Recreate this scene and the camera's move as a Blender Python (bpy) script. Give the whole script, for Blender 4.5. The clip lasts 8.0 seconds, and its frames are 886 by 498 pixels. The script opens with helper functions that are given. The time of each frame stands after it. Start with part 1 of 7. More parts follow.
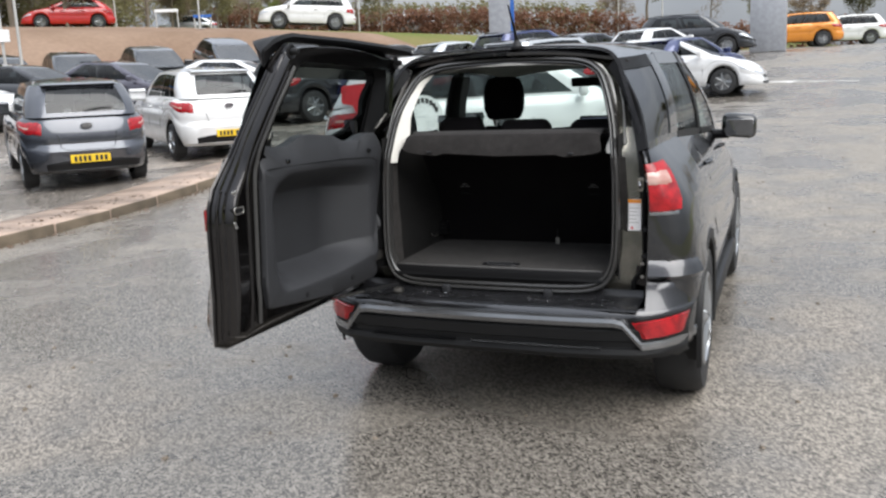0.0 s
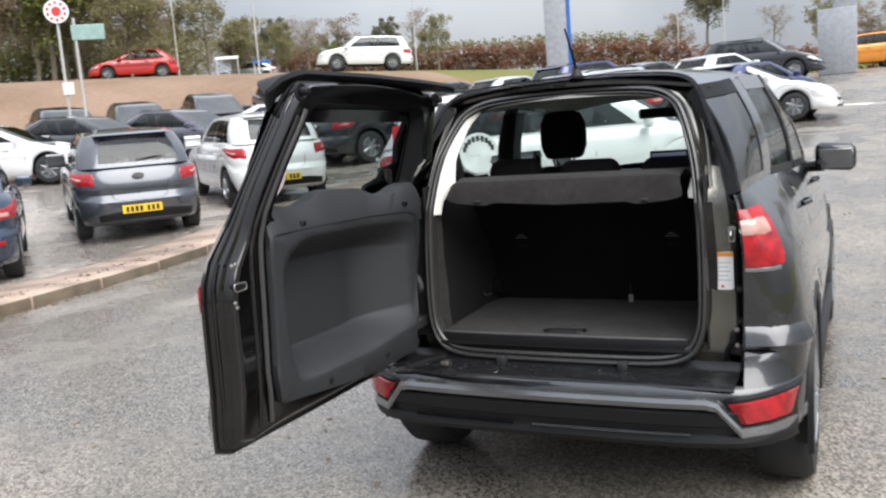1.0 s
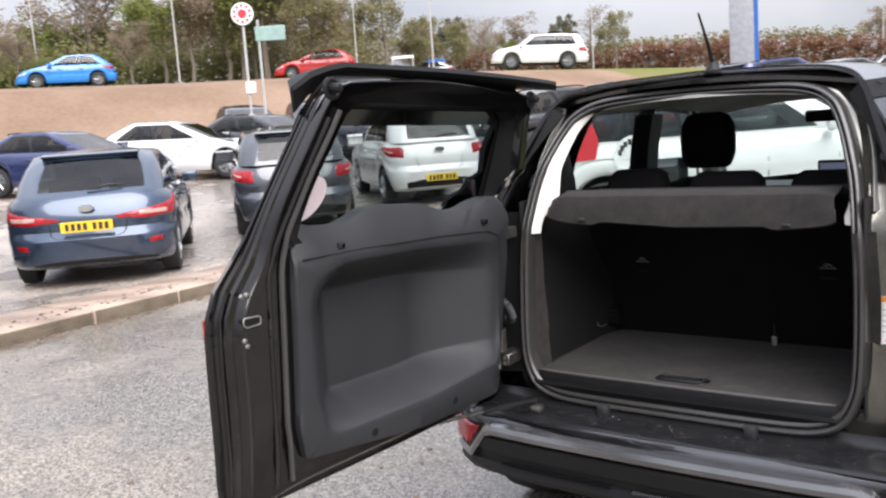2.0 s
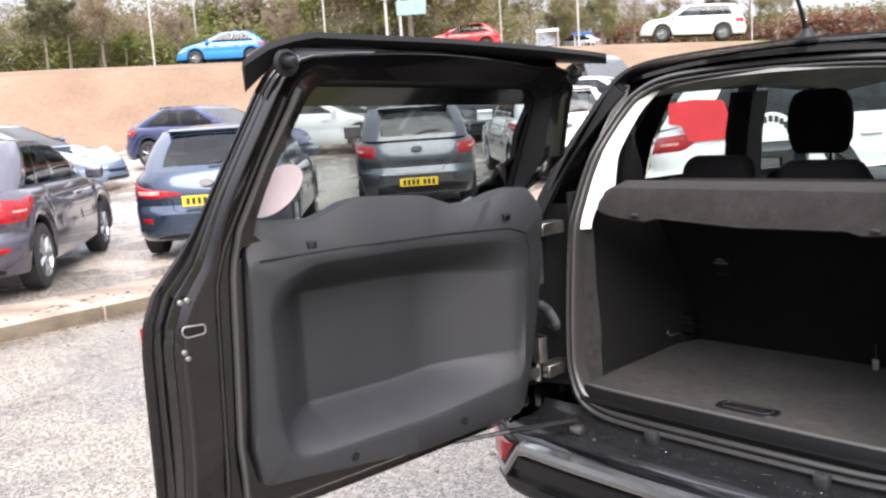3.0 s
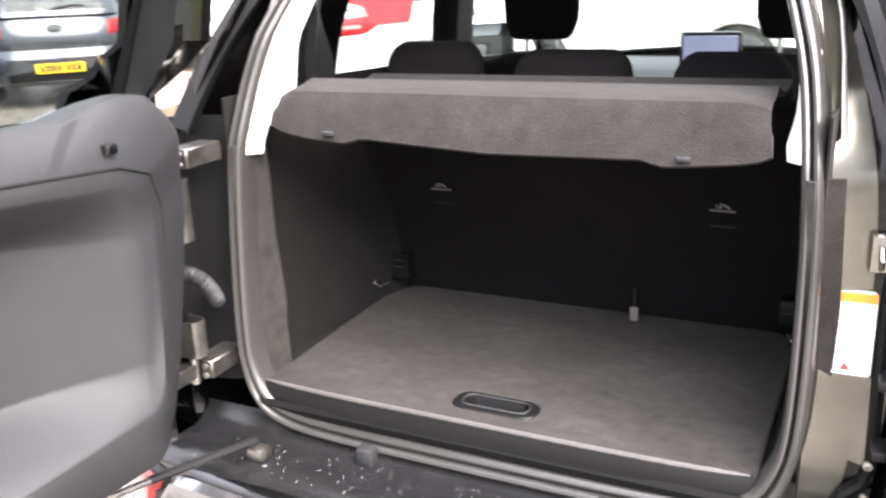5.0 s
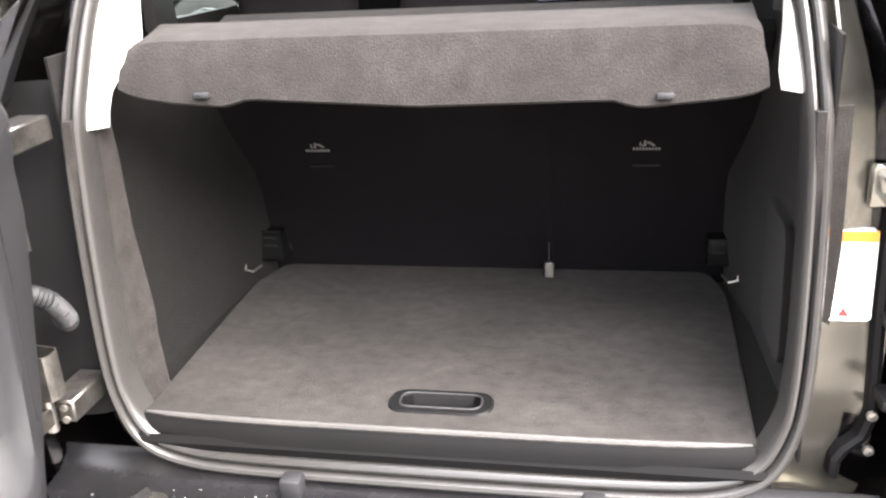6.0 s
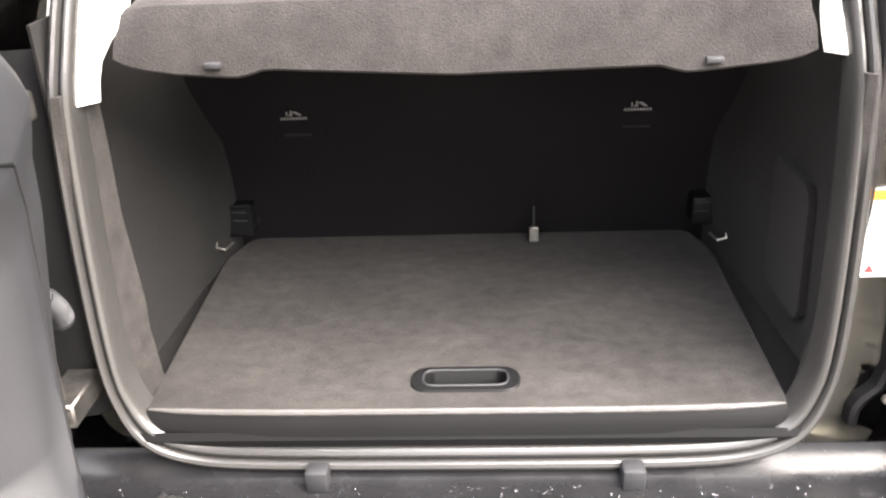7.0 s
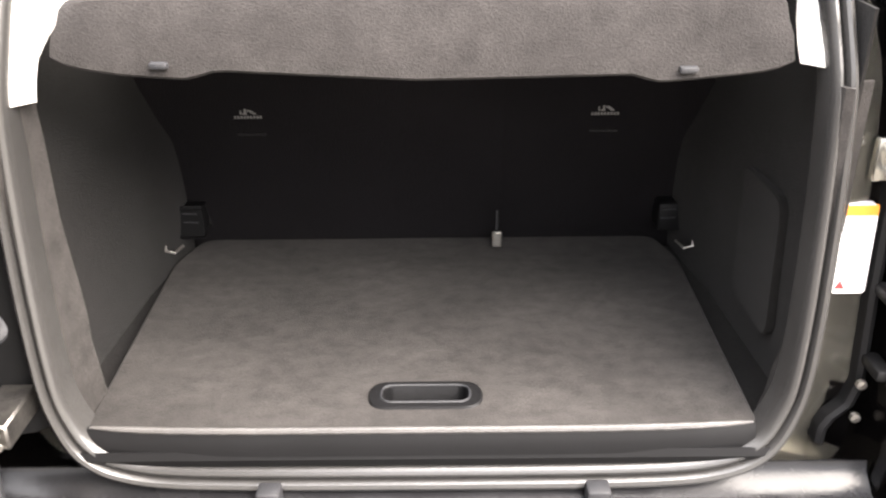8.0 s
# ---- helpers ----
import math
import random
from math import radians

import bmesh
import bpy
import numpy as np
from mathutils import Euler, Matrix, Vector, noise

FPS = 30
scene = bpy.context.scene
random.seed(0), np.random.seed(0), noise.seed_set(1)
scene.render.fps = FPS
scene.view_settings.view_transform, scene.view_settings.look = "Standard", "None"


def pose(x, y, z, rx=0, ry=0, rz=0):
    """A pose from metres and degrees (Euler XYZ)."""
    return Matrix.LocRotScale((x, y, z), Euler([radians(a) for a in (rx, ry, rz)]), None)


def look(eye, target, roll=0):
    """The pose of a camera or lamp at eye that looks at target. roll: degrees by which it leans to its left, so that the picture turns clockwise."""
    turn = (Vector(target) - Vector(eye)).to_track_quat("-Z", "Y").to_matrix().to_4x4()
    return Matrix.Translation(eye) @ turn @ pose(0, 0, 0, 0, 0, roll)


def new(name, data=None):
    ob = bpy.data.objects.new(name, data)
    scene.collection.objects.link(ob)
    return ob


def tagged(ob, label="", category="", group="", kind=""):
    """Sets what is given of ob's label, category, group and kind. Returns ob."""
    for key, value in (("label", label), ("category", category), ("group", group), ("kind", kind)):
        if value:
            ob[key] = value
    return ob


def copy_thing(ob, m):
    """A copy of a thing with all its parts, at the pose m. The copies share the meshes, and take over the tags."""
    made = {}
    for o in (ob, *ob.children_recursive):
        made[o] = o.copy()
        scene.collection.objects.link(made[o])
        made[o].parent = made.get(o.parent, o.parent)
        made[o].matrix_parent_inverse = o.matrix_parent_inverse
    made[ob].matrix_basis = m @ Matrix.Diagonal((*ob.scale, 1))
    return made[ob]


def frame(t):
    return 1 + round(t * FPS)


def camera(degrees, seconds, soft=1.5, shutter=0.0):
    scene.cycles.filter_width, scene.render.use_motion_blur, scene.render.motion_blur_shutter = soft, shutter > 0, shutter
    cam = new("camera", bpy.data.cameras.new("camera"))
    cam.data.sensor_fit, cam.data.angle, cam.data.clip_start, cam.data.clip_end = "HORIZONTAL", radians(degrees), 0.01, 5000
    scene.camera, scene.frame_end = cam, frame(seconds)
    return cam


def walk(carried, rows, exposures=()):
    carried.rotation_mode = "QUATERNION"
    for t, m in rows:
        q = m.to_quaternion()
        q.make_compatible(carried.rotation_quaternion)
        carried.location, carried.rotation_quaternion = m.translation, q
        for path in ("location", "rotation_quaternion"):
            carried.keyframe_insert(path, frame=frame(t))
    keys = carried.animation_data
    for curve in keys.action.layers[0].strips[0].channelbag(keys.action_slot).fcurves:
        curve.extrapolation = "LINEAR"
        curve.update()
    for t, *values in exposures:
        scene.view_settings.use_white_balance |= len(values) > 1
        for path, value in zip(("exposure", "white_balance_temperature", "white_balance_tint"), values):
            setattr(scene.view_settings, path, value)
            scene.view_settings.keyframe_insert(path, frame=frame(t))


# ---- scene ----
cam = camera(53.9, 8.0, 2.2, 0.35)
PATH = [
    (0, (1.177, -3.484, 1.442), (0.448, -1.661, 1.061), -2.4),
    (0.5, (1.037, -3.235, 1.447), (0.253, -1.424, 1.124), -3.3),
    (1, (1.011, -2.943, 1.449), (0.148, -1.162, 1.156), -4.5),
    (1.5, (1.037, -2.659, 1.448), (-0.014, -0.985, 1.141), -4.7),
    (2, (1.027, -2.387, 1.441), (-0.174, -0.81, 1.175), -4.0),
    (2.2, (1.038, -2.285, 1.446), (-0.209, -0.745, 1.174), -4.4),
    (3.3, (1.085, -1.781, 1.426), (-0.388, -0.463, 1.124), -3.5),
    (3.5, (1.011, -1.695, 1.421), (-0.437, -0.352, 1.106), -3.2),
    (4, (0.858, -1.469, 1.404), (-0.422, 0.004, 0.963), -3.5),
    (4.5, (0.747, -1.274, 1.398), (-0.406, 0.27, 0.862), -4.0),
    (5, (0.578, -1.213, 1.39), (-0.273, 0.498, 0.8), -2.1),
    (5.2, (0.489, -1.205, 1.39), (-0.21, 0.563, 0.772), -2.5),
    (6.3, (0.199, -0.989, 1.355), (-0.097, 0.828, 0.575), -3.7),
    (6.5, (0.142, -0.99, 1.368), (-0.072, 0.826, 0.559), -3.7),
    (7, (0.038, -0.987, 1.379), (-0.064, 0.822, 0.531), -2.5),
    (7.5, (0.015, -0.958, 1.387), (-0.036, 0.857, 0.55), -1.0),
    (8, (0.034, -0.922, 1.385), (0.025, 0.876, 0.511), -0.7),
]
EXPOSURES = [(0.0, 0.46, 6200, 9), (1.0, 0.70, 6200, 9), (2.0, 0.92, 6300, 14), (3.3, 1.62, 6400, 15), (4.5, 2.56, 6550, 16), (5.2, 2.86, 6600, 16), (6.5, 3.29, 6800, 14), (8.0, 3.06, 6900, 14)]
walk(cam, [(t, look(eye, target, roll)) for t, eye, target, roll in PATH], EXPOSURES)

# ---- world, sun, exposure ----
world = bpy.data.worlds.new("overcast_sky")
scene.world = world
world.use_nodes = True
wn, wl = world.node_tree.nodes, world.node_tree.links
sky = wn.new("ShaderNodeTexSky")
sky.sky_type, sky.sun_disc = "NISHITA", False
sky.sun_elevation, sky.sun_rotation = radians(50), radians(120)
sky.air_density, sky.dust_density, sky.ozone_density = 1.0, 4.0, 1.0
cl_map = wn.new("ShaderNodeTexCoord")
cl = wn.new("ShaderNodeTexNoise")
cl.inputs["Scale"].default_value, cl.inputs["Detail"].default_value = 3.0, 6.0
cl_ramp = wn.new("ShaderNodeValToRGB")
cl_ramp.color_ramp.elements[0].position, cl_ramp.color_ramp.elements[0].color = 0.30, (5.6, 5.9, 6.5, 1)
cl_ramp.color_ramp.elements[1].position, cl_ramp.color_ramp.elements[1].color = 0.66, (9.2, 9.3, 9.5, 1)
cl_mix = wn.new("ShaderNodeMixRGB")
cl_mix.inputs[0].default_value = 0.82
wl.new(cl_map.outputs["Generated"], cl.inputs["Vector"])
wl.new(cl.outputs["Fac"], cl_ramp.inputs["Fac"])
wl.new(sky.outputs["Color"], cl_mix.inputs[1])
wl.new(cl_ramp.outputs["Color"], cl_mix.inputs[2])
cl_sep, cl_grad, cl_mul = wn.new("ShaderNodeSeparateXYZ"), wn.new("ShaderNodeMapRange"), wn.new("ShaderNodeMixRGB")
cl_grad.inputs["To Min"].default_value, cl_grad.inputs["To Max"].default_value = 0.30, 1.72
cl_mul.blend_type, cl_mul.inputs[0].default_value = "MULTIPLY", 1.0
wl.new(cl_map.outputs["Generated"], cl_sep.inputs["Vector"])
wl.new(cl_sep.outputs["Z"], cl_grad.inputs["Value"])
wl.new(cl_mix.outputs["Color"], cl_mul.inputs[1])
wl.new(cl_grad.outputs["Result"], cl_mul.inputs[2])
wl.new(cl_mul.outputs["Color"], wn["Background"].inputs["Color"])
wn["Background"].inputs["Strength"].default_value = 0.118

sun = new("sun", bpy.data.lights.new("sun", "SUN"))
sun.data.energy, sun.data.angle, sun.data.color = 3.1, radians(62), (1.0, 0.96, 0.9)
sun.matrix_world = look((0, 0, 30), (-22.0, 12.7, -0.3))


# ---- materials ----
def material(name, colour, rough=0.5, metal=0.0, second=None, scale=6.0, bump=0.0, bump_scale=60.0, coat=0.0,
             rough_to=None, spread=(0.35, 0.65), space="Object", vary=0.0, spec=0.5):
    """A surface with grain at two scales: a broad mottling between two colours and a fine relief."""
    m = bpy.data.materials.new(name)
    m.use_nodes = True
    n, l = m.node_tree.nodes, m.node_tree.links
    b = n["Principled BSDF"]
    b.inputs["Roughness"].default_value, b.inputs["Metallic"].default_value = rough, metal
    b.inputs["Coat Weight"].default_value, b.inputs["Coat Roughness"].default_value = coat, 0.04
    b.inputs["Specular IOR Level"].default_value = spec
    co = n.new("ShaderNodeTexCoord")
    a = n.new("ShaderNodeTexNoise")
    a.inputs["Scale"].default_value, a.inputs["Detail"].default_value = scale, 6.0
    f = n.new("ShaderNodeTexNoise")
    f.inputs["Scale"].default_value, f.inputs["Detail"].default_value = bump_scale, 3.0
    for t in (a, f):
        l.new(co.outputs[space], t.inputs["Vector"])
    ramp = n.new("ShaderNodeValToRGB")
    second = second or tuple(c * 0.82 for c in colour)
    ramp.color_ramp.elements[0].position, ramp.color_ramp.elements[1].position = spread
    ramp.color_ramp.elements[0].color, ramp.color_ramp.elements[1].color = (*second, 1), (*colour, 1)
    l.new(a.outputs["Fac"], ramp.inputs["Fac"])
    grain = n.new("ShaderNodeMixRGB")
    grain.blend_type = "MULTIPLY"
    grain.inputs[0].default_value = 0.35 if bump else 0.12
    l.new(ramp.outputs["Color"], grain.inputs[1])
    l.new(f.outputs["Fac"], grain.inputs[2])
    bright = n.new("ShaderNodeMixRGB")
    bright.blend_type = "MULTIPLY"
    bright.inputs[0].default_value = 1.0
    k = 1 / (1 - grain.inputs[0].default_value * 0.5)
    bright.inputs[2].default_value = (k, k, k, 1)
    l.new(grain.outputs["Color"], bright.inputs[1])
    out = bright.outputs["Color"]
    if vary:
        info, hsv, mr = n.new("ShaderNodeObjectInfo"), n.new("ShaderNodeHueSaturation"), n.new("ShaderNodeMapRange")
        mr.inputs["To Min"].default_value, mr.inputs["To Max"].default_value = 1 - vary, 1 + vary
        l.new(info.outputs["Random"], mr.inputs["Value"])
        l.new(mr.outputs["Result"], hsv.inputs["Value"])
        l.new(out, hsv.inputs["Color"])
        out = hsv.outputs["Color"]
    l.new(out, b.inputs["Base Color"])
    if rough_to is not None:
        mr = n.new("ShaderNodeMapRange")
        mr.inputs["From Min"].default_value, mr.inputs["From Max"].default_value = spread
        mr.inputs["To Min"].default_value, mr.inputs["To Max"].default_value = rough_to, rough
        l.new(a.outputs["Fac"], mr.inputs["Value"])
        l.new(mr.outputs["Result"], b.inputs["Roughness"])
    if bump:
        bp = n.new("ShaderNodeBump")
        bp.inputs["Strength"].default_value, bp.inputs["Distance"].default_value = bump, 0.01
        l.new(f.outputs["Fac"], bp.inputs["Height"])
        l.new(bp.outputs["Normal"], b.inputs["Normal"])
    return m


def glass_material(name, tint, gloss=0.04, least=0.045):
    """Thin car glass: tinted see-through with a clear reflection."""
    m = bpy.data.materials.new(name)
    m.use_nodes = True
    n, l = m.node_tree.nodes, m.node_tree.links
    n.remove(n["Principled BSDF"])
    tr, gl, mx, fr, rp = n.new("ShaderNodeBsdfTransparent"), n.new("ShaderNodeBsdfGlossy"), n.new("ShaderNodeMixShader"), n.new("ShaderNodeLayerWeight"), n.new("ShaderNodeValToRGB")
    tr.inputs["Color"].default_value = (*tint, 1)
    gl.inputs["Roughness"].default_value = gloss
    e = rp.color_ramp.elements
    e[0].position, e[0].color, e[1].position, e[1].color = 0.3, (least, least, least, 1), 1.0, (0.75, 0.75, 0.75, 1)
    for at, v in ((0.55, least + 0.015), (0.75, least + 0.095), (0.9, least + 0.31)):
        q = e.new(at)
        q.color = (v, v, v, 1)
    l.new(fr.outputs["Facing"], rp.inputs["Fac"])
    l.new(rp.outputs["Color"], mx.inputs[0])
    l.new(tr.outputs[0], mx.inputs[1])
    l.new(gl.outputs[0], mx.inputs[2])
    l.new(mx.outputs[0], n["Material Output"].inputs["Surface"])
    return m


def paint(name, colour, metal=0.0, wet=True):
    return material(name, colour, 0.26, metal, scale=3.0, bump_scale=900.0, coat=1.0, second=tuple(c * 0.9 for c in colour))


GREY_PAINT = paint("magnetic_grey_paint", (0.050, 0.050, 0.053), 0.96)
# dark and pale copies of one grey paint: shade and light in the colour
SHADED_FRAME_PAINT = material("shaded_frame_paint", (0.027, 0.0245, 0.0245), 0.17, 0.9, bump_scale=500, coat=0.7)
LIT_FRAME_PAINT = material("lit_frame_paint", (0.34, 0.327, 0.286), 0.20, 0.82, second=(0.24, 0.232, 0.203), scale=9, bump_scale=300, coat=0.15)
BLACK_TRIM = material("black_plastic", (0.0065, 0.0065, 0.007), 0.45, bump=0.15, bump_scale=700, spec=0.28)
BLACK_GLOSS = material("gloss_black_plastic", (0.005, 0.005, 0.0055), 0.12, coat=0.5)
GREY_TRIM = material("grained_grey_plastic", (0.0225, 0.023, 0.0255), 0.5, bump=0.25, bump_scale=900, spec=0.4)
SEAL_RUBBER = material("seal_rubber", (0.036, 0.035, 0.034), 0.24, spec=0.7, bump=0.1, bump_scale=400)
TYRE_RUBBER = material("tyre_rubber", (0.018, 0.018, 0.019), 0.75, bump=0.4, bump_scale=200)
def nap(name, colour, stretch=(1.0, 1.0, 1.0), patch=0.16, pile=0.3):
    """Needle-felt carpet: a brushed patchiness, a mid mottling and single fibres."""
    m = bpy.data.materials.new(name)
    m.use_nodes = True
    n, l = m.node_tree.nodes, m.node_tree.links
    b = n["Principled BSDF"]
    b.inputs["Roughness"].default_value, b.inputs["Specular IOR Level"].default_value = 0.95, 0.06
    b.inputs["Sheen Weight"].default_value, b.inputs["Sheen Roughness"].default_value = 0.05, 0.5
    co, mp = n.new("ShaderNodeTexCoord"), n.new("ShaderNodeMapping")
    mp.inputs["Scale"].default_value = stretch
    l.new(co.outputs["Object"], mp.inputs["Vector"])
    last = None
    for scale, detail, amount, straight in ((5.0, 5, patch, False), (34.0, 5, patch * 0.9, False), (420.0, 3, pile, True)):
        t, r = n.new("ShaderNodeTexNoise"), n.new("ShaderNodeMapRange")
        t.inputs["Scale"].default_value, t.inputs["Detail"].default_value = scale, detail
        l.new((co.outputs["Object"] if straight else mp.outputs["Vector"]), t.inputs["Vector"])
        r.inputs["From Min"].default_value, r.inputs["From Max"].default_value = 0.3, 0.7
        r.inputs["To Min"].default_value, r.inputs["To Max"].default_value = 1 - amount, 1 + amount
        l.new(t.outputs["Fac"], r.inputs["Value"])
        mul = n.new("ShaderNodeMixRGB")
        mul.blend_type, mul.inputs[0].default_value = "MULTIPLY", 1.0
        if last is None:
            mul.inputs[1].default_value = (*colour, 1)
        else:
            l.new(last, mul.inputs[1])
        l.new(r.outputs["Result"], mul.inputs[2])
        last = mul.outputs["Color"]
        if straight:
            bp = n.new("ShaderNodeBump")
            bp.inputs["Strength"].default_value, bp.inputs["Distance"].default_value = 0.45, 0.004
            l.new(t.outputs["Fac"], bp.inputs["Height"])
            l.new(bp.outputs["Normal"], b.inputs["Normal"])
    l.new(last, b.inputs["Base Color"])
    return m


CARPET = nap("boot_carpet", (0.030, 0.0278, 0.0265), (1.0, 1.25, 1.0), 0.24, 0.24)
# darker copy of the carpet: the boot walls' shade is in its colour
SHADED_CARPET = nap("shaded_side_carpet", (0.0085, 0.008, 0.0078), (1, 1, 1.6), 0.12)
FABRIC = material("seat_fabric", (0.0095, 0.0085, 0.0096), 0.9, bump=0.6, bump_scale=500, spec=0.12)
PRINT_GREY = material("grey_print", (0.16, 0.155, 0.15), 0.6)
EDGE_HIGHLIGHT = material("edge_highlight_vinyl", (0.075, 0.072, 0.07), 0.35, bump=0.2, bump_scale=300)
WET_PLASTIC = material("wet_black_plastic", (0.011, 0.011, 0.012), 0.30, bump=0.05, bump_scale=220, spec=0.3, rough_to=0.16, scale=14)
HINGE_STEEL = material("hinge_steel", (0.20, 0.19, 0.175), 0.34, 0.85, second=(0.10, 0.095, 0.09), scale=30, bump=0.15, bump_scale=200)
MIRROR = material("mirror_silver", (0.22, 0.22, 0.225), 0.05, 1.0)
SHELF_FELT = nap("shelf_felt", (0.025, 0.0232, 0.0225), (1.0, 1.0, 1.0), 0.16, 0.24)
NOSING = material("satin_black_plastic", (0.0075, 0.0075, 0.008), 0.5, bump=0.1, bump_scale=700, spec=0.14)
CREAM = material("pale_pillar_trim", (0.72, 0.70, 0.65), 0.6, second=(0.66, 0.64, 0.59), bump=0.1, bump_scale=600)
LINER = material("headlining", (0.50, 0.49, 0.47), 0.95, bump=0.4, bump_scale=500, spec=0.1)
CHROME = material("bright_metal", (0.62, 0.62, 0.63), 0.22, 1.0, bump_scale=300)
ZINC = material("zinc_plated_steel", (0.45, 0.43, 0.40), 0.4, 1.0, bump=0.2, bump_scale=200)
SILVER = material("silver_painted_plastic", (0.27, 0.275, 0.285), 0.24, 0.9, bump_scale=500, coat=0.5)
ALLOY = material("alloy_wheel", (0.40, 0.41, 0.42), 0.28, 0.85, bump_scale=300)
RED_LENS = material("red_lamp_lens", (0.36, 0.006, 0.010), 0.16, coat=0.2, second=(0.17, 0.003, 0.006), scale=26, bump=0.1, bump_scale=120)
CLEAR_LENS = material("clear_lamp_lens", (0.46, 0.30, 0.26), 0.15, coat=0.6, second=(0.36, 0.19, 0.16), scale=20)
HEAD_LENS = material("headlamp_lens", (0.55, 0.57, 0.6), 0.1, 0.4, coat=1.0, scale=15)
PLATE_YELLOW = material("yellow_plate", (0.78, 0.52, 0.02), 0.4)
PLATE_INK = material("plate_ink", (0.02, 0.02, 0.02), 0.5)
WHITE_LABEL = material("white_sticker", (0.82, 0.80, 0.80), 0.4)
ORANGE_LABEL = material("orange_sticker", (0.85, 0.30, 0.03), 0.4)
RED_INK = material("red_print", (0.65, 0.04, 0.04), 0.5)
DISC_PINK = material("paper_disc", (0.72, 0.60, 0.62), 0.6)
SCREEN = material("dash_screen", (0.16, 0.18, 0.24), 0.12, coat=1.0)
SCREEN.node_tree.nodes["Principled BSDF"].inputs["Emission Color"].default_value = (0.5, 0.56, 0.8, 1)
SCREEN.node_tree.nodes["Principled BSDF"].inputs["Emission Strength"].default_value = 0.09
GLASS = glass_material("clear_car_glass", (0.84, 0.90, 0.88))
DARK_GLASS = glass_material("tinted_car_glass", (0.34, 0.37, 0.37), 0.02, 0.06)
REAR_GLASS = glass_material("parked_rear_glass", (0.22, 0.24, 0.24), 0.04, 0.05)
SHINY_GLASS = glass_material("sky_lit_car_glass", (0.16, 0.18, 0.18), 0.04, 0.19)
TAIL_GLASS = glass_material("tinted_tailgate_glass", (0.66, 0.70, 0.69))
PRIVACY_GLASS = glass_material("privacy_glass", (0.25, 0.26, 0.27), 0.03, 0.24)
WATER = glass_material("rain_water", (0.95, 0.96, 0.97), 0.02, 0.06)
CABIN = material("dark_cabin", (0.03, 0.03, 0.032), 0.85, bump=0.3, bump_scale=200, spec=0.2)
KERB_FACE = material("shaded_mossy_kerb_face", (0.135, 0.105, 0.072), 0.8, second=(0.07, 0.055, 0.036), scale=3.5, bump=0.8, bump_scale=60, rough_to=0.5, vary=0.2)
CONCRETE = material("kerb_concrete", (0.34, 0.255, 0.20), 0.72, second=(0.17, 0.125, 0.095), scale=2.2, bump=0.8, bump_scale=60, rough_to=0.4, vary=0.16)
SOIL = material("bare_bank_soil", (0.225, 0.158, 0.115), 0.95, second=(0.17, 0.115, 0.08), scale=0.35, bump=0.9, bump_scale=6, spec=0.1)
SOIL_DARK = material("wet_kerb_soil", (0.12, 0.075, 0.045), 0.8, second=(0.06, 0.04, 0.026), scale=9, bump=0.5, bump_scale=40, space="Object")
GRASS = material("verge_grass", (0.10, 0.125, 0.03), 0.95, second=(0.15, 0.13, 0.055), scale=0.3, bump=0.8, bump_scale=8, spec=0.1)
BARK = material("bark", (0.17, 0.14, 0.11), 0.9, bump=0.7, bump_scale=20)
POLE_GREY = material("galvanised_pole", (0.50, 0.49, 0.47), 0.45, 0.3, scale=2)
SIGN_GREY = material("totem_grey", (0.36, 0.37, 0.40), 0.35, 0.15)
SIGN_BLUE = material("totem_blue", (0.03, 0.12, 0.42), 0.35)
SIGN_RED = material("sign_red", (0.55, 0.03, 0.04), 0.45)
SIGN_WHITE = material("sign_white", (0.78, 0.78, 0.78), 0.45)
SIGN_GREEN = material("board_green", (0.25, 0.36, 0.33), 0.5)
ROAD_PAINT = material("worn_road_paint", (0.62, 0.61, 0.58), 0.5, second=(0.34, 0.33, 0.31), scale=3, bump=0.4, bump_scale=60)


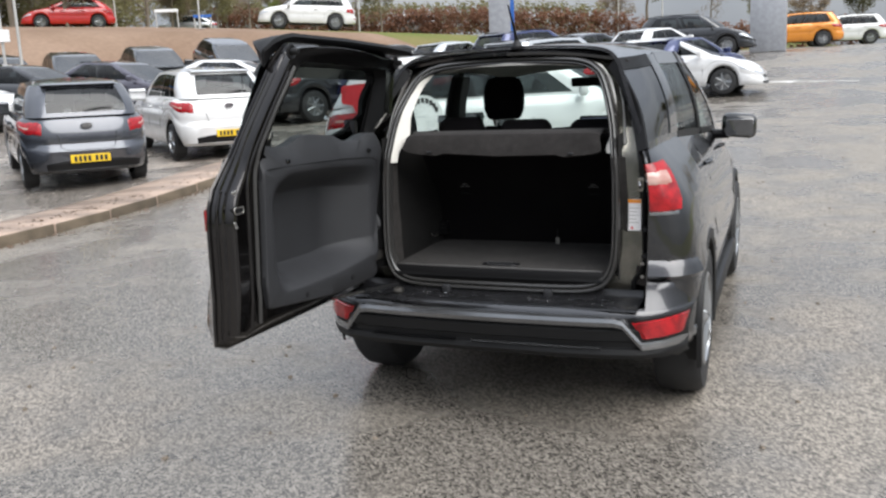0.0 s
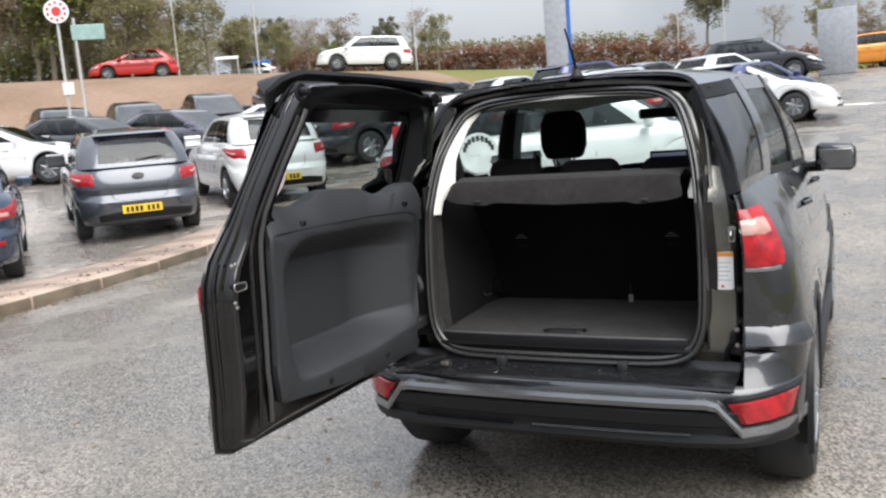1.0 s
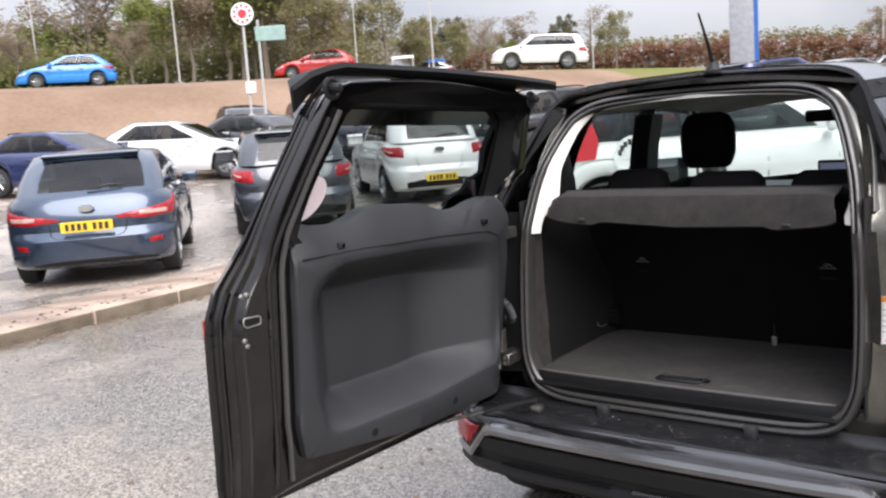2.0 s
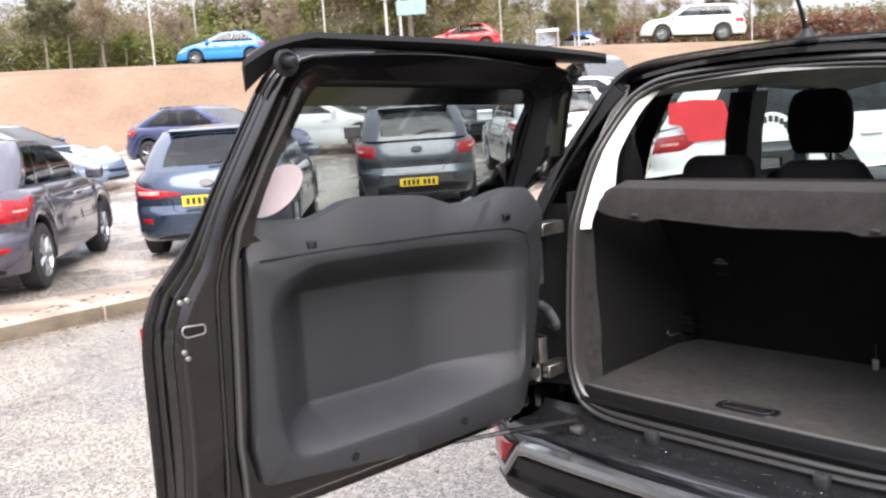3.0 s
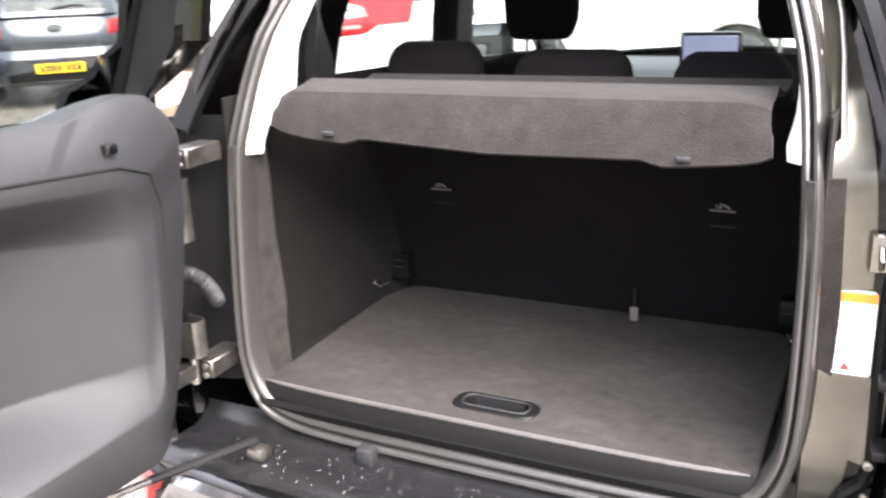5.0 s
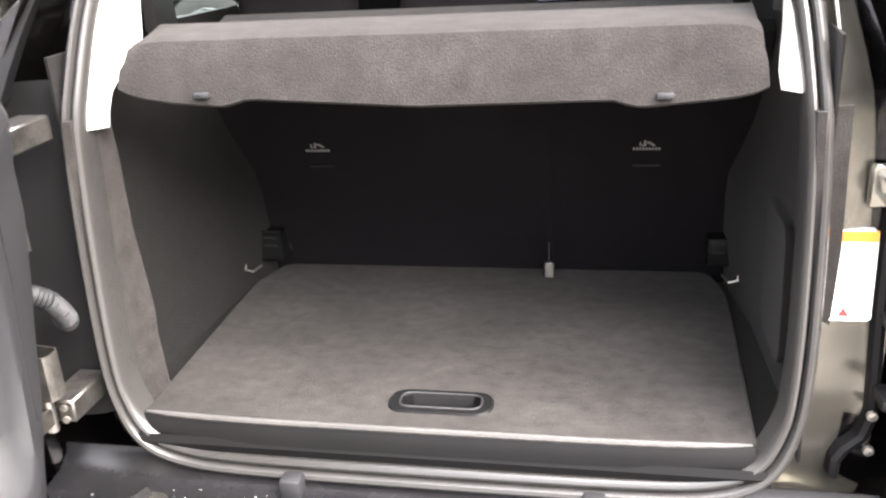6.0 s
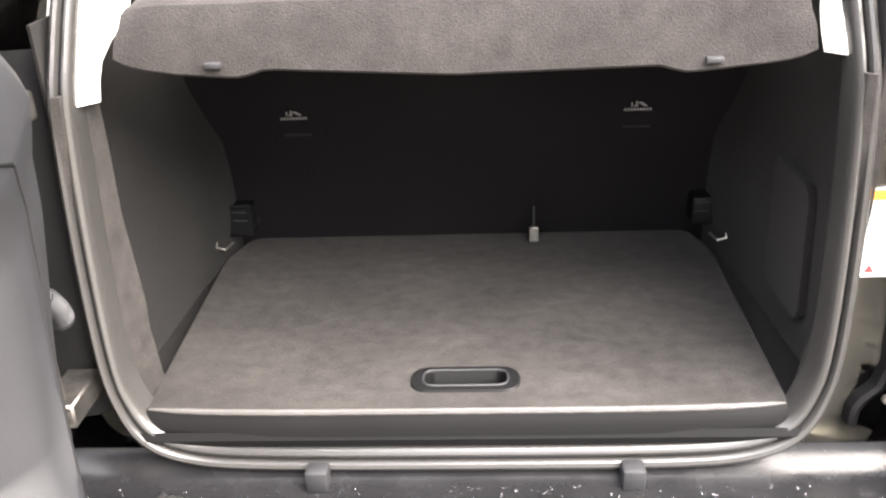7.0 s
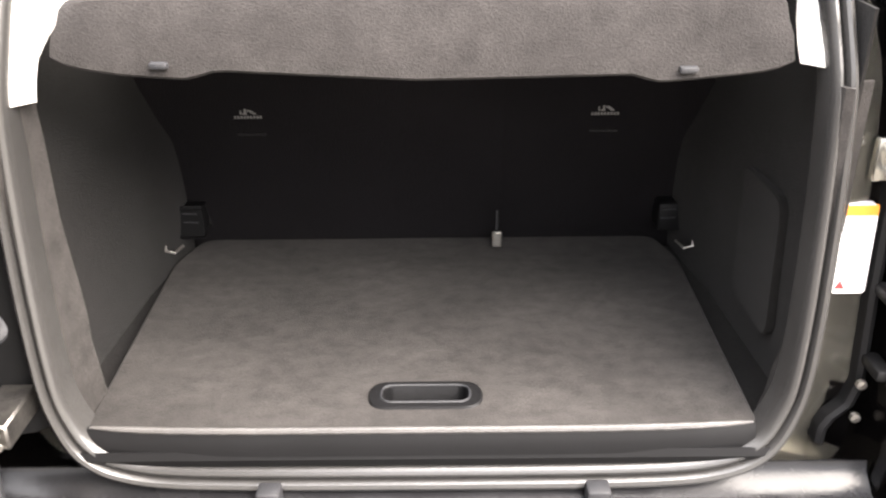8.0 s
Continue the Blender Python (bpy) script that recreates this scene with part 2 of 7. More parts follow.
def wet_asphalt(name, dry, wet, gravel, puddle):
    """Weathered asphalt in the rain: pale chips in a dark binder, and smooth wet films in the hollows."""
    m = bpy.data.materials.new(name)
    m.use_nodes = True
    n, l = m.node_tree.nodes, m.node_tree.links
    b = n["Principled BSDF"]
    co = n.new("ShaderNodeTexCoord")
    chips, grit, broad, mid = (n.new("ShaderNodeTexVoronoi"), n.new("ShaderNodeTexNoise"), n.new("ShaderNodeTexNoise"), n.new("ShaderNodeTexNoise"))
    for t, s, d in ((grit, 130, 4), (broad, 0.32, 5), (mid, 1.7, 6)):
        t.inputs["Scale"].default_value, t.inputs["Detail"].default_value = s, d
    chips.inputs["Scale"].default_value = gravel
    for t in (chips, grit, broad, mid):
        l.new(co.outputs["Object"], t.inputs["Vector"])
    film = n.new("ShaderNodeMixRGB")
    film.inputs[0].default_value = 0.4
    l.new(broad.outputs["Fac"], film.inputs[1])
    l.new(mid.outputs["Fac"], film.inputs[2])
    fr = n.new("ShaderNodeMapRange")
    fr.interpolation_type = "SMOOTHSTEP"
    fr.inputs["From Min"].default_value, fr.inputs["From Max"].default_value = puddle
    l.new(film.outputs["Color"], fr.inputs["Value"])
    col = n.new("ShaderNodeMixRGB")
    col.inputs[1].default_value, col.inputs[2].default_value = (*dry, 1), (*wet, 1)
    l.new(fr.outputs["Result"], col.inputs[0])
    speck = n.new("ShaderNodeValToRGB")
    e = speck.color_ramp.elements
    e[0].position, e[0].color, e[1].position, e[1].color = 0.36, (0.36, 0.355, 0.34, 1), 0.70, (2.1, 2.07, 1.98, 1)
    pick = n.new("ShaderNodeMixRGB")
    pick.inputs[0].default_value = 0.5
    l.new(chips.outputs["Color"], pick.inputs[1])
    l.new(grit.outputs["Fac"], pick.inputs[2])
    l.new(pick.outputs["Color"], speck.inputs["Fac"])
    mul = n.new("ShaderNodeMixRGB")
    mul.blend_type, mul.inputs[0].default_value = "MULTIPLY", 1.0
    l.new(col.outputs["Color"], mul.inputs[1])
    l.new(speck.outputs["Color"], mul.inputs[2])
    l.new(mul.outputs["Color"], b.inputs["Base Color"])
    ro = n.new("ShaderNodeMapRange")
    ro.inputs["To Min"].default_value, ro.inputs["To Max"].default_value = 0.55, 0.21
    l.new(fr.outputs["Result"], ro.inputs["Value"])
    l.new(ro.outputs["Result"], b.inputs["Roughness"])
    bp = n.new("ShaderNodeBump")
    bp.inputs["Distance"].default_value = 0.006
    st = n.new("ShaderNodeMapRange")
    st.inputs["To Min"].default_value, st.inputs["To Max"].default_value = 0.8, 0.12
    l.new(fr.outputs["Result"], st.inputs["Value"])
    l.new(st.outputs["Result"], bp.inputs["Strength"])
    l.new(pick.outputs["Color"], bp.inputs["Height"])
    l.new(bp.outputs["Normal"], b.inputs["Normal"])
    return m


ASPHALT = wet_asphalt("wet_asphalt", (0.178, 0.160, 0.140), (0.118, 0.108, 0.098), 100, (0.40, 0.56))
LOT = wet_asphalt("wet_parking_asphalt", (0.285, 0.250, 0.222), (0.175, 0.158, 0.146), 60, (0.40, 0.55))


def leaf_material(name, colour, second):
    m = bpy.data.materials.new(name)
    m.use_nodes = True
    n, l = m.node_tree.nodes, m.node_tree.links
    b = n["Principled BSDF"]
    b.inputs["Roughness"].default_value = 0.7
    geo, ramp = n.new("ShaderNodeNewGeometry"), n.new("ShaderNodeValToRGB")
    ramp.color_ramp.elements[0].color, ramp.color_ramp.elements[1].color = (*colour, 1), (*second, 1)
    l.new(geo.outputs["Random Per Island"], ramp.inputs["Fac"])
    l.new(ramp.outputs["Color"], b.inputs["Base Color"])
    tr, mx = n.new("ShaderNodeBsdfTranslucent"), n.new("ShaderNodeMixShader")
    l.new(ramp.outputs["Color"], tr.inputs["Color"])
    mx.inputs[0].default_value = 0.45
    l.new(b.outputs[0], mx.inputs[1])
    l.new(tr.outputs[0], mx.inputs[2])
    l.new(mx.outputs[0], n["Material Output"].inputs["Surface"])
    return m


LEAF_FRESH = leaf_material("fresh_leaves", (0.24, 0.26, 0.065), (0.14, 0.17, 0.05))
LEAF_BUD = leaf_material("budding_twigs", (0.31, 0.24, 0.165), (0.20, 0.15, 0.105))
LEAF_PINE = leaf_material("conifer_needles", (0.12, 0.125, 0.07), (0.17, 0.15, 0.09))
LEAF_BEECH = leaf_material("russet_hedge_leaves", (0.25, 0.12, 0.075), (0.17, 0.09, 0.055))
LEAF_HEDGE = leaf_material("olive_leaves", (0.19, 0.18, 0.08), (0.25, 0.22, 0.115))


# ---- building blocks ----
def link(name, bm, mat, parent=None, smooth=True):
    me = bpy.data.meshes.new(name)
    bmesh.ops.recalc_face_normals(bm, faces=bm.faces[:])
    bm.to_mesh(me)
    bm.free()
    for m in (mat if isinstance(mat, (list, tuple)) else [mat]):
        me.materials.append(m)
    if smooth:
        me.polygons.foreach_set("use_smooth", [True] * len(me.polygons))
        me.set_sharp_from_angle(angle=radians(38))
    ob = new(name, me)
    if parent is not None:
        ob.parent = parent
    return ob


def part(name, bm, mat, parent, label="", smooth=True):
    return tagged(link(name, bm, mat, parent, smooth), label)


def grid(rows, close=False, bm=None, mat=0):
    """Quads through rows of points of equal length."""
    bm = bm or bmesh.new()
    vs = [[bm.verts.new(p) for p in r] for r in rows]
    for a, b in zip(vs, vs[1:]):
        k = len(a)
        for i in range(k if close else k - 1):
            q = [a[i], a[(i + 1) % k], b[(i + 1) % k], b[i]]
            if len({tuple(v.co) for v in q}) > 2:
                bm.faces.new(q).material_index = mat
    return bm


HEART = Vector((0.0, 1.9, 0.8))


def shell(rows, thick, close=False):
    """A grid with thickness: a second skin thick metres outwards from the car's heart (inwards if negative), with closed edges."""
    pts = [[Vector(p) for p in r] for r in rows]
    n, k = len(pts), len(pts[0])
    nor = []
    for i in range(n):
        line = []
        for j in range(k):
            du = pts[min(i + 1, n - 1)][j] - pts[max(i - 1, 0)][j]
            dv = pts[i][min(j + 1, k - 1)] - pts[i][max(j - 1, 0)]
            v = du.cross(dv)
            line.append(v.normalized() if v.length > 1e-12 else Vector((0, 0, 0)))
        nor.append(line)
    mid = sum((p for r in pts for p in r), Vector()) / (n * k)
    way = sum((v for r in nor for v in r), Vector())
    sign = 1.0 if way.dot(mid - HEART) >= 0 else -1.0
    back = [[p + v * (thick * sign) for p, v in zip(r, q)] for r, q in zip(pts, nor)]
    bm = bmesh.new()
    A = [[bm.verts.new(p) for p in r] for r in pts]
    B = [[bm.verts.new(p) for p in r] for r in back]
    for V in (A, B):
        for i in range(n - 1):
            for j in range(k - 1):
                bm.faces.new((V[i][j], V[i][j + 1], V[i + 1][j + 1], V[i + 1][j]))
    for i in range(n - 1):
        for j in (0, k - 1):
            bm.faces.new((A[i][j], A[i + 1][j], B[i + 1][j], B[i][j]))
    for j in range(k - 1):
        for i in (0, n - 1):
            bm.faces.new((A[i][j], A[i][j + 1], B[i][j + 1], B[i][j]))
    bmesh.ops.remove_doubles(bm, verts=bm.verts[:], dist=1e-6)
    return bm


def box(x0, x1, y0, y1, z0, z1, bevel=0.0, seg=2, m=None, bm=None):
    b = bmesh.new()
    bmesh.ops.create_cube(b, size=1)
    for v in b.verts:
        v.co = Vector((x0 + (v.co.x + 0.5) * (x1 - x0), y0 + (v.co.y + 0.5) * (y1 - y0), z0 + (v.co.z + 0.5) * (z1 - z0)))
    if bevel:
        bmesh.ops.bevel(b, geom=b.edges[:], offset=bevel, segments=seg, profile=0.5, affect="EDGES")
    if m is not None:
        bmesh.ops.transform(b, matrix=m, verts=b.verts[:])
    return join(bm, b)


def join(bm, b):
    if bm is None:
        return b
    me = bpy.data.meshes.new("join")
    b.to_mesh(me)
    b.free()
    bm.from_mesh(me)
    bpy.data.meshes.remove(me)
    return bm


def tube(points, radius, sides=10, bm=None, cap=True):
    """A round bar through points; radius is one number or one a point."""
    pts = [Vector(p) for p in points]
    rs = radius if isinstance(radius, (list, tuple)) else [radius] * len(pts)
    rows = []
    side = None
    for i, p in enumerate(pts):
        d = (pts[min(i + 1, len(pts) - 1)] - pts[max(i - 1, 0)]).normalized()
        side = (d.orthogonal() if side is None else side - d * side.dot(d)).normalized()
        up = d.cross(side)
        rows.append([p + rs[i] * (math.cos(a) * side + math.sin(a) * up) for a in (2 * math.pi * k / sides for k in range(sides))])
    b = grid(rows, close=True)
    b.verts.ensure_lookup_table()
    if cap:
        b.faces.new(b.verts[:sides])
        b.faces.new(b.verts[-sides:])
    return join(bm, b)


def smooth_loop(points, n):
    """A closed loop of n points along a closed polygon, evenly by length."""
    p = np.array(points, float)
    q = np.vstack([p, p[:1]])
    s = np.concatenate([[0], np.cumsum(np.linalg.norm(np.diff(q, axis=0), axis=1))])
    at = np.linspace(0, s[-1], n, endpoint=False)
    return np.stack([np.interp(at, s, q[:, i]) for i in range(q.shape[1])], 1)


def rounded(points, r, k=5):
    """A closed polygon with its corners rounded."""
    out = []
    n = len(points)
    rr = r if isinstance(r, (list, tuple)) else [r] * n
    for i in range(n):
        p, a, b = np.array(points[i], float), np.array(points[i - 1], float), np.array(points[(i + 1) % n], float)
        da, db = np.linalg.norm(a - p), np.linalg.norm(b - p)
        d = min(rr[i], 0.45 * da, 0.45 * db)
        s, e = p + (a - p) * d / da, p + (b - p) * d / db
        for t in np.linspace(0, 1, k):
            out.append((1 - t) ** 2 * s + 2 * t * (1 - t) * p + t * t * e)
    return out


def prism(loop, to3d, d0, d1, bevel=0.0):
    """A plate: a loop of 2D points, laid into space by to3d(u, v, depth), from depth d0 to d1."""
    bm = bmesh.new()
    c = np.mean(np.array(loop, float), axis=0)
    levels = [(d0, 0.0), (d1 - (bevel if d1 > d0 else -bevel), 0.0), (d1, bevel)] if bevel else [(d0, 0.0), (d1, 0.0)]
    rings = []
    for d, inset in levels:
        ring = []
        for p in loop:
            p = np.array(p, float)
            v = c - p
            p = p + v * (inset / max(np.linalg.norm(v), 1e-6))
            ring.append(bm.verts.new(to3d(p[0], p[1], d)))
        rings.append(ring)
    k = len(loop)
    for a, b in zip(rings, rings[1:]):
        for i in range(k):
            bm.faces.new((a[i], a[(i + 1) % k], b[(i + 1) % k], b[i]))
    bm.faces.new(rings[0])
    bm.faces.new(rings[-1])
    return bm


def lathe(profile, centre, axis="x", sides=40, bm=None):
    """A turned form: profile of (along, radius) about an axis through centre."""
    rows = []
    for s, r in profile:
        row = []
        for k in range(sides):
            a = 2 * math.pi * k / sides
            u, v = r * math.cos(a), r * math.sin(a)
            row.append(Vector(centre) + Vector({"x": (s, u, v), "y": (u, s, v), "z": (u, v, s)}[axis]))
        rows.append(row)
    return join(bm, grid(rows, close=True))


def mirrored(bm):
    """The mirror image across x = 0."""
    b = bm.copy()
    for v in b.verts:
        v.co.x = -v.co.x
    return b


def empty(name, label, category, group="", m=None):
    ob = new(name)
    ob.empty_display_size = 0.2
    if m is not None:
        ob.matrix_world = m
    return tagged(ob, label, category, group)


def lerp(x, xs, ys):
    return float(np.interp(x, xs, ys))


# ---- ground ----
EDGE_Y = [-80, -20, 0, 12, 21.8, 29.8, 38, 60, 120]
EDGE_X = [-70, -47, -37, -30.2, -26.0, -20.6, -17.5, -12.0, 10.0]


def kerb_x(y):
    """The kerb runs a few degrees off the car's line."""
    return -6.0 - 0.08 * min(26.0, max(-12.0, y))


def height(x, y):
    """The lie of the land: level round the parked car, rising ahead, with a bank along the far side."""
    base = lerp(y, [4.0, 5.5, 8.0, 18.0, 24.0, 31.0, 38.0, 46.0, 60.0, 200.0], [0.0, 0.045, 0.185, 0.66, 1.10, 1.80, 2.10, 2.33, 2.5, 3.2])
    if x < kerb_x(y) - 0.0005:
        base += 0.06 + 0.05 * min(12.0, max(0.0, -x - 10))
    else:
        base -= 0.04 * min(1.0, max(0.0, (x + 5.4) / 2.0)) * min(1.0, max(0.0, (9.0 - y) / 3.0))
    s = (lerp(y, EDGE_Y, EDGE_X) - x) * 0.82
    k = min(1.0, max(0.0, (s + 5.0) / 5.0))
    k = k * k * (3 - 2 * k)
    return base + max(0.0, 3.85 - base) * k + 0.11 * max(0.0, min(s, 5)) + 0.03 * max(0.0, min(s, 60) - 5)


def build_ground():
    xs = sorted({*np.round(np.linspace(-90, -6.301, 110), 3), -6.3, *np.round(np.linspace(-6, 14, 24), 3), *np.round(np.linspace(16, 60, 12), 3), -2500, -900, -300, -150, 100, 300, 900, 2500})
    ys = sorted({*np.round(np.linspace(-30, 80, 90), 3), -2500, -900, -300, -100, -55, 100, 140, 300, 900, 2500})
    bm = bmesh.new()
    drift = [kerb_x(y) + 6.3 for y in ys]
    vs = [[bm.verts.new((x + d, y, height(x + d, y))) for x in xs] for y, d in zip(ys, drift)]
    for j in range(len(ys) - 1):
        for i in range(len(xs) - 1):
            f = bm.faces.new((vs[j][i], vs[j][i + 1], vs[j + 1][i + 1], vs[j + 1][i]))
            x, y = (xs[i] + xs[i + 1]) / 2 + drift[j], (ys[j] + ys[j + 1]) / 2
            s = (lerp(y, EDGE_Y, EDGE_X) - x) * 0.82
            f.material_index = 0 if xs[i] > -6.3005 else 1
            if s > -4.4:
                f.material_index = 2
            if s > 5.5 or (s > -5 and y > 36):
                f.material_index = 3
            if x > 12 or y > 46 or y < -60:
                f.material_index = 3
    return tagged(link("ground", bm, [ASPHALT, LOT, SOIL, GRASS]), "wet grey asphalt yard rising to a bare earth bank", "ground", kind="structure")


build_ground()


# ---- the open car ----
def y_gate(z):
    """Depth of the tailgate opening at a height: upright below the belt, raked above it."""
    return lerp(z, [0.3, 0.55, 1.1, 1.3, 1.5, 1.6], [0.05, 0.055, 0.095, 0.17, 0.30, 0.38])


OPEN_X = [0.0, 0.29, 0.420, 0.490, 0.523, 0.535, 0.535, 0.526, 0.503, 0.453, 0.405, 0.33, 0.2, 0.0]
OPEN_Z = [0.523, 0.525, 0.537, 0.574, 0.645, 0.75, 0.95, 1.12, 1.275, 1.415, 1.475, 1.507, 1.520, 1.526]


def glide(s, values):
    """A smooth curve through evenly spaced values."""
    v = [values[0], *values, values[-1]]
    out = []
    for u in s:
        k = min(int(u * (len(values) - 1)), len(values) - 2)
        f = u * (len(values) - 1) - k
        a, b, c, d = v[k], v[k + 1], v[k + 2], v[k + 3]
        out.append(b + 0.5 * f * (c - a + f * (2 * a - 5 * b + 4 * c - d + f * (3 * (b - c) + d - a))))
    return out


def opening(inset=0.0, back=0.0, n=66):
    """The loop round the tailgate opening, drawn inwards and set back."""
    s = np.linspace(0, 1, n)
    x, z = glide(s, OPEN_X), glide(s, OPEN_Z)
    half = []
    for i in range(n):
        a, b = max(i - 1, 0), min(i + 1, n - 1)
        t = np.array([x[b] - x[a], z[b] - z[a]])
        if i == 0 or i == n - 1:
            t = np.array([1.0 if i == 0 else -1.0, 0.0])
        t /= np.linalg.norm(t)
        deep = inset * lerp(z[i], [0.55, 0.66], [1.0, 0.74])
        px, pz = x[i] - t[1] * deep, z[i] + t[0] * deep
        half.append((max(px, 0.0) if 0 < i < n - 1 else 0.0, y_gate(z[i]) + back, pz))
    return half + [(-px, py, pz) for px, py, pz in half[-2:0:-1]]


# body edge that the closed tailgate meets
RIM_X = [0.0, 0.40, 0.60, 0.645, 0.655, 0.66, 0.66, 0.643, 0.582, 0.530, 0.482, 0.41, 0.25, 0.0]
RIM_Z = [0.502, 0.502, 0.506, 0.53, 0.64, 0.75, 0.95, 1.10, 1.27, 1.40, 1.50, 1.545, 1.562, 1.570]


def rim(back, n=66, grow=0.0):
    s = np.linspace(0, 1, n)
    x, z = glide(s, RIM_X), glide(s, RIM_Z)
    half = [(x[i] * (1 + grow) if i < n - 1 else 0.0, y_gate(z[i]) + back, z[i] + grow * 0.2) for i in range(n)]
    return half + [(-px, py, pz) for px, py, pz in half[-2:0:-1]]


BELT_Y = [0.05, 0.3, 0.7, 1.6, 2.3, 2.75, 3.3, 3.8, 3.95]
BELT_Z = [1.135, 1.15, 1.145, 1.10, 1.07, 1.03, 0.98, 0.86, 0.78]
BELT_X = [0.645, 0.672, 0.70, 0.735, 0.735, 0.73, 0.70, 0.60, 0.50]
ROOF_Y = [0.16, 0.3, 0.7, 1.4, 1.9, 2.1]
ROOF_X = [0.515, 0.53, 0.575, 0.60, 0.585, 0.56]
ROOF_Z = [1.475, 1.495, 1.52, 1.535, 1.50, 1.46]
WHEELS_Y = (0.60, 3.12)
SIDE_Z = [0.0, 0.14, 0.30, 0.44, 0.50, 0.56, 0.74, 0.88, 1.0]
SIDE_X = [0.80, 0.845, 0.866, 0.872, 0.858, 0.86, 0.85, 0.80, 0.735]


def flank(y, z):
    """Half width of the body below the belt."""
    zb, xb = lerp(y, BELT_Y, BELT_Z), lerp(y, BELT_Y, BELT_X)
    f = (z - 0.24) / (zb - 0.24)
    x = lerp(f, SIDE_Z, SIDE_X)
    x = x + (xb - 0.735) * max(0.0, (f - 0.55) / 0.45)
    edge = lerp(z, RIM_Z[3:9], RIM_X[3:9])
    k = lerp(y, [0.045, 0.06, 0.085, 0.13, 0.20, 0.32, 0.46], [0.0, 0.42, 0.63, 0.80, 0.91, 0.975, 1.0])
    x = edge + (x - edge) * k
    return x * lerp(y, [0.5, 2.4, 3.3, 3.7, 3.9, 3.95], [1.0, 0.985, 0.96, 0.92, 0.82, 0.7])


def arch(y, r=0.375):
    """Lower edge of the flank, lifted over the wheels."""
    z = 0.25
    for wy in WHEELS_Y:
        d = abs(y - wy)
        if d < r:
            z = max(z, 0.325 + math.sqrt(r * r - d * d))
    return z


def build_open_car():
    car = empty("compact_suv", "dark grey compact SUV with its side-hinged tailgate wide open", "car")
    # flanks
    ys = [0.045, 0.05, 0.06, 0.075, 0.1, 0.14, 0.19, 0.223, 0.2245, *np.linspace(0.24, 0.974, 22), 0.9755, 1.05, 1.2, 1.4, 1.6, 1.8, 2.0, 2.2, 2.4, 2.6, 2.743, 2.7455, *np.linspace(2.76, 3.48, 20), 3.4955, 3.6, 3.7, 3.8, 3.87, 3.92, 3.95]
    fs = [0, 0.05, 0.12, 0.22, 0.34, 0.44, 0.47, 0.5, 0.53, 0.56, 0.66, 0.76, 0.84, 0.9, 0.95, 1.0]
    rows = []
    for y in ys:
        z0, z1 = arch(y), lerp(y, BELT_Y, BELT_Z)
        if y < 0.23:
            z0 = 0.50
        rows.append([(flank(y, z0 + (z1 - z0) * f), y + (max(0.0, y_gate(z0 + (z1 - z0) * f) - 0.06) * max(0.0, 1 - y / 0.4)), z0 + (z1 - z0) * f) for f in fs])
    bm = shell(rows, -0.02)
    part("side_panel", mirrored(bm), GREY_PAINT, car)
    part("side_panel", bm, GREY_PAINT, car)
    # pillars and panes of the cabin
    def cab(y, f):
        """A point of the cabin side: f from belt to roof; the pillars lean."""
        yr = lerp(y, [0.05, 0.095, 0.3, 0.7, 1.6, 2.3, 2.75], [0.27, 0.295, 0.43, 0.76, 1.45, 1.75, 1.95])
        a = Vector((lerp(y, BELT_Y, BELT_X), y, lerp(y, BELT_Y, BELT_Z)))
        b = Vector((lerp(yr, ROOF_Y, ROOF_X), yr, lerp(yr, ROOF_Y, ROOF_Z)))
        p = a.lerp(b, f)
        p.x += 0.03 * math.sin(math.pi * f) - 0.045 * f * max(0.0, min(1.0, (0.32 - y) / 0.22))
        return p
    spans = [("pillar", 0.078, 0.105), ("quarter_window", 0.105, 0.53), ("pillar", 0.53, 0.69), ("side_window", 0.69, 1.40), ("pillar", 1.40, 1.50), ("side_window", 1.50, 2.42), ("pillar", 2.42, 2.75)]
    for name, a, b in spans:
        f0, f1 = (0.0, 1.0) if name == "pillar" else (0.04, 0.90)
        rows = [[cab(y, f) + (Vector((0.002, 0, 0)) if name == "pillar" else Vector((-0.003, 0, 0))) for f in np.linspace(f0, f1, 9)] for y in np.linspace(a, b, 5)]
        mat = PRIVACY_GLASS if name == "quarter_window" else (GLASS if name == "side_window" else NOSING if b < 0.2 or 1 < b < 2 else GREY_PAINT)
        bm = shell(rows, -0.004 if name != "pillar" else -0.04)
        ob = part(name, mirrored(bm), mat, car)
        part(name, bm, mat, car)
        if name != "pillar":
            bm = shell([[cab(y, f) + Vector((0.003, 0, 0)) for f in np.linspace(0.88, 1.02, 4)] for y in np.linspace(a, b, 5)], -0.03)
            head = NOSING if name == "quarter_window" else GREY_PAINT
            part("window_header", mirrored(bm), head, car)
            part("window_header", bm, head, car)
            bm = shell([[cab(y, f) + Vector((0.004, 0, 0)) for f in np.linspace(-0.02, 0.06, 3)] for y in np.linspace(a, b, 5)], -0.02)
            rail = GREY_PAINT if name == "quarter_window" else BLACK_TRIM
            part("waist_rail", mirrored(bm), rail, car)
            part("waist_rail", bm, rail, car)
    # roof
    rows = []
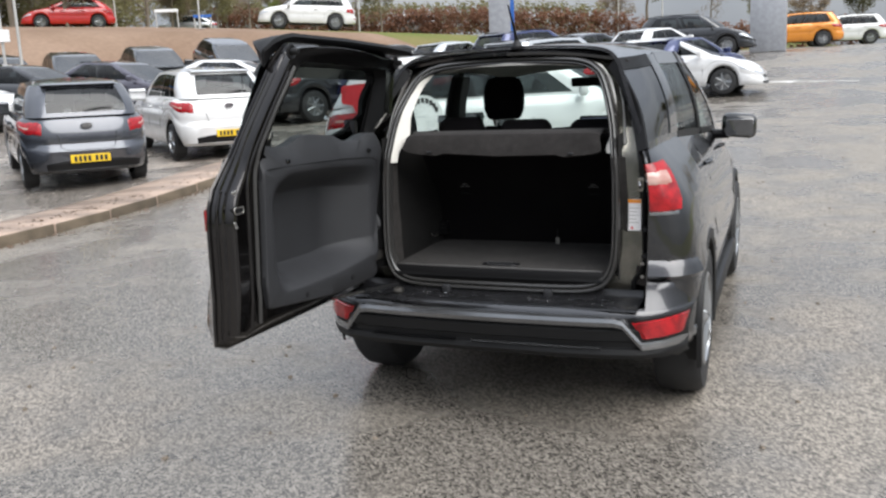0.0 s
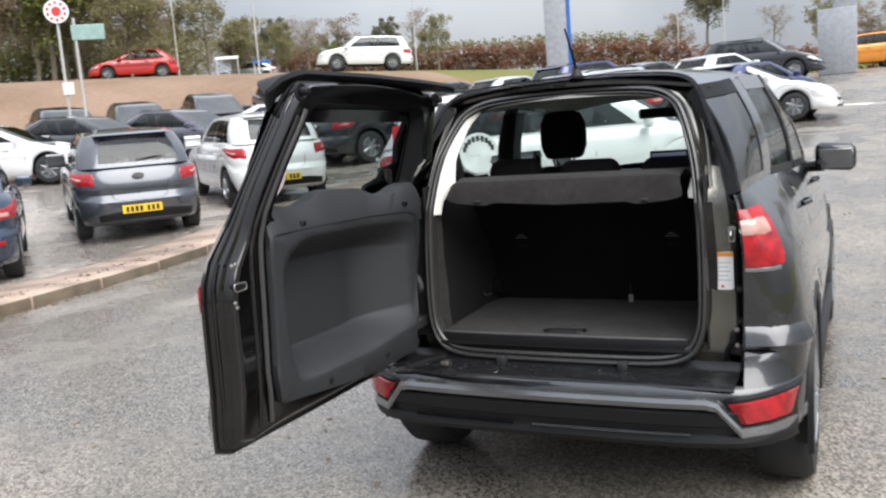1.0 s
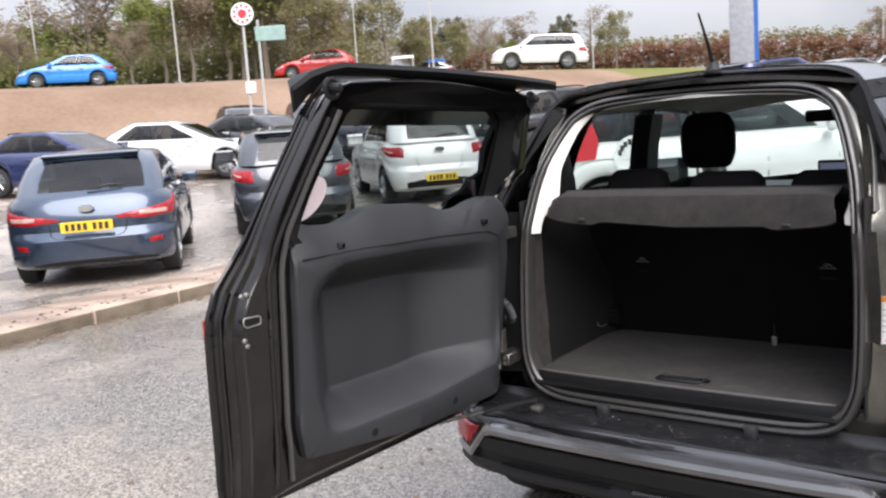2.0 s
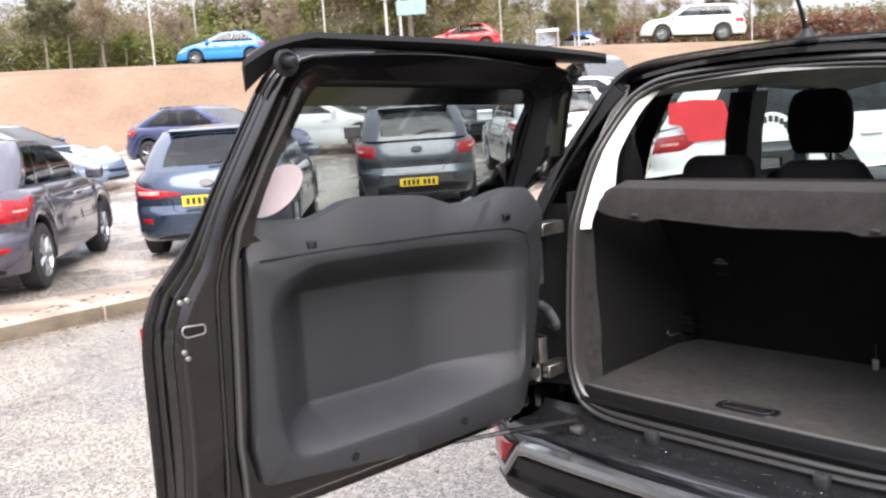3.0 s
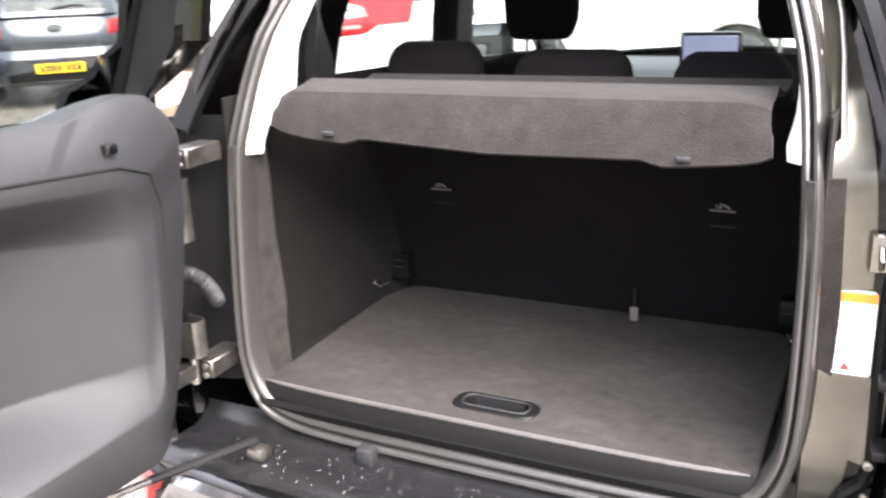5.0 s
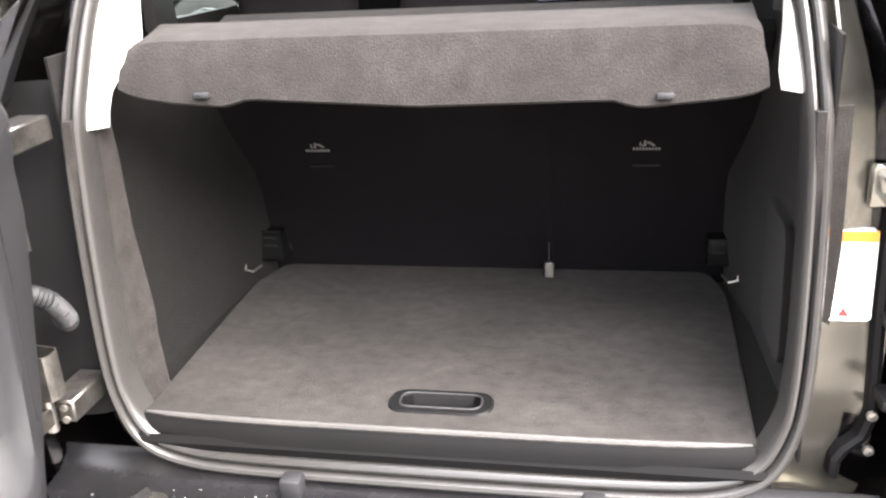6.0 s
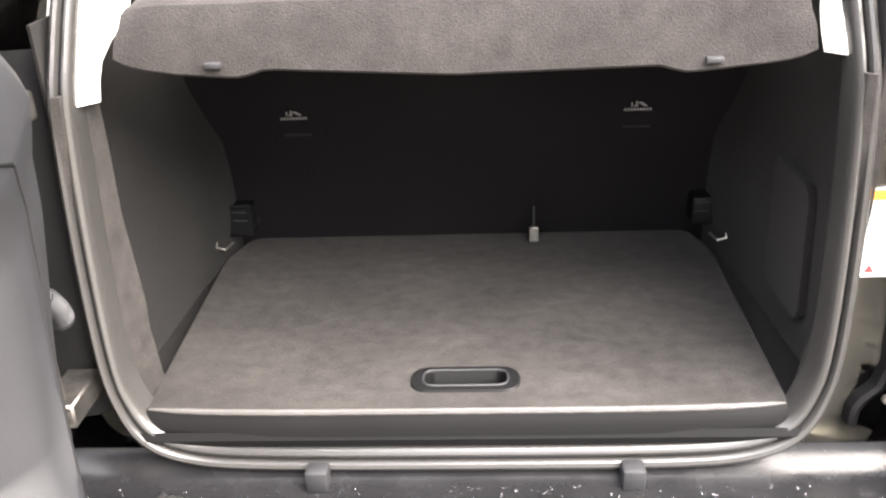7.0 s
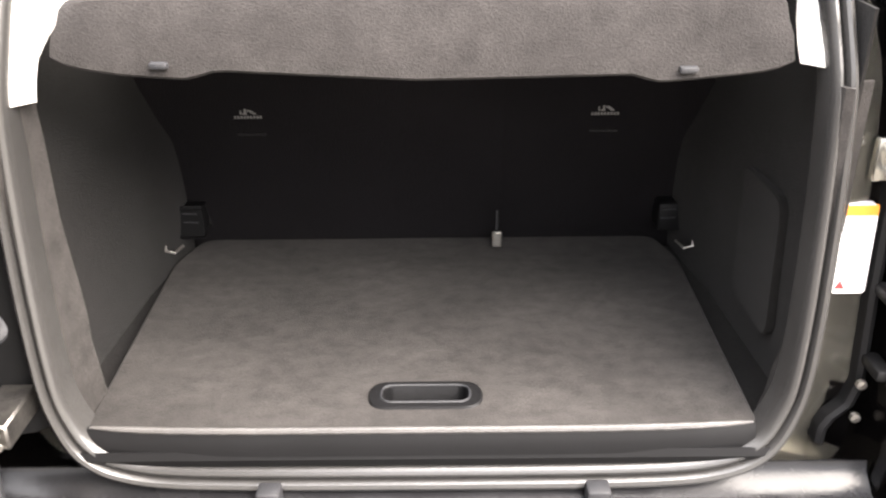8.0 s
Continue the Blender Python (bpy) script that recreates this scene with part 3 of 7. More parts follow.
    for y in [*np.linspace(0.30, 0.5, 4), 0.7, 1.0, 1.3, 1.6, 1.8, 2.0]:
        xr, zr = lerp(y, ROOF_Y, ROOF_X), lerp(y, ROOF_Y, ROOF_Z)
        rows.append([(xr * u, y + 0.06 * (abs(u) ** 2 - 1) * max(0, 1 - (y - 0.3) / 0.4) + 0.06, zr + (1 - abs(u) ** 2.4) * lerp(y, [0.3, 0.5, 0.9, 1.6, 2.0], [0.052, 0.062, 0.075, 0.075, 0.05])) for u in np.linspace(-1, 1, 17)])
    part("roof", shell(rows, -0.012), GREY_PAINT, car, "wet dark grey roof panel")
    bm = shell([[(p[0] * 0.97, p[1] + 0.02, p[2] - 0.045) for p in r] for r in rows], -0.01)
    part("headlining", bm, LINER, car, "pale fabric headlining")
    # aerial
    bm = lathe([(0.0, 0.034), (0.012, 0.032), (0.03, 0.02), (0.045, 0.012)], (-0.02, 0.55, 1.565), "z", 14)
    tube([(-0.02, 0.55, 1.60), (-0.022, 0.515, 1.665), (-0.03, 0.455, 1.765)], [0.008, 0.006, 0.0035], 8, bm)
    part("aerial", bm, BLACK_TRIM, car)
    # rear frame round the opening
    loops = [opening(0.0, 0.045), opening(-0.012, 0.07), [(a[0] * 0.45 + b[0] * 0.55, a[1] * 0.45 + b[1] * 0.55 + 0.012, a[2] * 0.45 + b[2] * 0.55) for a, b in zip(opening(-0.012, 0.085), rim(0.075))], rim(0.085, grow=-0.025), rim(0.06, grow=-0.008), rim(0.0), rim(-0.012), rim(-0.01, grow=0.03)]
    bm = grid(loops, close=True)
    bmesh.ops.solidify(bm, geom=bm.faces[:], thickness=0.004)
    jamb = part("rear_frame", bm, LIT_FRAME_PAINT, car, "painted metal door frame in lit and shaded tones, beaded with rain")
    jamb.data.materials.append(SHADED_FRAME_PAINT)
    # the frame's shaded faces get the dark copy, the lit ones stay pale
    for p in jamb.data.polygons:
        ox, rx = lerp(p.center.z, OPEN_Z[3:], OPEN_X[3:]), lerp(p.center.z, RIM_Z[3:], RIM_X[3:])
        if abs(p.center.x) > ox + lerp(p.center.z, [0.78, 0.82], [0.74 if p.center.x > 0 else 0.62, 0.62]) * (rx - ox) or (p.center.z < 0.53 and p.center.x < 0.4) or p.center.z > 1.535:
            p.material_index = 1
    strip = [(-0.006, 0.07), (-0.005, 0.016), (-0.002, 0.004), (0.003, -0.003), (0.009, -0.006), (0.0145, -0.004), (0.0180, 0.002), (0.0192, 0.012), (0.0205, 0.013), (0.0215, 0.005), (0.0245, 0.0005), (0.0295, -0.001), (0.0345, 0.001), (0.0385, 0.006), (0.0405, 0.016), (0.042, 0.05)]
    part("door_seal", grid([opening(i, d) for i, d in strip], close=True), SEAL_RUBBER, car, "ribbed black rubber seal")
    # rear bumper
    def plan(x):
        ax = abs(x)
        return lerp(ax, [0.0, 0.35, 0.55, 0.66, 0.74, 0.80, 0.835, 0.85], [-0.125, -0.12, -0.105, -0.075, -0.02, 0.06, 0.14, 0.235])
    bx = [-0.85, -0.845, -0.835, -0.82, -0.80, -0.77, -0.74, -0.70, -0.66, -0.60, -0.5, -0.35, -0.18, 0, 0.18, 0.35, 0.5, 0.60, 0.66, 0.70, 0.74, 0.77, 0.80, 0.82, 0.835, 0.845, 0.85]
    zs = [(0.305, 0.06), (0.313, 0.03), (0.335, 0.012), (0.37, 0.004), (0.44, 0.0), (0.47, 0.0), (0.488, 0.004), (0.50, 0.014), (0.506, 0.03)]
    rows = [[(x * (1 - d * 0.3), plan(x) + d, z + (0.0 if abs(x) < 0.7 else 0.0)) for x in bx] for z, d in zs]
    part("rear_bumper", shell(rows, -0.012), GREY_PAINT, car, "dark grey rear bumper with silver skid bar")
    # corner piece of the bumper that climbs to the lamp
    for s in (1, -1):
        rows = [[(s * x, plan(x) + d + 0.004, z) for x in (0.665, 0.70, 0.74, 0.77, 0.80, 0.82, 0.835, 0.845, 0.85)] for z, d in ((0.50, 0.012), (0.53, 0.03), (0.57, 0.05), (0.595, 0.058), (0.605, 0.075), (0.608, 0.11))]
        part("bumper_corner", shell(rows, -0.01 * s), GREY_PAINT, car)
    # wet step on top of the bumper
    rows = [[(x, y, z) for x in np.linspace(-0.64, 0.64, 15)] for y, z in ((-0.098, 0.502), (-0.085, 0.512), (-0.03, 0.514), (0.02, 0.512), (0.05, 0.517), (0.075, 0.535), (0.08, 0.55))]
    part("bumper_step", shell(rows, -0.006), WET_PLASTIC, car, "wet black plastic load step")
    # lower dark valance, slots and silver bar
    rows = [[(x, plan(x) - 0.016 + d, z) for x in bx[3:-3]] for z, d in ((0.296, 0.05), (0.305, 0.012), (0.325, 0.0), (0.345, 0.006), (0.352, 0.018), (0.375, 0.018), (0.382, 0.004), (0.425, 0.0), (0.432, 0.01))]
    part("valance", shell(rows, -0.008), BLACK_TRIM, car, "black lower valance")
    def bar_line(u):
        """Centre line of the skid bar, from the middle outwards."""
        x = lerp(u, [0, 0.55, 0.62, 0.75, 1.0], [0.0, 0.55, 0.585, 0.66, 0.845])
        z = lerp(u, [0, 0.55, 0.62, 0.75, 1.0], [0.462, 0.462, 0.452, 0.362, 0.368])
        return x, z
    us = [0, 0.2, 0.4, 0.5, 0.55, 0.585, 0.62, 0.66, 0.7, 0.75, 0.8, 0.86, 0.92, 1.0]
    line = [bar_line(u) for u in us]
    line = [(-x, z) for x, z in line[:0:-1]] + line
    rows = [[(x, plan(x) - o, z + dz) for x, z in line] for dz, o in ((-0.022, 0.0), (-0.018, 0.02), (0.0, 0.027), (0.015, 0.022), (0.022, 0.0))]
    part("skid_bar", shell(rows, -0.004), SILVER, car, "silver painted skid bar across the bumper")
    for x0, x1 in ((-0.52, -0.12), (-0.05, 0.5)):
        bm = shell([[(x, plan(x) - o, z) for x in np.linspace(x0, x1, 8)] for z, o in ((0.346, 0.01), (0.351, 0.022), (0.356, 0.01))], -0.002)
        part("valance_rib", bm, SILVER if x0 > -0.1 else BLACK_GLOSS, car)
    # reflectors, each with a dark surround
    for s in (1, -1):
        def lens(x0, z0, x1, z1, x2, z2, x3, z3, off, n=9):
            rows = []
            for v in (0.0, 0.06, 0.3, 0.6, 0.94, 1.0):
                o = off - (0.012 if v in (0.0, 1.0) else 0.0)
                row = []
                for k in range(n + 1):
                    h = k / n
                    x = (x0 + (x1 - x0) * h) * (1 - v) + (x3 + (x2 - x3) * h) * v
                    z = (z0 + (z1 - z0) * h) * (1 - v) + (z3 + (z2 - z3) * h) * v
                    o2 = o - (0.012 if k in (0, n) else 0.0)
                    row.append((s * (x + 0.35 * max(0.0, o2)), plan(x) - o2, z))
                rows.append(row)
            return shell(rows, -0.01)
        part("rear_reflector", lens(0.655, 0.388, 0.800, 0.396, 0.822, 0.478, 0.615, 0.460, 0.022), RED_LENS, car, "red bumper reflector")
        part("reflector_surround", lens(0.645, 0.376, 0.812, 0.384, 0.836, 0.494, 0.596, 0.474, 0.013), BLACK_TRIM, car)
    # tail lamps
    def lamp(s, za, zb, mat, name, label, out=0.012, wide=None):
        rows = []
        for z in np.linspace(za, zb, 6):
            e = 0.006 if z in (za, zb) else 0.0
            row = []
            for y in (0.046, 0.05, 0.056, 0.065, 0.08, 0.11, 0.16, 0.22, 0.26):
                w = wide or lerp(z, [0.88, 0.98, 1.08], [0.115, 0.14, 0.15])
                yy = 0.046 + (y - 0.046) * (w - 0.046) / 0.214
                yo = yy + max(0.0, y_gate(z) - 0.06) * max(0.0, 1 - yy / 0.4)
                z -= 0.0
                row.append((s * (flank(yy, z) + (out - e) * min(1, (yy - 0.02) / 0.12)), yo - (out - e) * max(0.0, 1 - (yy - 0.05) / 0.12), z - lerp(z, [0.87, 1.08], [-0.05, -0.10]) * (yy - 0.046)))
            rows.append(row)
        part(name, shell(rows, -0.02), mat, car, label)
    for s in (1, -1):
        lamp(s, 0.885, 1.076, RED_LENS, "tail_lamp", "red tail lamp lens", 0.012)
        lamp(s, 0.988, 1.044, CLEAR_LENS, "reversing_lens", "pale reversing lens in the tail lamp", 0.016, 0.115)
        lamp(s, 0.866, 0.883, SILVER, "lamp_strip", "bright strip under the tail lamp", 0.01, 0.10)
        # ledge and crease in the quarter panel
        rows = []
        for z, o in ((0.690, -0.006), (0.682, 0.002), (0.655, 0.012), (0.622, 0.022), (0.612, 0.016), (0.604, -0.006)):
            rows.append([(s * (flank(yy, z) + o * min(1, (yy - 0.02) / 0.12)), yy + max(0.0, y_gate(z) - 0.06) * max(0.0, 1 - yy / 0.4) - o * max(0.0, 1 - (yy - 0.05) / 0.12), z + 0.02 * max(0, yy - 0.1)) for yy in (0.046, 0.05, 0.056, 0.065, 0.08, 0.10, 0.13, 0.16, 0.19)])
        part("quarter_ledge", grid(rows), GREY_PAINT, car)
    # fuel flap line, handles, mirrors, sills, arches
    for s in (1, -1):
        for y in (0.98, 1.98):
            bm = tube([(s * (flank(y, 0.99) + 0.004), y, 0.985), (s * (flank(y, 0.99) + 0.03), y + 0.03, 0.992), (s * (flank(y, 0.99) + 0.03), y + 0.16, 0.988), (s * (flank(y, 0.99) + 0.002), y + 0.2, 0.98)], 0.011, 8)
            part("door_handle", bm, GREY_PAINT, car)
        bm = box(s * 0.80, s * 1.0, 2.06, 2.20, 1.02, 1.165, 0.04, 3)
        for v in bm.verts:
            v.co.y += 0.06 * abs(abs(v.co.x) - 0.8)
            if abs(v.co.x) < 0.86:
                v.co.z += 0.012
        mir = part("door_mirror", bm, BLACK_GLOSS, car, "black door mirror")
        part("mirror_glass", box(s * 0.825, s * 0.985, 2.052, 2.062, 1.04, 1.14, 0.003, 1), MIRROR, mir)
        part("mirror_arm", tube([(s * 0.71, 2.18, 1.06), (s * 0.76, 2.16, 1.045), (s * 0.84, 2.14, 1.05)], [0.035, 0.028, 0.03], 8), BLACK_TRIM, mir)
        for wy in WHEELS_Y:
            rows = []
            for r, o in ((0.345, -0.10), (0.352, 0.008), (0.37, 0.014), (0.40, 0.012), (0.408, -0.008)):
                rows.append([(s * (flank(wy, 0.5) + o - 0.012), wy + r * math.cos(a), max(0.18, 0.325 + r * math.sin(a))) for a in np.linspace(-0.35, math.pi + 0.35, 30)])
            part("wheel_arch", grid(rows), BLACK_TRIM, car)
        part("sill", box(s * 0.80, s * 0.86, 0.97, 2.75, 0.2, 0.30, 0.02, 2), BLACK_TRIM, car)
        for wy in WHEELS_Y:
            wheel = part("wheel", lathe([(-0.19, 0.02), (-0.19, 0.20), (-0.02, 0.215), (-0.02, 0.02)], (s * 0.85 if s > 0 else -0.66, wy, 0.305), "x", 30), BLACK_TRIM, car)
            x0 = s * 0.75
            part("tyre", lathe([(-0.10, 0.215), (-0.107, 0.27), (-0.102, 0.322), (-0.076, 0.341), (0.0, 0.345), (0.076, 0.341), (0.102, 0.322), (0.107, 0.27), (0.10, 0.215)], (x0, wy, 0.305), "x", 44), TYRE_RUBBER, wheel)
            bm = lathe([(0.06, 0.216), (0.10, 0.216), (0.105, 0.205), (0.06, 0.195), (0.05, 0.19)], (0, 0, 0), "x", 36)
            for k in range(5):
                a = 2 * math.pi * k / 5 + 0.3
                tube([(0.085, 0.03 * math.cos(a), 0.03 * math.sin(a)), (0.09, 0.12 * math.cos(a), 0.12 * math.sin(a)), (0.08, 0.20 * math.cos(a + 0.1), 0.20 * math.sin(a + 0.1))], [0.03, 0.022, 0.022], 6, bm)
            lathe([(0.07, 0.055), (0.10, 0.05), (0.105, 0.01)], (0, 0, 0), "x", 16, bm)
            for v in bm.verts:
                v.co = Vector((x0 + s * v.co.x, wy + v.co.y, 0.305 + v.co.z))
            part("rim", bm, ALLOY, wheel)
    # front: bonnet, windscreen, nose, floor pan
    rows = [[(lerp(y, BELT_Y, BELT_X) * u, y, lerp(y, BELT_Y, BELT_Z) + 0.05 * (1 - u * u)) for u in np.linspace(-1, 1, 9)] for y in (2.7, 2.9, 3.2, 3.5, 3.75, 3.9, 3.95)]
    part("bonnet", shell(rows, -0.01), GREY_PAINT, car)
    rows = [[(lerp(f, [0, 1], [0.72, 0.55]) * u, lerp(f, [0, 1], [2.72, 1.97]) + 0.10 * (1 - u * u), lerp(f, [0, 1], [1.05, 1.47]) + 0.035 * f * (1 - u * u)) for u in np.linspace(-1, 1, 11)] for f in np.linspace(0, 1, 6)]
    ws = part("windscreen", shell(rows, -0.004), GLASS, car, "clear laminated windscreen")
    ws.visible_shadow = False
    rows = [[(0.70 * u, 3.95 + 0.08 * (1 - u * u), z) for u in np.linspace(-1, 1, 9)] for z in (0.25, 0.45, 0.65, 0.8)]
    part("front_bumper", shell(rows, -0.02), GREY_PAINT, car)
    part("underbody", box(-0.80, 0.80, 0.10, 3.8, 0.27, 0.34, 0.02, 1), BLACK_TRIM, car)
    part("rear_axle", tube([(-0.62, 0.6, 0.30), (0.62, 0.6, 0.30)], 0.04, 10), BLACK_TRIM, car)
    build_interior(car)
    build_tailgate(car)
    return car


def build_interior(car):
    def seat_y(z):
        """Rear face of the reclined rear seat back."""
        return lerp(z, [0.585, 0.61, 0.92, 1.15], [0.715, 0.708, 0.603, 0.53])
    # boot floor panel with carpet, front nosing and grip
    loop = rounded([(-0.482, 0.076), (-0.38, 0.066), (-0.2, 0.062), (0.2, 0.062), (0.38, 0.066), (0.472, 0.076), (0.484, 0.60), (0.458, 0.703), (-0.466, 0.703), (-0.498, 0.60)], [0.02, 0.05, 0.05, 0.05, 0.05, 0.02, 0.03, 0.025, 0.025, 0.03], 4)
    slot = rounded([(-0.066, 0.128), (0.066, 0.128), (0.066, 0.17), (-0.066, 0.17)], 0.02, 6)
    bm = bmesh.new()
    def run(pts, z):
        return [bm.verts.new((p[0], p[1], z)) for p in pts]
    def band(a, b):
        for i in range(len(a)):
            bm.faces.new((a[i], a[(i + 1) % len(a)], b[(i + 1) % len(b)], b[i]))
    mid_v = np.array((0.0, 0.35))
    inner = [np.array(p) + (mid_v - np.array(p)) * 0.008 for p in loop]
    base_v, side_v, top_v = run(loop, 0.596), run(loop, 0.618), run(inner, 0.622)
    slot_v, well_v = run(slot, 0.622), run(slot, 0.43)
    band(base_v, side_v)
    band(side_v, top_v)
    band(slot_v, well_v)
    bm.faces.new(well_v)
    edges = [bm.edges.get((v[i], v[(i + 1) % len(v)])) or bm.edges.new((v[i], v[(i + 1) % len(v)])) for v in (top_v, slot_v) for i in range(len(v))]
    bmesh.ops.triangle_fill(bm, edges=edges, use_beauty=True)
    floor = part("boot_floor", bm, CARPET, car, "worn charcoal carpeted boot floor")
    bow = lambda x: 0.013 * (abs(x + 0.005) / 0.473) ** 5
    rows = [[(x, y + bow(x), z) for x in np.linspace(-0.478, 0.468, 28)] for y, z in ((0.068, 0.6235), (0.062, 0.622), (0.058, 0.614), (0.055, 0.602), (0.054, 0.588))]
    part("floor_nosing", shell(rows, -0.003), NOSING, floor, "smooth grey edge strip")
    # rolled edge strip, coloured pale for the highlight along the nosing
    part("edge_binding", tube([(-0.474 + 0.938 * k / 48, 0.064 + bow(-0.474 + 0.938 * k / 48), 0.6240 + 0.0005 * (k % 2)) for k in range(49)], [0.0052 - 0.0035 * abs(k / 24 - 1) ** 12 for k in range(49)], 8), EDGE_HIGHLIGHT, floor, "rolled edge strip, its highlight put into the pale colour")
    rim_o = rounded([(-0.085, 0.115), (0.085, 0.115), (0.085, 0.181), (-0.085, 0.181)], 0.033, 6)
    bm = grid([[(u, v, z) for u, v in lp] for lp, z in ((rim_o, 0.6222), (np.array(rim_o) * (0.97, 0.96) + (0, 0.006), 0.626), ((np.array(slot) - (0, 0.149)) * (1.03, 1.07) + (0, 0.149), 0.6262), ((np.array(slot) - (0, 0.149)) * (0.99, 0.97) + (0, 0.149), 0.6235), ((np.array(slot) - (0, 0.149)) * (0.985, 0.96) + (0, 0.149), 0.435))], close=True)
    part("floor_grip", bm, BLACK_TRIM, floor, "recessed black pull handle")
    well = (np.array(slot) - (0, 0.149)) * (0.985, 0.96) + (0, 0.149)
    # well bottom near black, standing in for the shade of a deep hole
    part("grip_well", prism(well, lambda u, v, d: (u, v, d), 0.4305, 0.434), NOSING, floor)
    lipped = [((q[0]) * 1.0, (q[1] - 0.149) * 1.02 + 0.149, 0.6262) for q in [*slot, slot[0]]]
    # lighter grey bead stands in for the highlight on the slot's rim
    part("grip_rim", tube(lipped, 0.0020, 6), GREY_TRIM, floor)
    # sill trim between nosing and seal
    rows = [[(x, y, z) for x in np.linspace(-0.49, 0.49, 16)] for y, z in ((0.057, 0.594), (0.053, 0.582), (0.060, 0.566), (0.09, 0.55))]
    part("sill_trim", shell(rows, -0.003), NOSING, car, "grey plastic load sill")
    # side linings
    for s in (1, -1):
        rows = []
        for z in np.linspace(0.585, 1.10, 14):
            y1 = lerp(z, [0.585, 0.66, 0.75, 0.90, 1.02, 1.10], [0.178, 0.196, 0.212, 0.198, 0.190, 0.178] if s < 0 else [0.15, 0.16, 0.15, 0.14, 0.13, 0.12])
            # right strip turned from the light: its shade is put into the shape
            tilt = 1.0 if s < 0 else -0.3
            rows.append([(s * (lerp(z, [0.585, 0.62, 0.7, 0.9, 1.1], [0.484, 0.497, 0.512, 0.516, 0.507]) + dx), y, z) for y, dx in ((0.085, 0.012), (0.09, 0.002), (0.10, -0.002), (0.1 + (y1 - 0.1) * 0.4, -0.008 * tilt), (y1 * 0.95 - 0.012, -0.018 * tilt), (y1 * 0.95, -0.012 * tilt), (y1 * 0.95 + 0.012, 0.05))])
        part("side_strip", shell(rows, 0.004), CARPET, car, "carpeted strip beside the opening")
        rows = []
        for z in np.linspace(0.585, 1.19, 12):
            bulge = lerp(z, [0.585, 0.7, 0.85, 0.95, 1.19], [0.0, 0.012, 0.02, 0.0, -0.02])
            rows.append([(s * (0.53 - bulge * lerp(y, [0.1, 0.25, 0.4, 0.6, 0.72], [0, 0.4, 1, 1.6, 1.2]) - lerp(y, [0.1, 0.2, 0.5, 0.72], [0, 0.0, 0.012, 0.04])), y, z) for y in np.linspace(0.10, 0.74, 14)])
        part("side_lining", shell(rows, 0.004), SHADED_CARPET, car, "carpeted wheelhouse lining, shade put into its dark colour")
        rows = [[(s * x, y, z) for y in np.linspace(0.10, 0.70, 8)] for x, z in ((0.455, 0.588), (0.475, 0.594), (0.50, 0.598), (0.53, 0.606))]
        # ledge coloured dark for the shaded gap between floor and wall
        part("floor_ledge", shell(rows, -0.004), SHADED_CARPET, car)
        # pale pillar trim with its stepped foot
        rows = []
        for z in np.linspace(1.080 if s < 0 else 1.115, 1.50, 18):
            xo, yo = lerp(z, OPEN_Z[5:], OPEN_X[5:]) - 0.026, y_gate(z) + 0.02
            w = lerp(z, [1.070, 1.15, 1.165, 1.2, 1.3, 1.5], [0.026, 0.036, 0.062, 0.060, 0.042, 0.036])
            inn = lerp(z, [1.070, 1.15, 1.165, 1.2, 1.35, 1.5], [0.024, 0.026, 0.052, 0.050, 0.030, 0.025] if s < 0 else [0.026, 0.028, 0.016, 0.010, -0.012, -0.015])
            rows.append([(s * (xo + dx - inn * g), yo + w * f, z) for f, dx, g in ((-0.12, 0.03, 0), (0.0, 0.004, 0), (0.1, 0.0, 0.05), (0.5, 0.0, 0.5), (0.92, 0.0, 0.95), (1.0, 0.004, 1.0), (1.08, 0.03, 1.0))])
        part("pillar_trim", shell(rows, 0.003), CREAM, car, "off-white moulded pillar trim")
        rows = [[(s * (lerp(z, [1.15, 1.3, 1.5], [0.545, 0.53, 0.475]) + 0.10 * f * f), lerp(z, [1.15, 1.5], [0.16, 0.33]) + f * lerp(z, [1.15, 1.25, 1.5], [0.14, 0.26, 0.30]), z) for f in (0.0, 0.25, 0.5, 0.8, 1.0)] for z in np.linspace(1.15, 1.49, 7)]
        part("rear_pillar_lining", shell(rows, 0.003), LINER, car)
        # side wall under the windows, seat belt
        rows = [[(s * x, y, z) for y in np.linspace(0.6, 2.5, 8)] for x, z in ((0.60, 0.35), (0.63, 0.7), (0.66, 1.0), (0.68, 1.10))]
        part("door_lining", shell(rows, 0.01), BLACK_TRIM, car)
        bm = shell([[(s * (0.50 + 0.012 * u), 0.40 + w * u + (1.36 - z) * 0.05, z) for u in (-1, -0.5, 0.5, 1)] for z, w in ((1.19, 0.06), (1.24, 0.055), (1.30, 0.03), (1.335, 0.022), (1.35, 0.03), (1.365, 0.032), (1.38, 0.022))], 0.02)
        part("belt_guide", bm, BLACK_TRIM, car, "black seat belt guide")
        line = ((0.655, 1.32, 1.0), (0.65, 1.30, 1.15), (0.625, 1.27, 1.3), (0.585, 1.24, 1.45))
        rows = [[(s * (x - 0.012 + dx), y + dy, z) for x, y, z in line] for dy, dx in ((-0.06, 0.02), (-0.05, 0.0), (0.08, 0.0), (0.085, 0.02))]
        part("seat_belt", shell(rows, 0.012), FABRIC, car, "black seat belt run down the pillar")
        rows = [[(s * (x + dx), y + dy, z) for x, y, z in line] for dy, dx in ((0.06, 0.02), (0.085, -0.004), (0.22, -0.004), (0.25, 0.03))]
        part("centre_pillar", shell(rows, 0.015), GREY_TRIM, car)
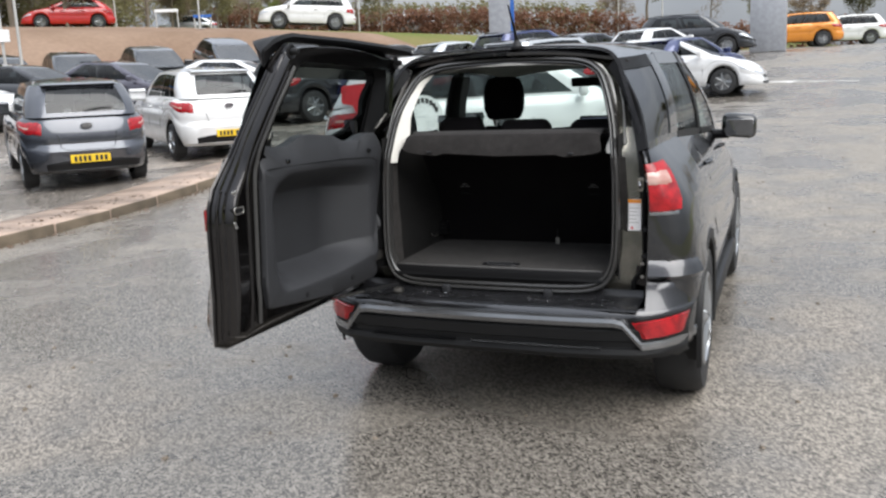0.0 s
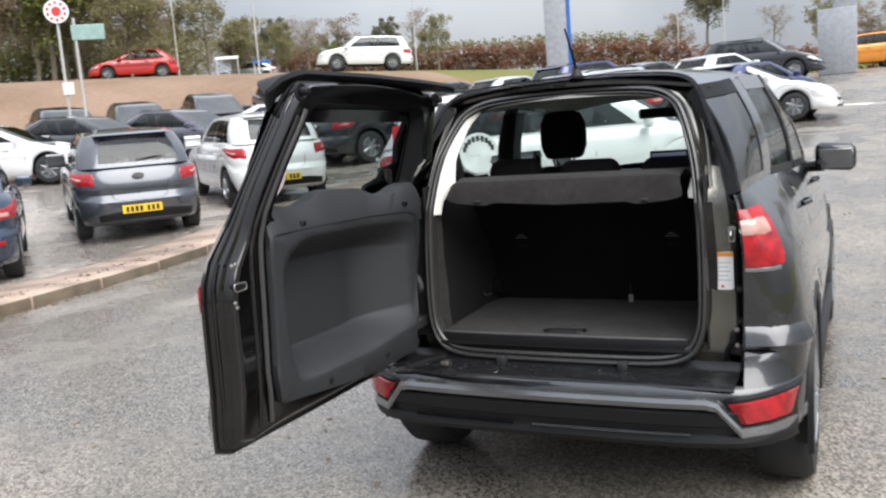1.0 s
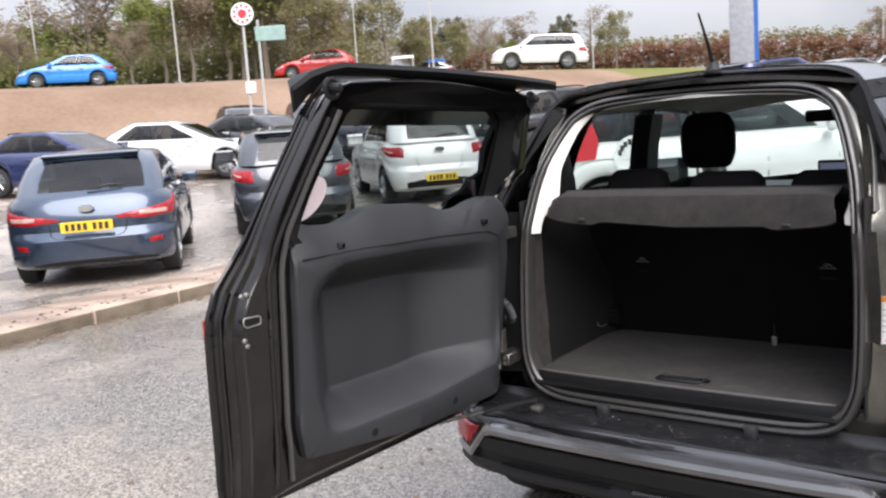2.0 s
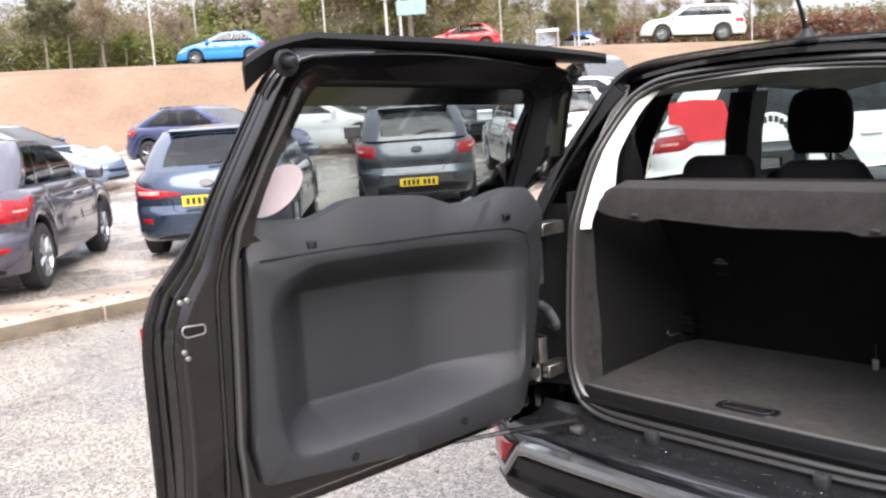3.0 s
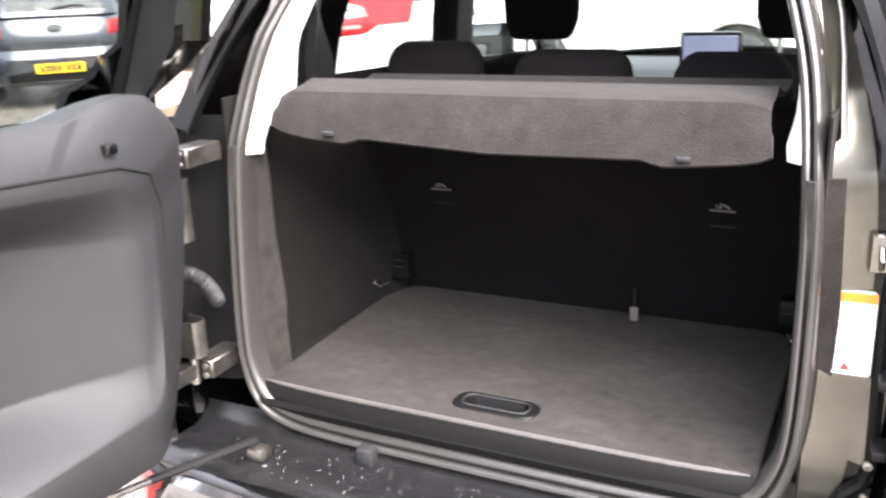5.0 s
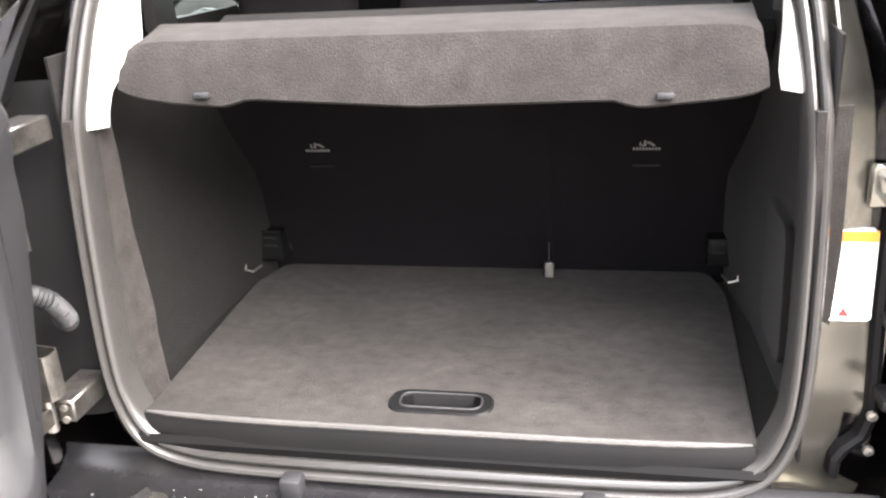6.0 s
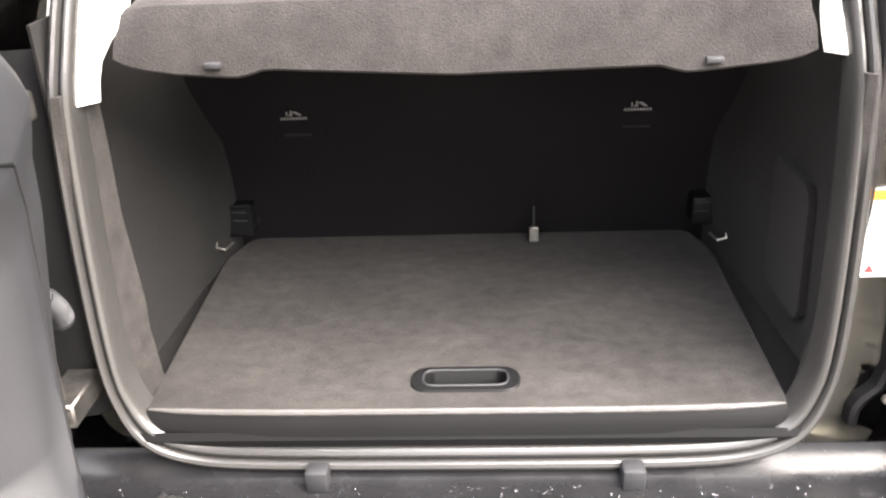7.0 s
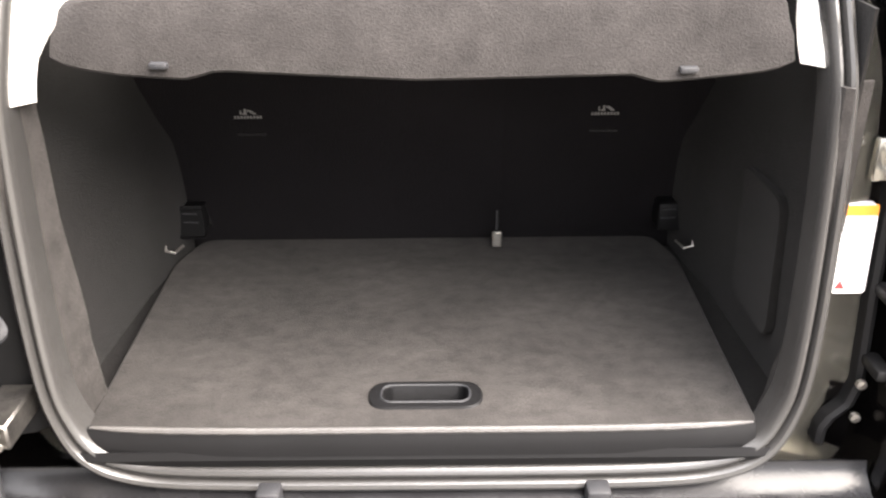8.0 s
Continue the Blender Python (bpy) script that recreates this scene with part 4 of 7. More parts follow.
        # latch in the corner of the seat back
        bm = box(s * 0.446, s * 0.500, 0.63, 0.685, 0.664, 0.722, 0.006, 2)
        latch = part("seat_latch", bm, NOSING, car)
        for z in (0.694, 0.712):
            part("latch_rod", tube([(s * 0.450, 0.627, z), (s * 0.478, 0.627, z + 0.001)], 0.0016, 6), GREY_TRIM, latch)
        part("cargo_ring", tube([(s * 0.500, 0.57, 0.690), (s * 0.496, 0.555, 0.668), (s * 0.480, 0.555, 0.664), (s * 0.470, 0.58, 0.668)], 0.0026, 6), ZINC, car)
        part("tether_slot", box(s * 0.324 - 0.026, s * 0.324 + 0.026, seat_y(0.876) - 0.002, seat_y(0.876) + 0.006, 0.874, 0.878, 0.001, 1), BLACK_TRIM, car)
        # child-seat mark: a line of writing and a small emblem
        def mark(x, z, w, h):
            part("printed_mark", box(x, x + w, seat_y(z) - 0.0022, seat_y(z) - 0.0008, z, z + h, m=pose(0, 0, 0)), PRINT_GREY, car)
        for k in range(9):
            mark(s * 0.324 - 0.026 + k * 0.0058, 0.910, 0.0038, 0.0048)
        for dx, dz, w, h in ((-0.014, 0.9185, 0.0025, 0.013), (-0.0095, 0.9185, 0.008, 0.0026), (-0.006, 0.9215, 0.0035, 0.009), (-0.001, 0.9245, 0.0075, 0.0030), (0.004, 0.9215, 0.0065, 0.0034), (0.008, 0.9185, 0.0065, 0.0032)):
            mark(s * 0.324 + dx, dz, w, h)
    # right lining cover panel
    lo = rounded([(0.20, 0.68), (0.36, 0.68), (0.38, 0.90), (0.22, 0.90)], 0.03, 5)
    part("service_flap", prism(lo, lambda u, v, d: (0.519 - d - 0.02 * u, u, v), -0.008, 0.004, 0.003), SHADED_CARPET, car)
    # rear seat back (two sections) and its head restraints
    for x0, x1 in ((-0.525, 0.1396), (0.1400, 0.525)):
        rows = []
        for z in (0.585, 0.60, 0.75, 0.95, 1.08, 1.13, 1.15, 1.13):
            y = seat_y(z) + (0.0 if z != 1.15 else 0.03)
            rows.append([(x, y + 0.004 * abs(2 * (x - x0) / (x1 - x0) - 1) ** 14, z) for x in np.linspace(x0, x1, 12)])
        rows[-1] = [(p[0], p[1] + 0.13, p[2]) for p in rows[-1]]
        rows.append([(p[0], 0.92, 0.6) for p in rows[-1]])
        part("rear_seat_back", grid(rows), FABRIC, car, "black cloth rear seat back")
    for x, w, zt in ((-0.335, 0.115, 1.262), (-0.005, 0.128, 1.246), (0.325, 0.115, 1.240)):
        bm = box(x - w, x + w, 0.56, 0.66, 1.10, zt, 0.04, 4)
        for v in bm.verts:
            v.co.z -= 0.022 * abs((v.co.x - x) / w) ** 3
            v.co.y += 0.1 * (v.co.z - 1.12)
        part("head_restraint", bm, FABRIC, car, "low black rear head restraint")
    # buckle and strap
    part("strap_tag", box(0.124, 0.144, 0.652, 0.658, 0.6225, 0.656, 0.002, 1), ZINC, car, "grey plastic strap tag")
    part("strap", box(0.1320, 0.1350, 0.653, 0.657, 0.654, 0.700), GREY_TRIM, car)
    # parcel shelf with its hanging flap
    def flap_low(x):
        return lerp(x, [-0.442, -0.36, -0.285, -0.272, -0.245, 0.0, 0.262, 0.290, 0.305, 0.456], [1.126, 1.114, 1.108, 1.110, 1.118, 1.104, 1.108, 1.099, 1.099, 1.112])
    rows = []
    xs = np.linspace(-0.442, 0.456, 57)
    prof = [(0.0, 0.128, 0), (0.0, 0.122, 0.004), (0.35, 0.130, 0), (0.75, 0.142, 0), (0.93, 0.152, 0), (1.0, 0.17, 0), (1.03, 0.20, 0)]
    for f, y, d in prof:
        rows.append([(x * (1 - 0.02 * f), y, flap_low(x) + d + f * (1.207 - flap_low(x)) + (0.010 if f < 0.5 else -0.012) * (abs(x - 0.007) / 0.449) ** 26) for x in xs])
    lip = lambda x: 0.012 * (1 / (1 + math.exp((abs(x) - 0.33) * 60)))
    rows += [[(x * 0.98, y, z + 0.0) for x in xs] for y, z in ((0.26, 1.212), (0.30, 1.20), (0.36, 1.19), (0.47, 1.188), (0.50, 1.196), (0.515, 1.190))]
    shelf = part("parcel_shelf", shell(rows, -0.008), SHELF_FELT, car, "charcoal felt parcel shelf with a drooping rear flap")
    for x, z in ((-0.312, 1.128), (0.329, 1.116)):
        part("shelf_clip", box(x - 0.011, x + 0.011, 0.116, 0.126, z - 0.004, z + 0.004, 0.002, 2), GREY_TRIM, shelf)
    # front seats
    for s in (1, -1):
        x = 0.38 * s
        rows = []
        for z, w, y in ((0.45, 0.24, 1.28), (0.7, 0.25, 1.33), (0.95, 0.245, 1.40), (1.08, 0.225, 1.43), (1.13, 0.19, 1.445), (1.16, 0.12, 1.46)):
            rows.append([(x + w * math.cos(a), y + 0.06 * math.sin(a) + (0.02 if math.sin(a) > 0 else 0), z) for a in (2 * math.pi * k / 20 for k in range(20))])
        bm = grid(rows, close=True)
        bm.verts.ensure_lookup_table()
        bm.faces.new(bm.verts[-20:])
        seat = part("front_seat", bm, FABRIC, car, "black cloth front seat")
        part("seat_cushion", box(x - 0.25, x + 0.25, 1.35, 1.9, 0.40, 0.58, 0.06, 3), FABRIC, seat)
        rows = []
        for z, w, d in ((1.20, 0.085, 0.03), (1.212, 0.10, 0.045), (1.26, 0.118, 0.058), (1.33, 0.122, 0.06), (1.39, 0.115, 0.055), (1.43, 0.095, 0.042), (1.445, 0.06, 0.02)):
            rows.append([(x + w * abs(math.cos(a)) ** 0.6 * math.copysign(1, math.cos(a)), 1.47 + d * abs(math.sin(a)) ** 0.7 * math.copysign(1, math.sin(a)), z) for a in (2 * math.pi * k / 24 + 0.01 for k in range(24))])
        bm = grid(rows, close=True)
        bm.verts.ensure_lookup_table()
        bm.faces.new(bm.verts[-24:])
        bm.faces.new(bm.verts[:24])
        part("head_restraint", bm, FABRIC, seat, "padded black head restraint")
        for dx in (-0.05, 0.05):
            part("restraint_post", tube([(x + dx, 1.465, 1.13), (x + dx, 1.47, 1.22)], 0.007, 8), CHROME, seat)
    # dashboard, screen, interior mirror
    rows = [[(0.68 * u, y + 0.06 * u * u, z) for u in np.linspace(-1, 1, 12)] for y, z in ((2.12, 0.55), (2.10, 0.85), (2.13, 0.97), (2.2, 1.01), (2.45, 1.03), (2.72, 1.02))]
    part("dashboard", shell(rows, -0.02), BLACK_TRIM, car)
    tab = part("dash_display", box(-0.078, 0.142, 2.12, 2.14, 1.0, 1.178, 0.01, 3), BLACK_GLOSS, car, "black tablet display on the dashboard")
    part("display_screen", box(-0.064, 0.128, 2.1165, 2.1190, 1.03, 1.163, 0.001, 1), SCREEN, tab)
    part("interior_mirror", box(-0.11, 0.12, 2.02, 2.05, 1.365, 1.422, 0.015, 3), BLACK_TRIM, car)
    bm = lathe([(-0.012, 0.185), (0.0, 0.197), (0.012, 0.185), (0.0, 0.173), (-0.012, 0.185)], (0, 0, 0), "y", 36)
    bmesh.ops.transform(bm, matrix=pose(0.38, 1.98, 0.93, -22), verts=bm.verts[:])
    part("steering_wheel", bm, BLACK_TRIM, car)
    part("cabin_floor", box(-0.66, 0.66, 0.75, 2.7, 0.32, 0.36), CABIN, car)
    part("boot_tub", box(-0.55, 0.55, 0.11, 0.75, 0.36, 0.425), CABIN, car)
    # jamb fittings: label, latch loop, buffers, hinges, loom
    def on_jamb(u, v, d):
        return (u, y_gate(v) + 0.083 - d, v)
    lab = part("warning_label", prism(rounded([(0.556, 0.79), (0.617, 0.79), (0.617, 0.92), (0.556, 0.92)], 0.004, 2), on_jamb, -0.006, 0.008), WHITE_LABEL, car, "white warning label on the door frame")
    part("label_band", prism([(0.5565, 0.905), (0.6165, 0.905), (0.6165, 0.9195), (0.5565, 0.9195)], on_jamb, 0.004, 0.0088), ORANGE_LABEL, lab)
    part("label_mark", prism([(0.573, 0.797), (0.588, 0.797), (0.5805, 0.810)], on_jamb, 0.004, 0.0088), RED_INK, lab)
    for k in range(5):
        z = 0.822 + 0.015 * k
        part("label_line", prism([(0.562, z), (0.608 - 0.008 * (k % 2), z), (0.608 - 0.008 * (k % 2), z + 0.003), (0.562, z + 0.003)], on_jamb, 0.004, 0.0086), POLE_GREY, lab)
    catch = part("latch_striker", tube([(0.615, 0.17, 0.995), (0.615, 0.135, 0.995), (0.615, 0.125, 0.983), (0.615, 0.135, 0.968), (0.615, 0.17, 0.968)], 0.0045, 8), CHROME, car, "bright steel latch loop")
    part("striker_plate", box(0.598, 0.632, 0.158, 0.172, 0.952, 1.012, 0.003, 1), LIT_FRAME_PAINT, catch)
    for x, z in ((0.640, 0.80), (0.640, 0.69)):
        part("jamb_buffer", box(x - 0.012, x + 0.012, y_gate(z) + 0.02, y_gate(z) + 0.075, z - 0.009, z + 0.009, 0.005, 2), BLACK_TRIM, car)
    path = [(0.634, 1.02), (0.630, 0.90), (0.630, 0.78), (0.632, 0.70), (0.633, 0.645), (0.623, 0.612), (0.600, 0.590), (0.590, 0.572), (0.588, 0.545)]
    fine = [tuple(np.array(p) + (np.array(q) - np.array(p)) * k / 4) for p, q in zip(path, path[1:]) for k in range(4)] + [path[-1]]
    rows = [[(x + dx, y_gate(z) + 0.083 - d, z - 0.4 * dx) for x, z in fine] for dx, d in ((-0.010, -0.006), (-0.007, 0.012), (0.0, 0.016), (0.007, 0.012), (0.010, -0.006))]
    part("drain_channel", shell(rows, -0.003), NOSING, car, "dark folded drain channel in the door frame")
    for z in (0.60, 0.655):
        part("jamb_bolt", lathe([(0, 0.008), (-0.006, 0.0075), (-0.007, 0.001)], (0.628, y_gate(z) + 0.06, z), "y", 8), ZINC, car)
    for x in (-0.221, 0.244):
        part("step_peg", box(x - 0.017, x + 0.017, 0.020, 0.052, 0.510, 0.546, 0.005, 2), GREY_TRIM, car, "small pale plastic buffer on the step")
    for z in (0.665, 1.09):
        bm = box(-0.596, -0.546, 0.0, 0.10, z - 0.019, z + 0.019, 0.003, 1)
        hinge = part("hinge", bm, HINGE_STEEL, car, "heavy steel tailgate hinge")
        part("hinge_slot", box(-0.590, -0.572, -0.0075, 0.002, z - 0.011, z + 0.011, 0.002, 1), NOSING, hinge)
        part("hinge_pin", tube([(-0.580, -0.012, z - 0.027), (-0.580, -0.012, z + 0.027)], 0.009, 10), ZINC, hinge)
        part("hinge_leaf", box(-0.604, -0.572, -0.11, -0.010, z - 0.016, z + 0.016, 0.003, 1), HINGE_STEEL, hinge)
        for dz in (-0.010, 0.010):
            part("hinge_bolt", lathe([(0, 0.006), (-0.005, 0.0055), (-0.006, 0.001)], (-0.558, -0.004, z + dz), "y", 8), ZINC, hinge)
    pts = [(-0.575, -0.06, 0.880), (-0.552, -0.025, 0.876), (-0.541, -0.004, 0.858), (-0.541, 0.018, 0.830), (-0.546, 0.034, 0.808), (-0.560, 0.052, 0.795), (-0.585, 0.075, 0.790)]
    fine = [Vector(pts[0])]
    for a, b in zip(pts, pts[1:]):
        fine += [Vector(a).lerp(Vector(b), k / 8) for k in range(1, 9)]
    part("wiring_gaiter", tube(fine, [0.0125 + 0.004 * (k % 2) for k in range(len(fine))], 12), GREY_TRIM, car, "ribbed rubber wiring gaiter")
    for z0, z1 in ((0.70, 0.775), (0.935, 1.055)):
        bm = shell([[(x, y, z) for x, y in ((-0.60, -0.035), (-0.556, -0.030), (-0.549, -0.020), (-0.549, -0.002), (-0.556, 0.006), (-0.60, 0.012))] for z in (z0, z0 + 0.012, z1 - 0.012, z1)], 0.003)
        part("hinge_channel", bm, HINGE_STEEL, car, "pressed grey steel channel between the hinges")
    # added black strip for the gate's shade; its outer edge hides the lamp
    rows = [[(x, y_gate(z) + d, z) for x, d in ((-0.676, 0.0), (-0.668, -0.034), (-0.650, -0.030), (-0.632, 0.02), (-0.60, 0.032), (-0.565, 0.040), (-0.549, 0.055), (-0.547, 0.07))] for z in np.linspace(0.60, 1.15, 9)]
    part("hinge_pocket", shell(rows, -0.003), NOSING, car, "black strip added for the shade behind the hinges")
    for z in (0.74, 0.80, 0.97, 1.03):
        part("jamb_grommet", lathe([(0, 0.011), (-0.004, 0.009), (-0.006, 0.002)], (-0.575, y_gate(z) + 0.047, z), "y", 10), BLACK_GLOSS, car)
    # stay between step and tailgate
    stay = part("gate_stay", tube([(-0.427, -0.034, 0.553), (-0.50, -0.24, 0.566)], 0.0085, 8), BLACK_TRIM, car, "black gas stay with a grey steel rod")
    part("stay_rod", tube([(-0.495, -0.23, 0.5655), (-0.582, -0.491, 0.578)], 0.0068, 8), HINGE_STEEL, stay)
    part("stay_bracket", box(-0.445, -0.405, -0.05, -0.012, 0.512, 0.54, 0.01, 2), HINGE_STEEL, stay)
    part("stay_end", lathe([(-0.016, 0.004), (-0.012, 0.013), (0.012, 0.013), (0.016, 0.004)], (-0.582, -0.491, 0.58), "z", 10), BLACK_TRIM, stay)


# ---- the swung-open tailgate, in its own frame: X from the hinge outwards, Y to the cabin when shut ----
GATE = Matrix.Translation((-0.567, 0.0, 0.0)) @ Matrix.Rotation(radians(-93), 4, "Z")


def g3(x, z, y):
    return GATE @ Vector((x, y, z))


def build_tailgate(car):
    outline = rounded([(0.045, 0.60), (0.62, 0.588), (1.215, 0.588), (1.228, 0.70), (1.226, 0.955), (1.222, 1.06), (1.195, 1.135), (1.118, 1.212), (1.055, 1.35), (0.975, 1.53), (0.92, 1.588), (0.06, 1.572), (0.0, 1.50), (0.05, 1.30), (0.06, 1.20), (0.035, 1.12), (0.028, 0.72)], [0.05, 0.2, 0.012, 0.06, 0.1, 0.04, 0.05, 0.05, 0.1, 0.03, 0.03, 0.03, 0.04, 0.05, 0.05, 0.05, 0.06], 5)
    window = rounded([(0.185, 1.195), (0.60, 1.195), (1.012, 1.205), (0.975, 1.335), (0.885, 1.522), (0.105, 1.492)], [0.04, 0.05, 0.04, 0.1, 0.05, 0.05], 6)
    sight = rounded([(0.222, 1.215), (0.60, 1.222), (0.99, 1.240), (0.876, 1.476), (0.138, 1.450)], 0.012, 6)
    c = np.array((0.58, 1.34))

    def ray_loop(poly, n=96):
        """The loop's points, one a direction from the window's middle."""
        p = np.array(poly)
        q = smooth_loop(p, 1500)
        ang = np.arctan2(q[:, 1] - c[1], q[:, 0] - c[0])
        out = []
        for a in np.linspace(-math.pi, math.pi, n, endpoint=False):
            out.append(q[np.argmin(np.abs(np.angle(np.exp(1j * (ang - a)))))])
        return np.array(out)

    O, W = ray_loop(outline), ray_loop(window)

    def y_in(z, x=0.6):
        """Inner face of the gate; towards the hinge it falls back."""
        fall = 0.15 * min(1.0, max(0.0, (0.225 - x) / 0.10)) * min(1.0, max(0.0, (1.30 - z) / 0.10))
        lean = 0.085 * min(1.0, max(0.0, (0.95 - x) / 0.9)) * min(1.0, max(0.0, (z - 1.22) / 0.25))
        return lerp(z, [0.58, 0.75, 1.1, 1.18, 1.25, 1.36, 1.48, 1.58], [0.145, 0.165, 0.168, 0.172, 0.190, 0.226, 0.268, 0.298]) - fall - lean

    def y_out(z):
        return lerp(z, [0.58, 0.66, 0.8, 1.0, 1.16, 1.22, 1.4, 1.58], [0.02, -0.03, -0.055, -0.06, -0.035, -0.01, 0.06, 0.13])

    tang = np.roll(O, -2, axis=0) - np.roll(O, 2, axis=0)
    norm = np.stack([-tang[:, 1], tang[:, 0]], 1)
    norm /= np.linalg.norm(norm, axis=1, keepdims=True)
    span = np.linalg.norm(W - O, axis=1)
    soft = np.stack([np.mean([np.roll(norm, k, axis=0)[:, i] for k in range(-2, 3)], axis=0) for i in (0, 1)], 1)

    slim = np.array([lerp(z, [1.15, 1.32], [1.0, 0.62]) for z in O[:, 1]])

    def ring(dist, d, out=False):
        """The outline drawn in by a width; None is the window's edge."""
        p = W if dist is None else O + soft * (dist * np.minimum(1.0, span / 0.15) ** 1.6 * slim)[:, None]
        return [g3(x, z, (min(y_out(z), y_in(z, x) - 0.02) if out else y_in(z, x)) + d) for x, z in p]

    def inside(p, poly):
        hit = False
        for (x0, z0), (x1, z1) in zip(poly, np.roll(poly, -1, axis=0)):
            if (z0 > p[1]) != (z1 > p[1]) and p[0] < (x1 - x0) * (p[1] - z0) / (z1 - z0) + x0:
                hit = not hit
        return hit

    hide = np.array([(0.20, 0.675), (0.195, 1.228), (1.0, 1.228), (0.995, 0.715), (0.60, 0.665)])
    E = O + soft * (0.082 * np.minimum(1.0, span / 0.15) ** 1.6)[:, None]
    near, far = [], []
    for w, e in zip(W, E):
        fs = [f for f in np.linspace(0.02, 0.98, 49) if inside(w + (e - w) * f, hide)]
        near.append((w + (e - w) * (fs[0] if fs else 0.35), bool(fs)))
        far.append((w + (e - w) * (fs[-1] if fs else 0.6), bool(fs)))

    def sheet(pts, grow, deep):
        """The inner sheet, let in behind the trim below the window."""
        return [g3(x, z, y_in(z, x) + (-0.125 if deep and flag else 0.0)) for (x, z), flag in pts]
    near_lip = [(w + (q - w) * 0.9, f) for w, (q, f) in zip(W, near)]
    far_lip = [(e + (q - e) * 0.9, f) for e, (q, f) in zip(E, far)]

    def pane_y(z):
        return lerp(z, [1.2, 1.5], [0.085, 0.135])
    recess = [[g3(x, z, pane_y(z) + 0.009) for x, z in W + (c - W) * 0.03], [g3(x, z, 0.5 * (pane_y(z) + y_in(z, x))) for x, z in W + (c - W) * 0.012]]
    rings = recess + [ring(None, -0.010), ring(None, 0.0), sheet(near_lip, 0, False), sheet(near, 0, True), sheet(far, 0, True), sheet(far_lip, 0, False), ring(0.078, 0.0), ring(0.070, 0.001), ring(0.060, 0.0), ring(0.054, -0.005), ring(0.049, -0.028), ring(0.036, -0.032), ring(0.032, -0.046), ring(0.022, -0.048), ring(0.018, -0.058), ring(0.005, -0.058), ring(0.0, -0.064)]
    def skin(f):
        """The outer panel, tucked in behind the folded edge to stay out of the camera's sight."""
        row = []
        for (x, z), n2, w, sp in zip(O, soft, W, span):
            edge = y_in(z, x) - 0.072
            deep = min(max(0.02, edge - y_out(z)), 0.62 * sp / 1.35)
            q = np.array((x, z)) + n2 * min(0.008 + 1.35 * deep * f, 0.72 * sp)
            row.append(g3(q[0], q[1], edge - deep * f))
        return row
    def skin_end(drop):
        return [g3(x, z, y_in(ox[1], ox[0]) - 0.072 - min(max(0.02, y_in(ox[1], ox[0]) - 0.072 - y_out(ox[1])), 0.62 * sp / 1.35) + drop) for (x, z), ox, sp in zip(W, O, span)]
    rings += [skin(0.0), skin(0.25), skin(0.6), skin(1.0), skin_end(0.0), skin_end(0.02)]
    gate = part("tailgate", grid(rings, close=True), GREY_PAINT, car, "open tailgate, dark grey metal with a black inner trim")
    gate.data.materials.append(SHADED_FRAME_PAINT)
    gate.data.materials.append(NOSING)
    for p in gate.data.polygons:
        row = p.index // len(O)
        if row < 18:
            # recess wall round the glass is black: its shade is in the colour
            p.material_index = 2 if row < 3 else 1
        elif (GATE.inverted() @ p.center).x < 0.2:
            # outer panel by the hinges blackened to kill its reflection towards the camera
            p.material_index = 2
    # strip added for the shaded groove, and pressed beads, on the shut face
    lines = (("gate_seal", 0.0075, SEAL_RUBBER, 0.004, [(1.062, 0.66), (1.070, 0.80), (1.058, 1.0), (1.050, 1.15), (1.036, 1.24), (0.985, 1.375), (0.925, 1.505)]),
             ("pressed_bead", 0.006, SHADED_FRAME_PAINT, 0.0, [(1.105, 0.655), (1.100, 0.80), (1.092, 1.0), (1.086, 1.13), (1.066, 1.21), (1.02, 1.33), (0.955, 1.49)]),
             ("pressed_bead", 0.004, SHADED_FRAME_PAINT, -0.046, [(1.199, 0.66), (1.198, 0.80), (1.197, 0.95), (1.192, 1.06), (1.168, 1.125)]))
    for nm, rad, mat, off, line in lines:
        fine = [np.array(p) + (np.array(q) - np.array(p)) * k / 5 for p, q in zip(line, line[1:]) for k in range(5)] + [np.array(line[-1])]
        part(nm, tube([g3(x, z, y_in(z, x) + off) for x, z in fine], rad, 8), mat, gate)
    # glass and its black border
    def pane(x, z, d):
        return g3(x, z, lerp(z, [1.2, 1.5], [0.085, 0.135]) + d)
    big = np.array(window) + (np.array(window) - c) * 0.09
    gl = part("rear_window", prism(big, pane, 0.0, 0.004), TAIL_GLASS, gate, "rain-spotted rear window")
    gl.visible_shadow = False
    border_o, border_i = np.array(window) + (np.array(window) - c) * 0.10, np.array(sight)
    part("window_border", grid([[pane(x, z, 0.006) for x, z in ray_loop(border_o)], [pane(x, z, 0.0062) for x, z in ray_loop(border_i)]], close=True), BLACK_GLOSS, gate)
    # sticker on the glass, skewed into an ellipse to fit the camera's view
    disc = [(0.905 + 0.068 * math.cos(a), 1.302 + 0.054 * (0.89 * math.sin(a) - 0.45 * math.cos(a))) for a in (2 * math.pi * k / 28 for k in range(28))]
    part("window_sticker", prism(disc, pane, 0.007, 0.009), DISC_PINK, gate, "pale paper disc stuck on the glass, stretched to fit the camera's view")
    # spoiler over the glass
    rows = []
    for x in np.linspace(-0.075, 1.005, 22):
        u = (x - 0.465) / 0.54
        zt = lerp(x, [-0.075, 0.2, 0.5, 0.87, 0.95, 1.005], [1.572, 1.592, 1.608, 1.618, 1.598, 1.565])
        e = 1 - u * u
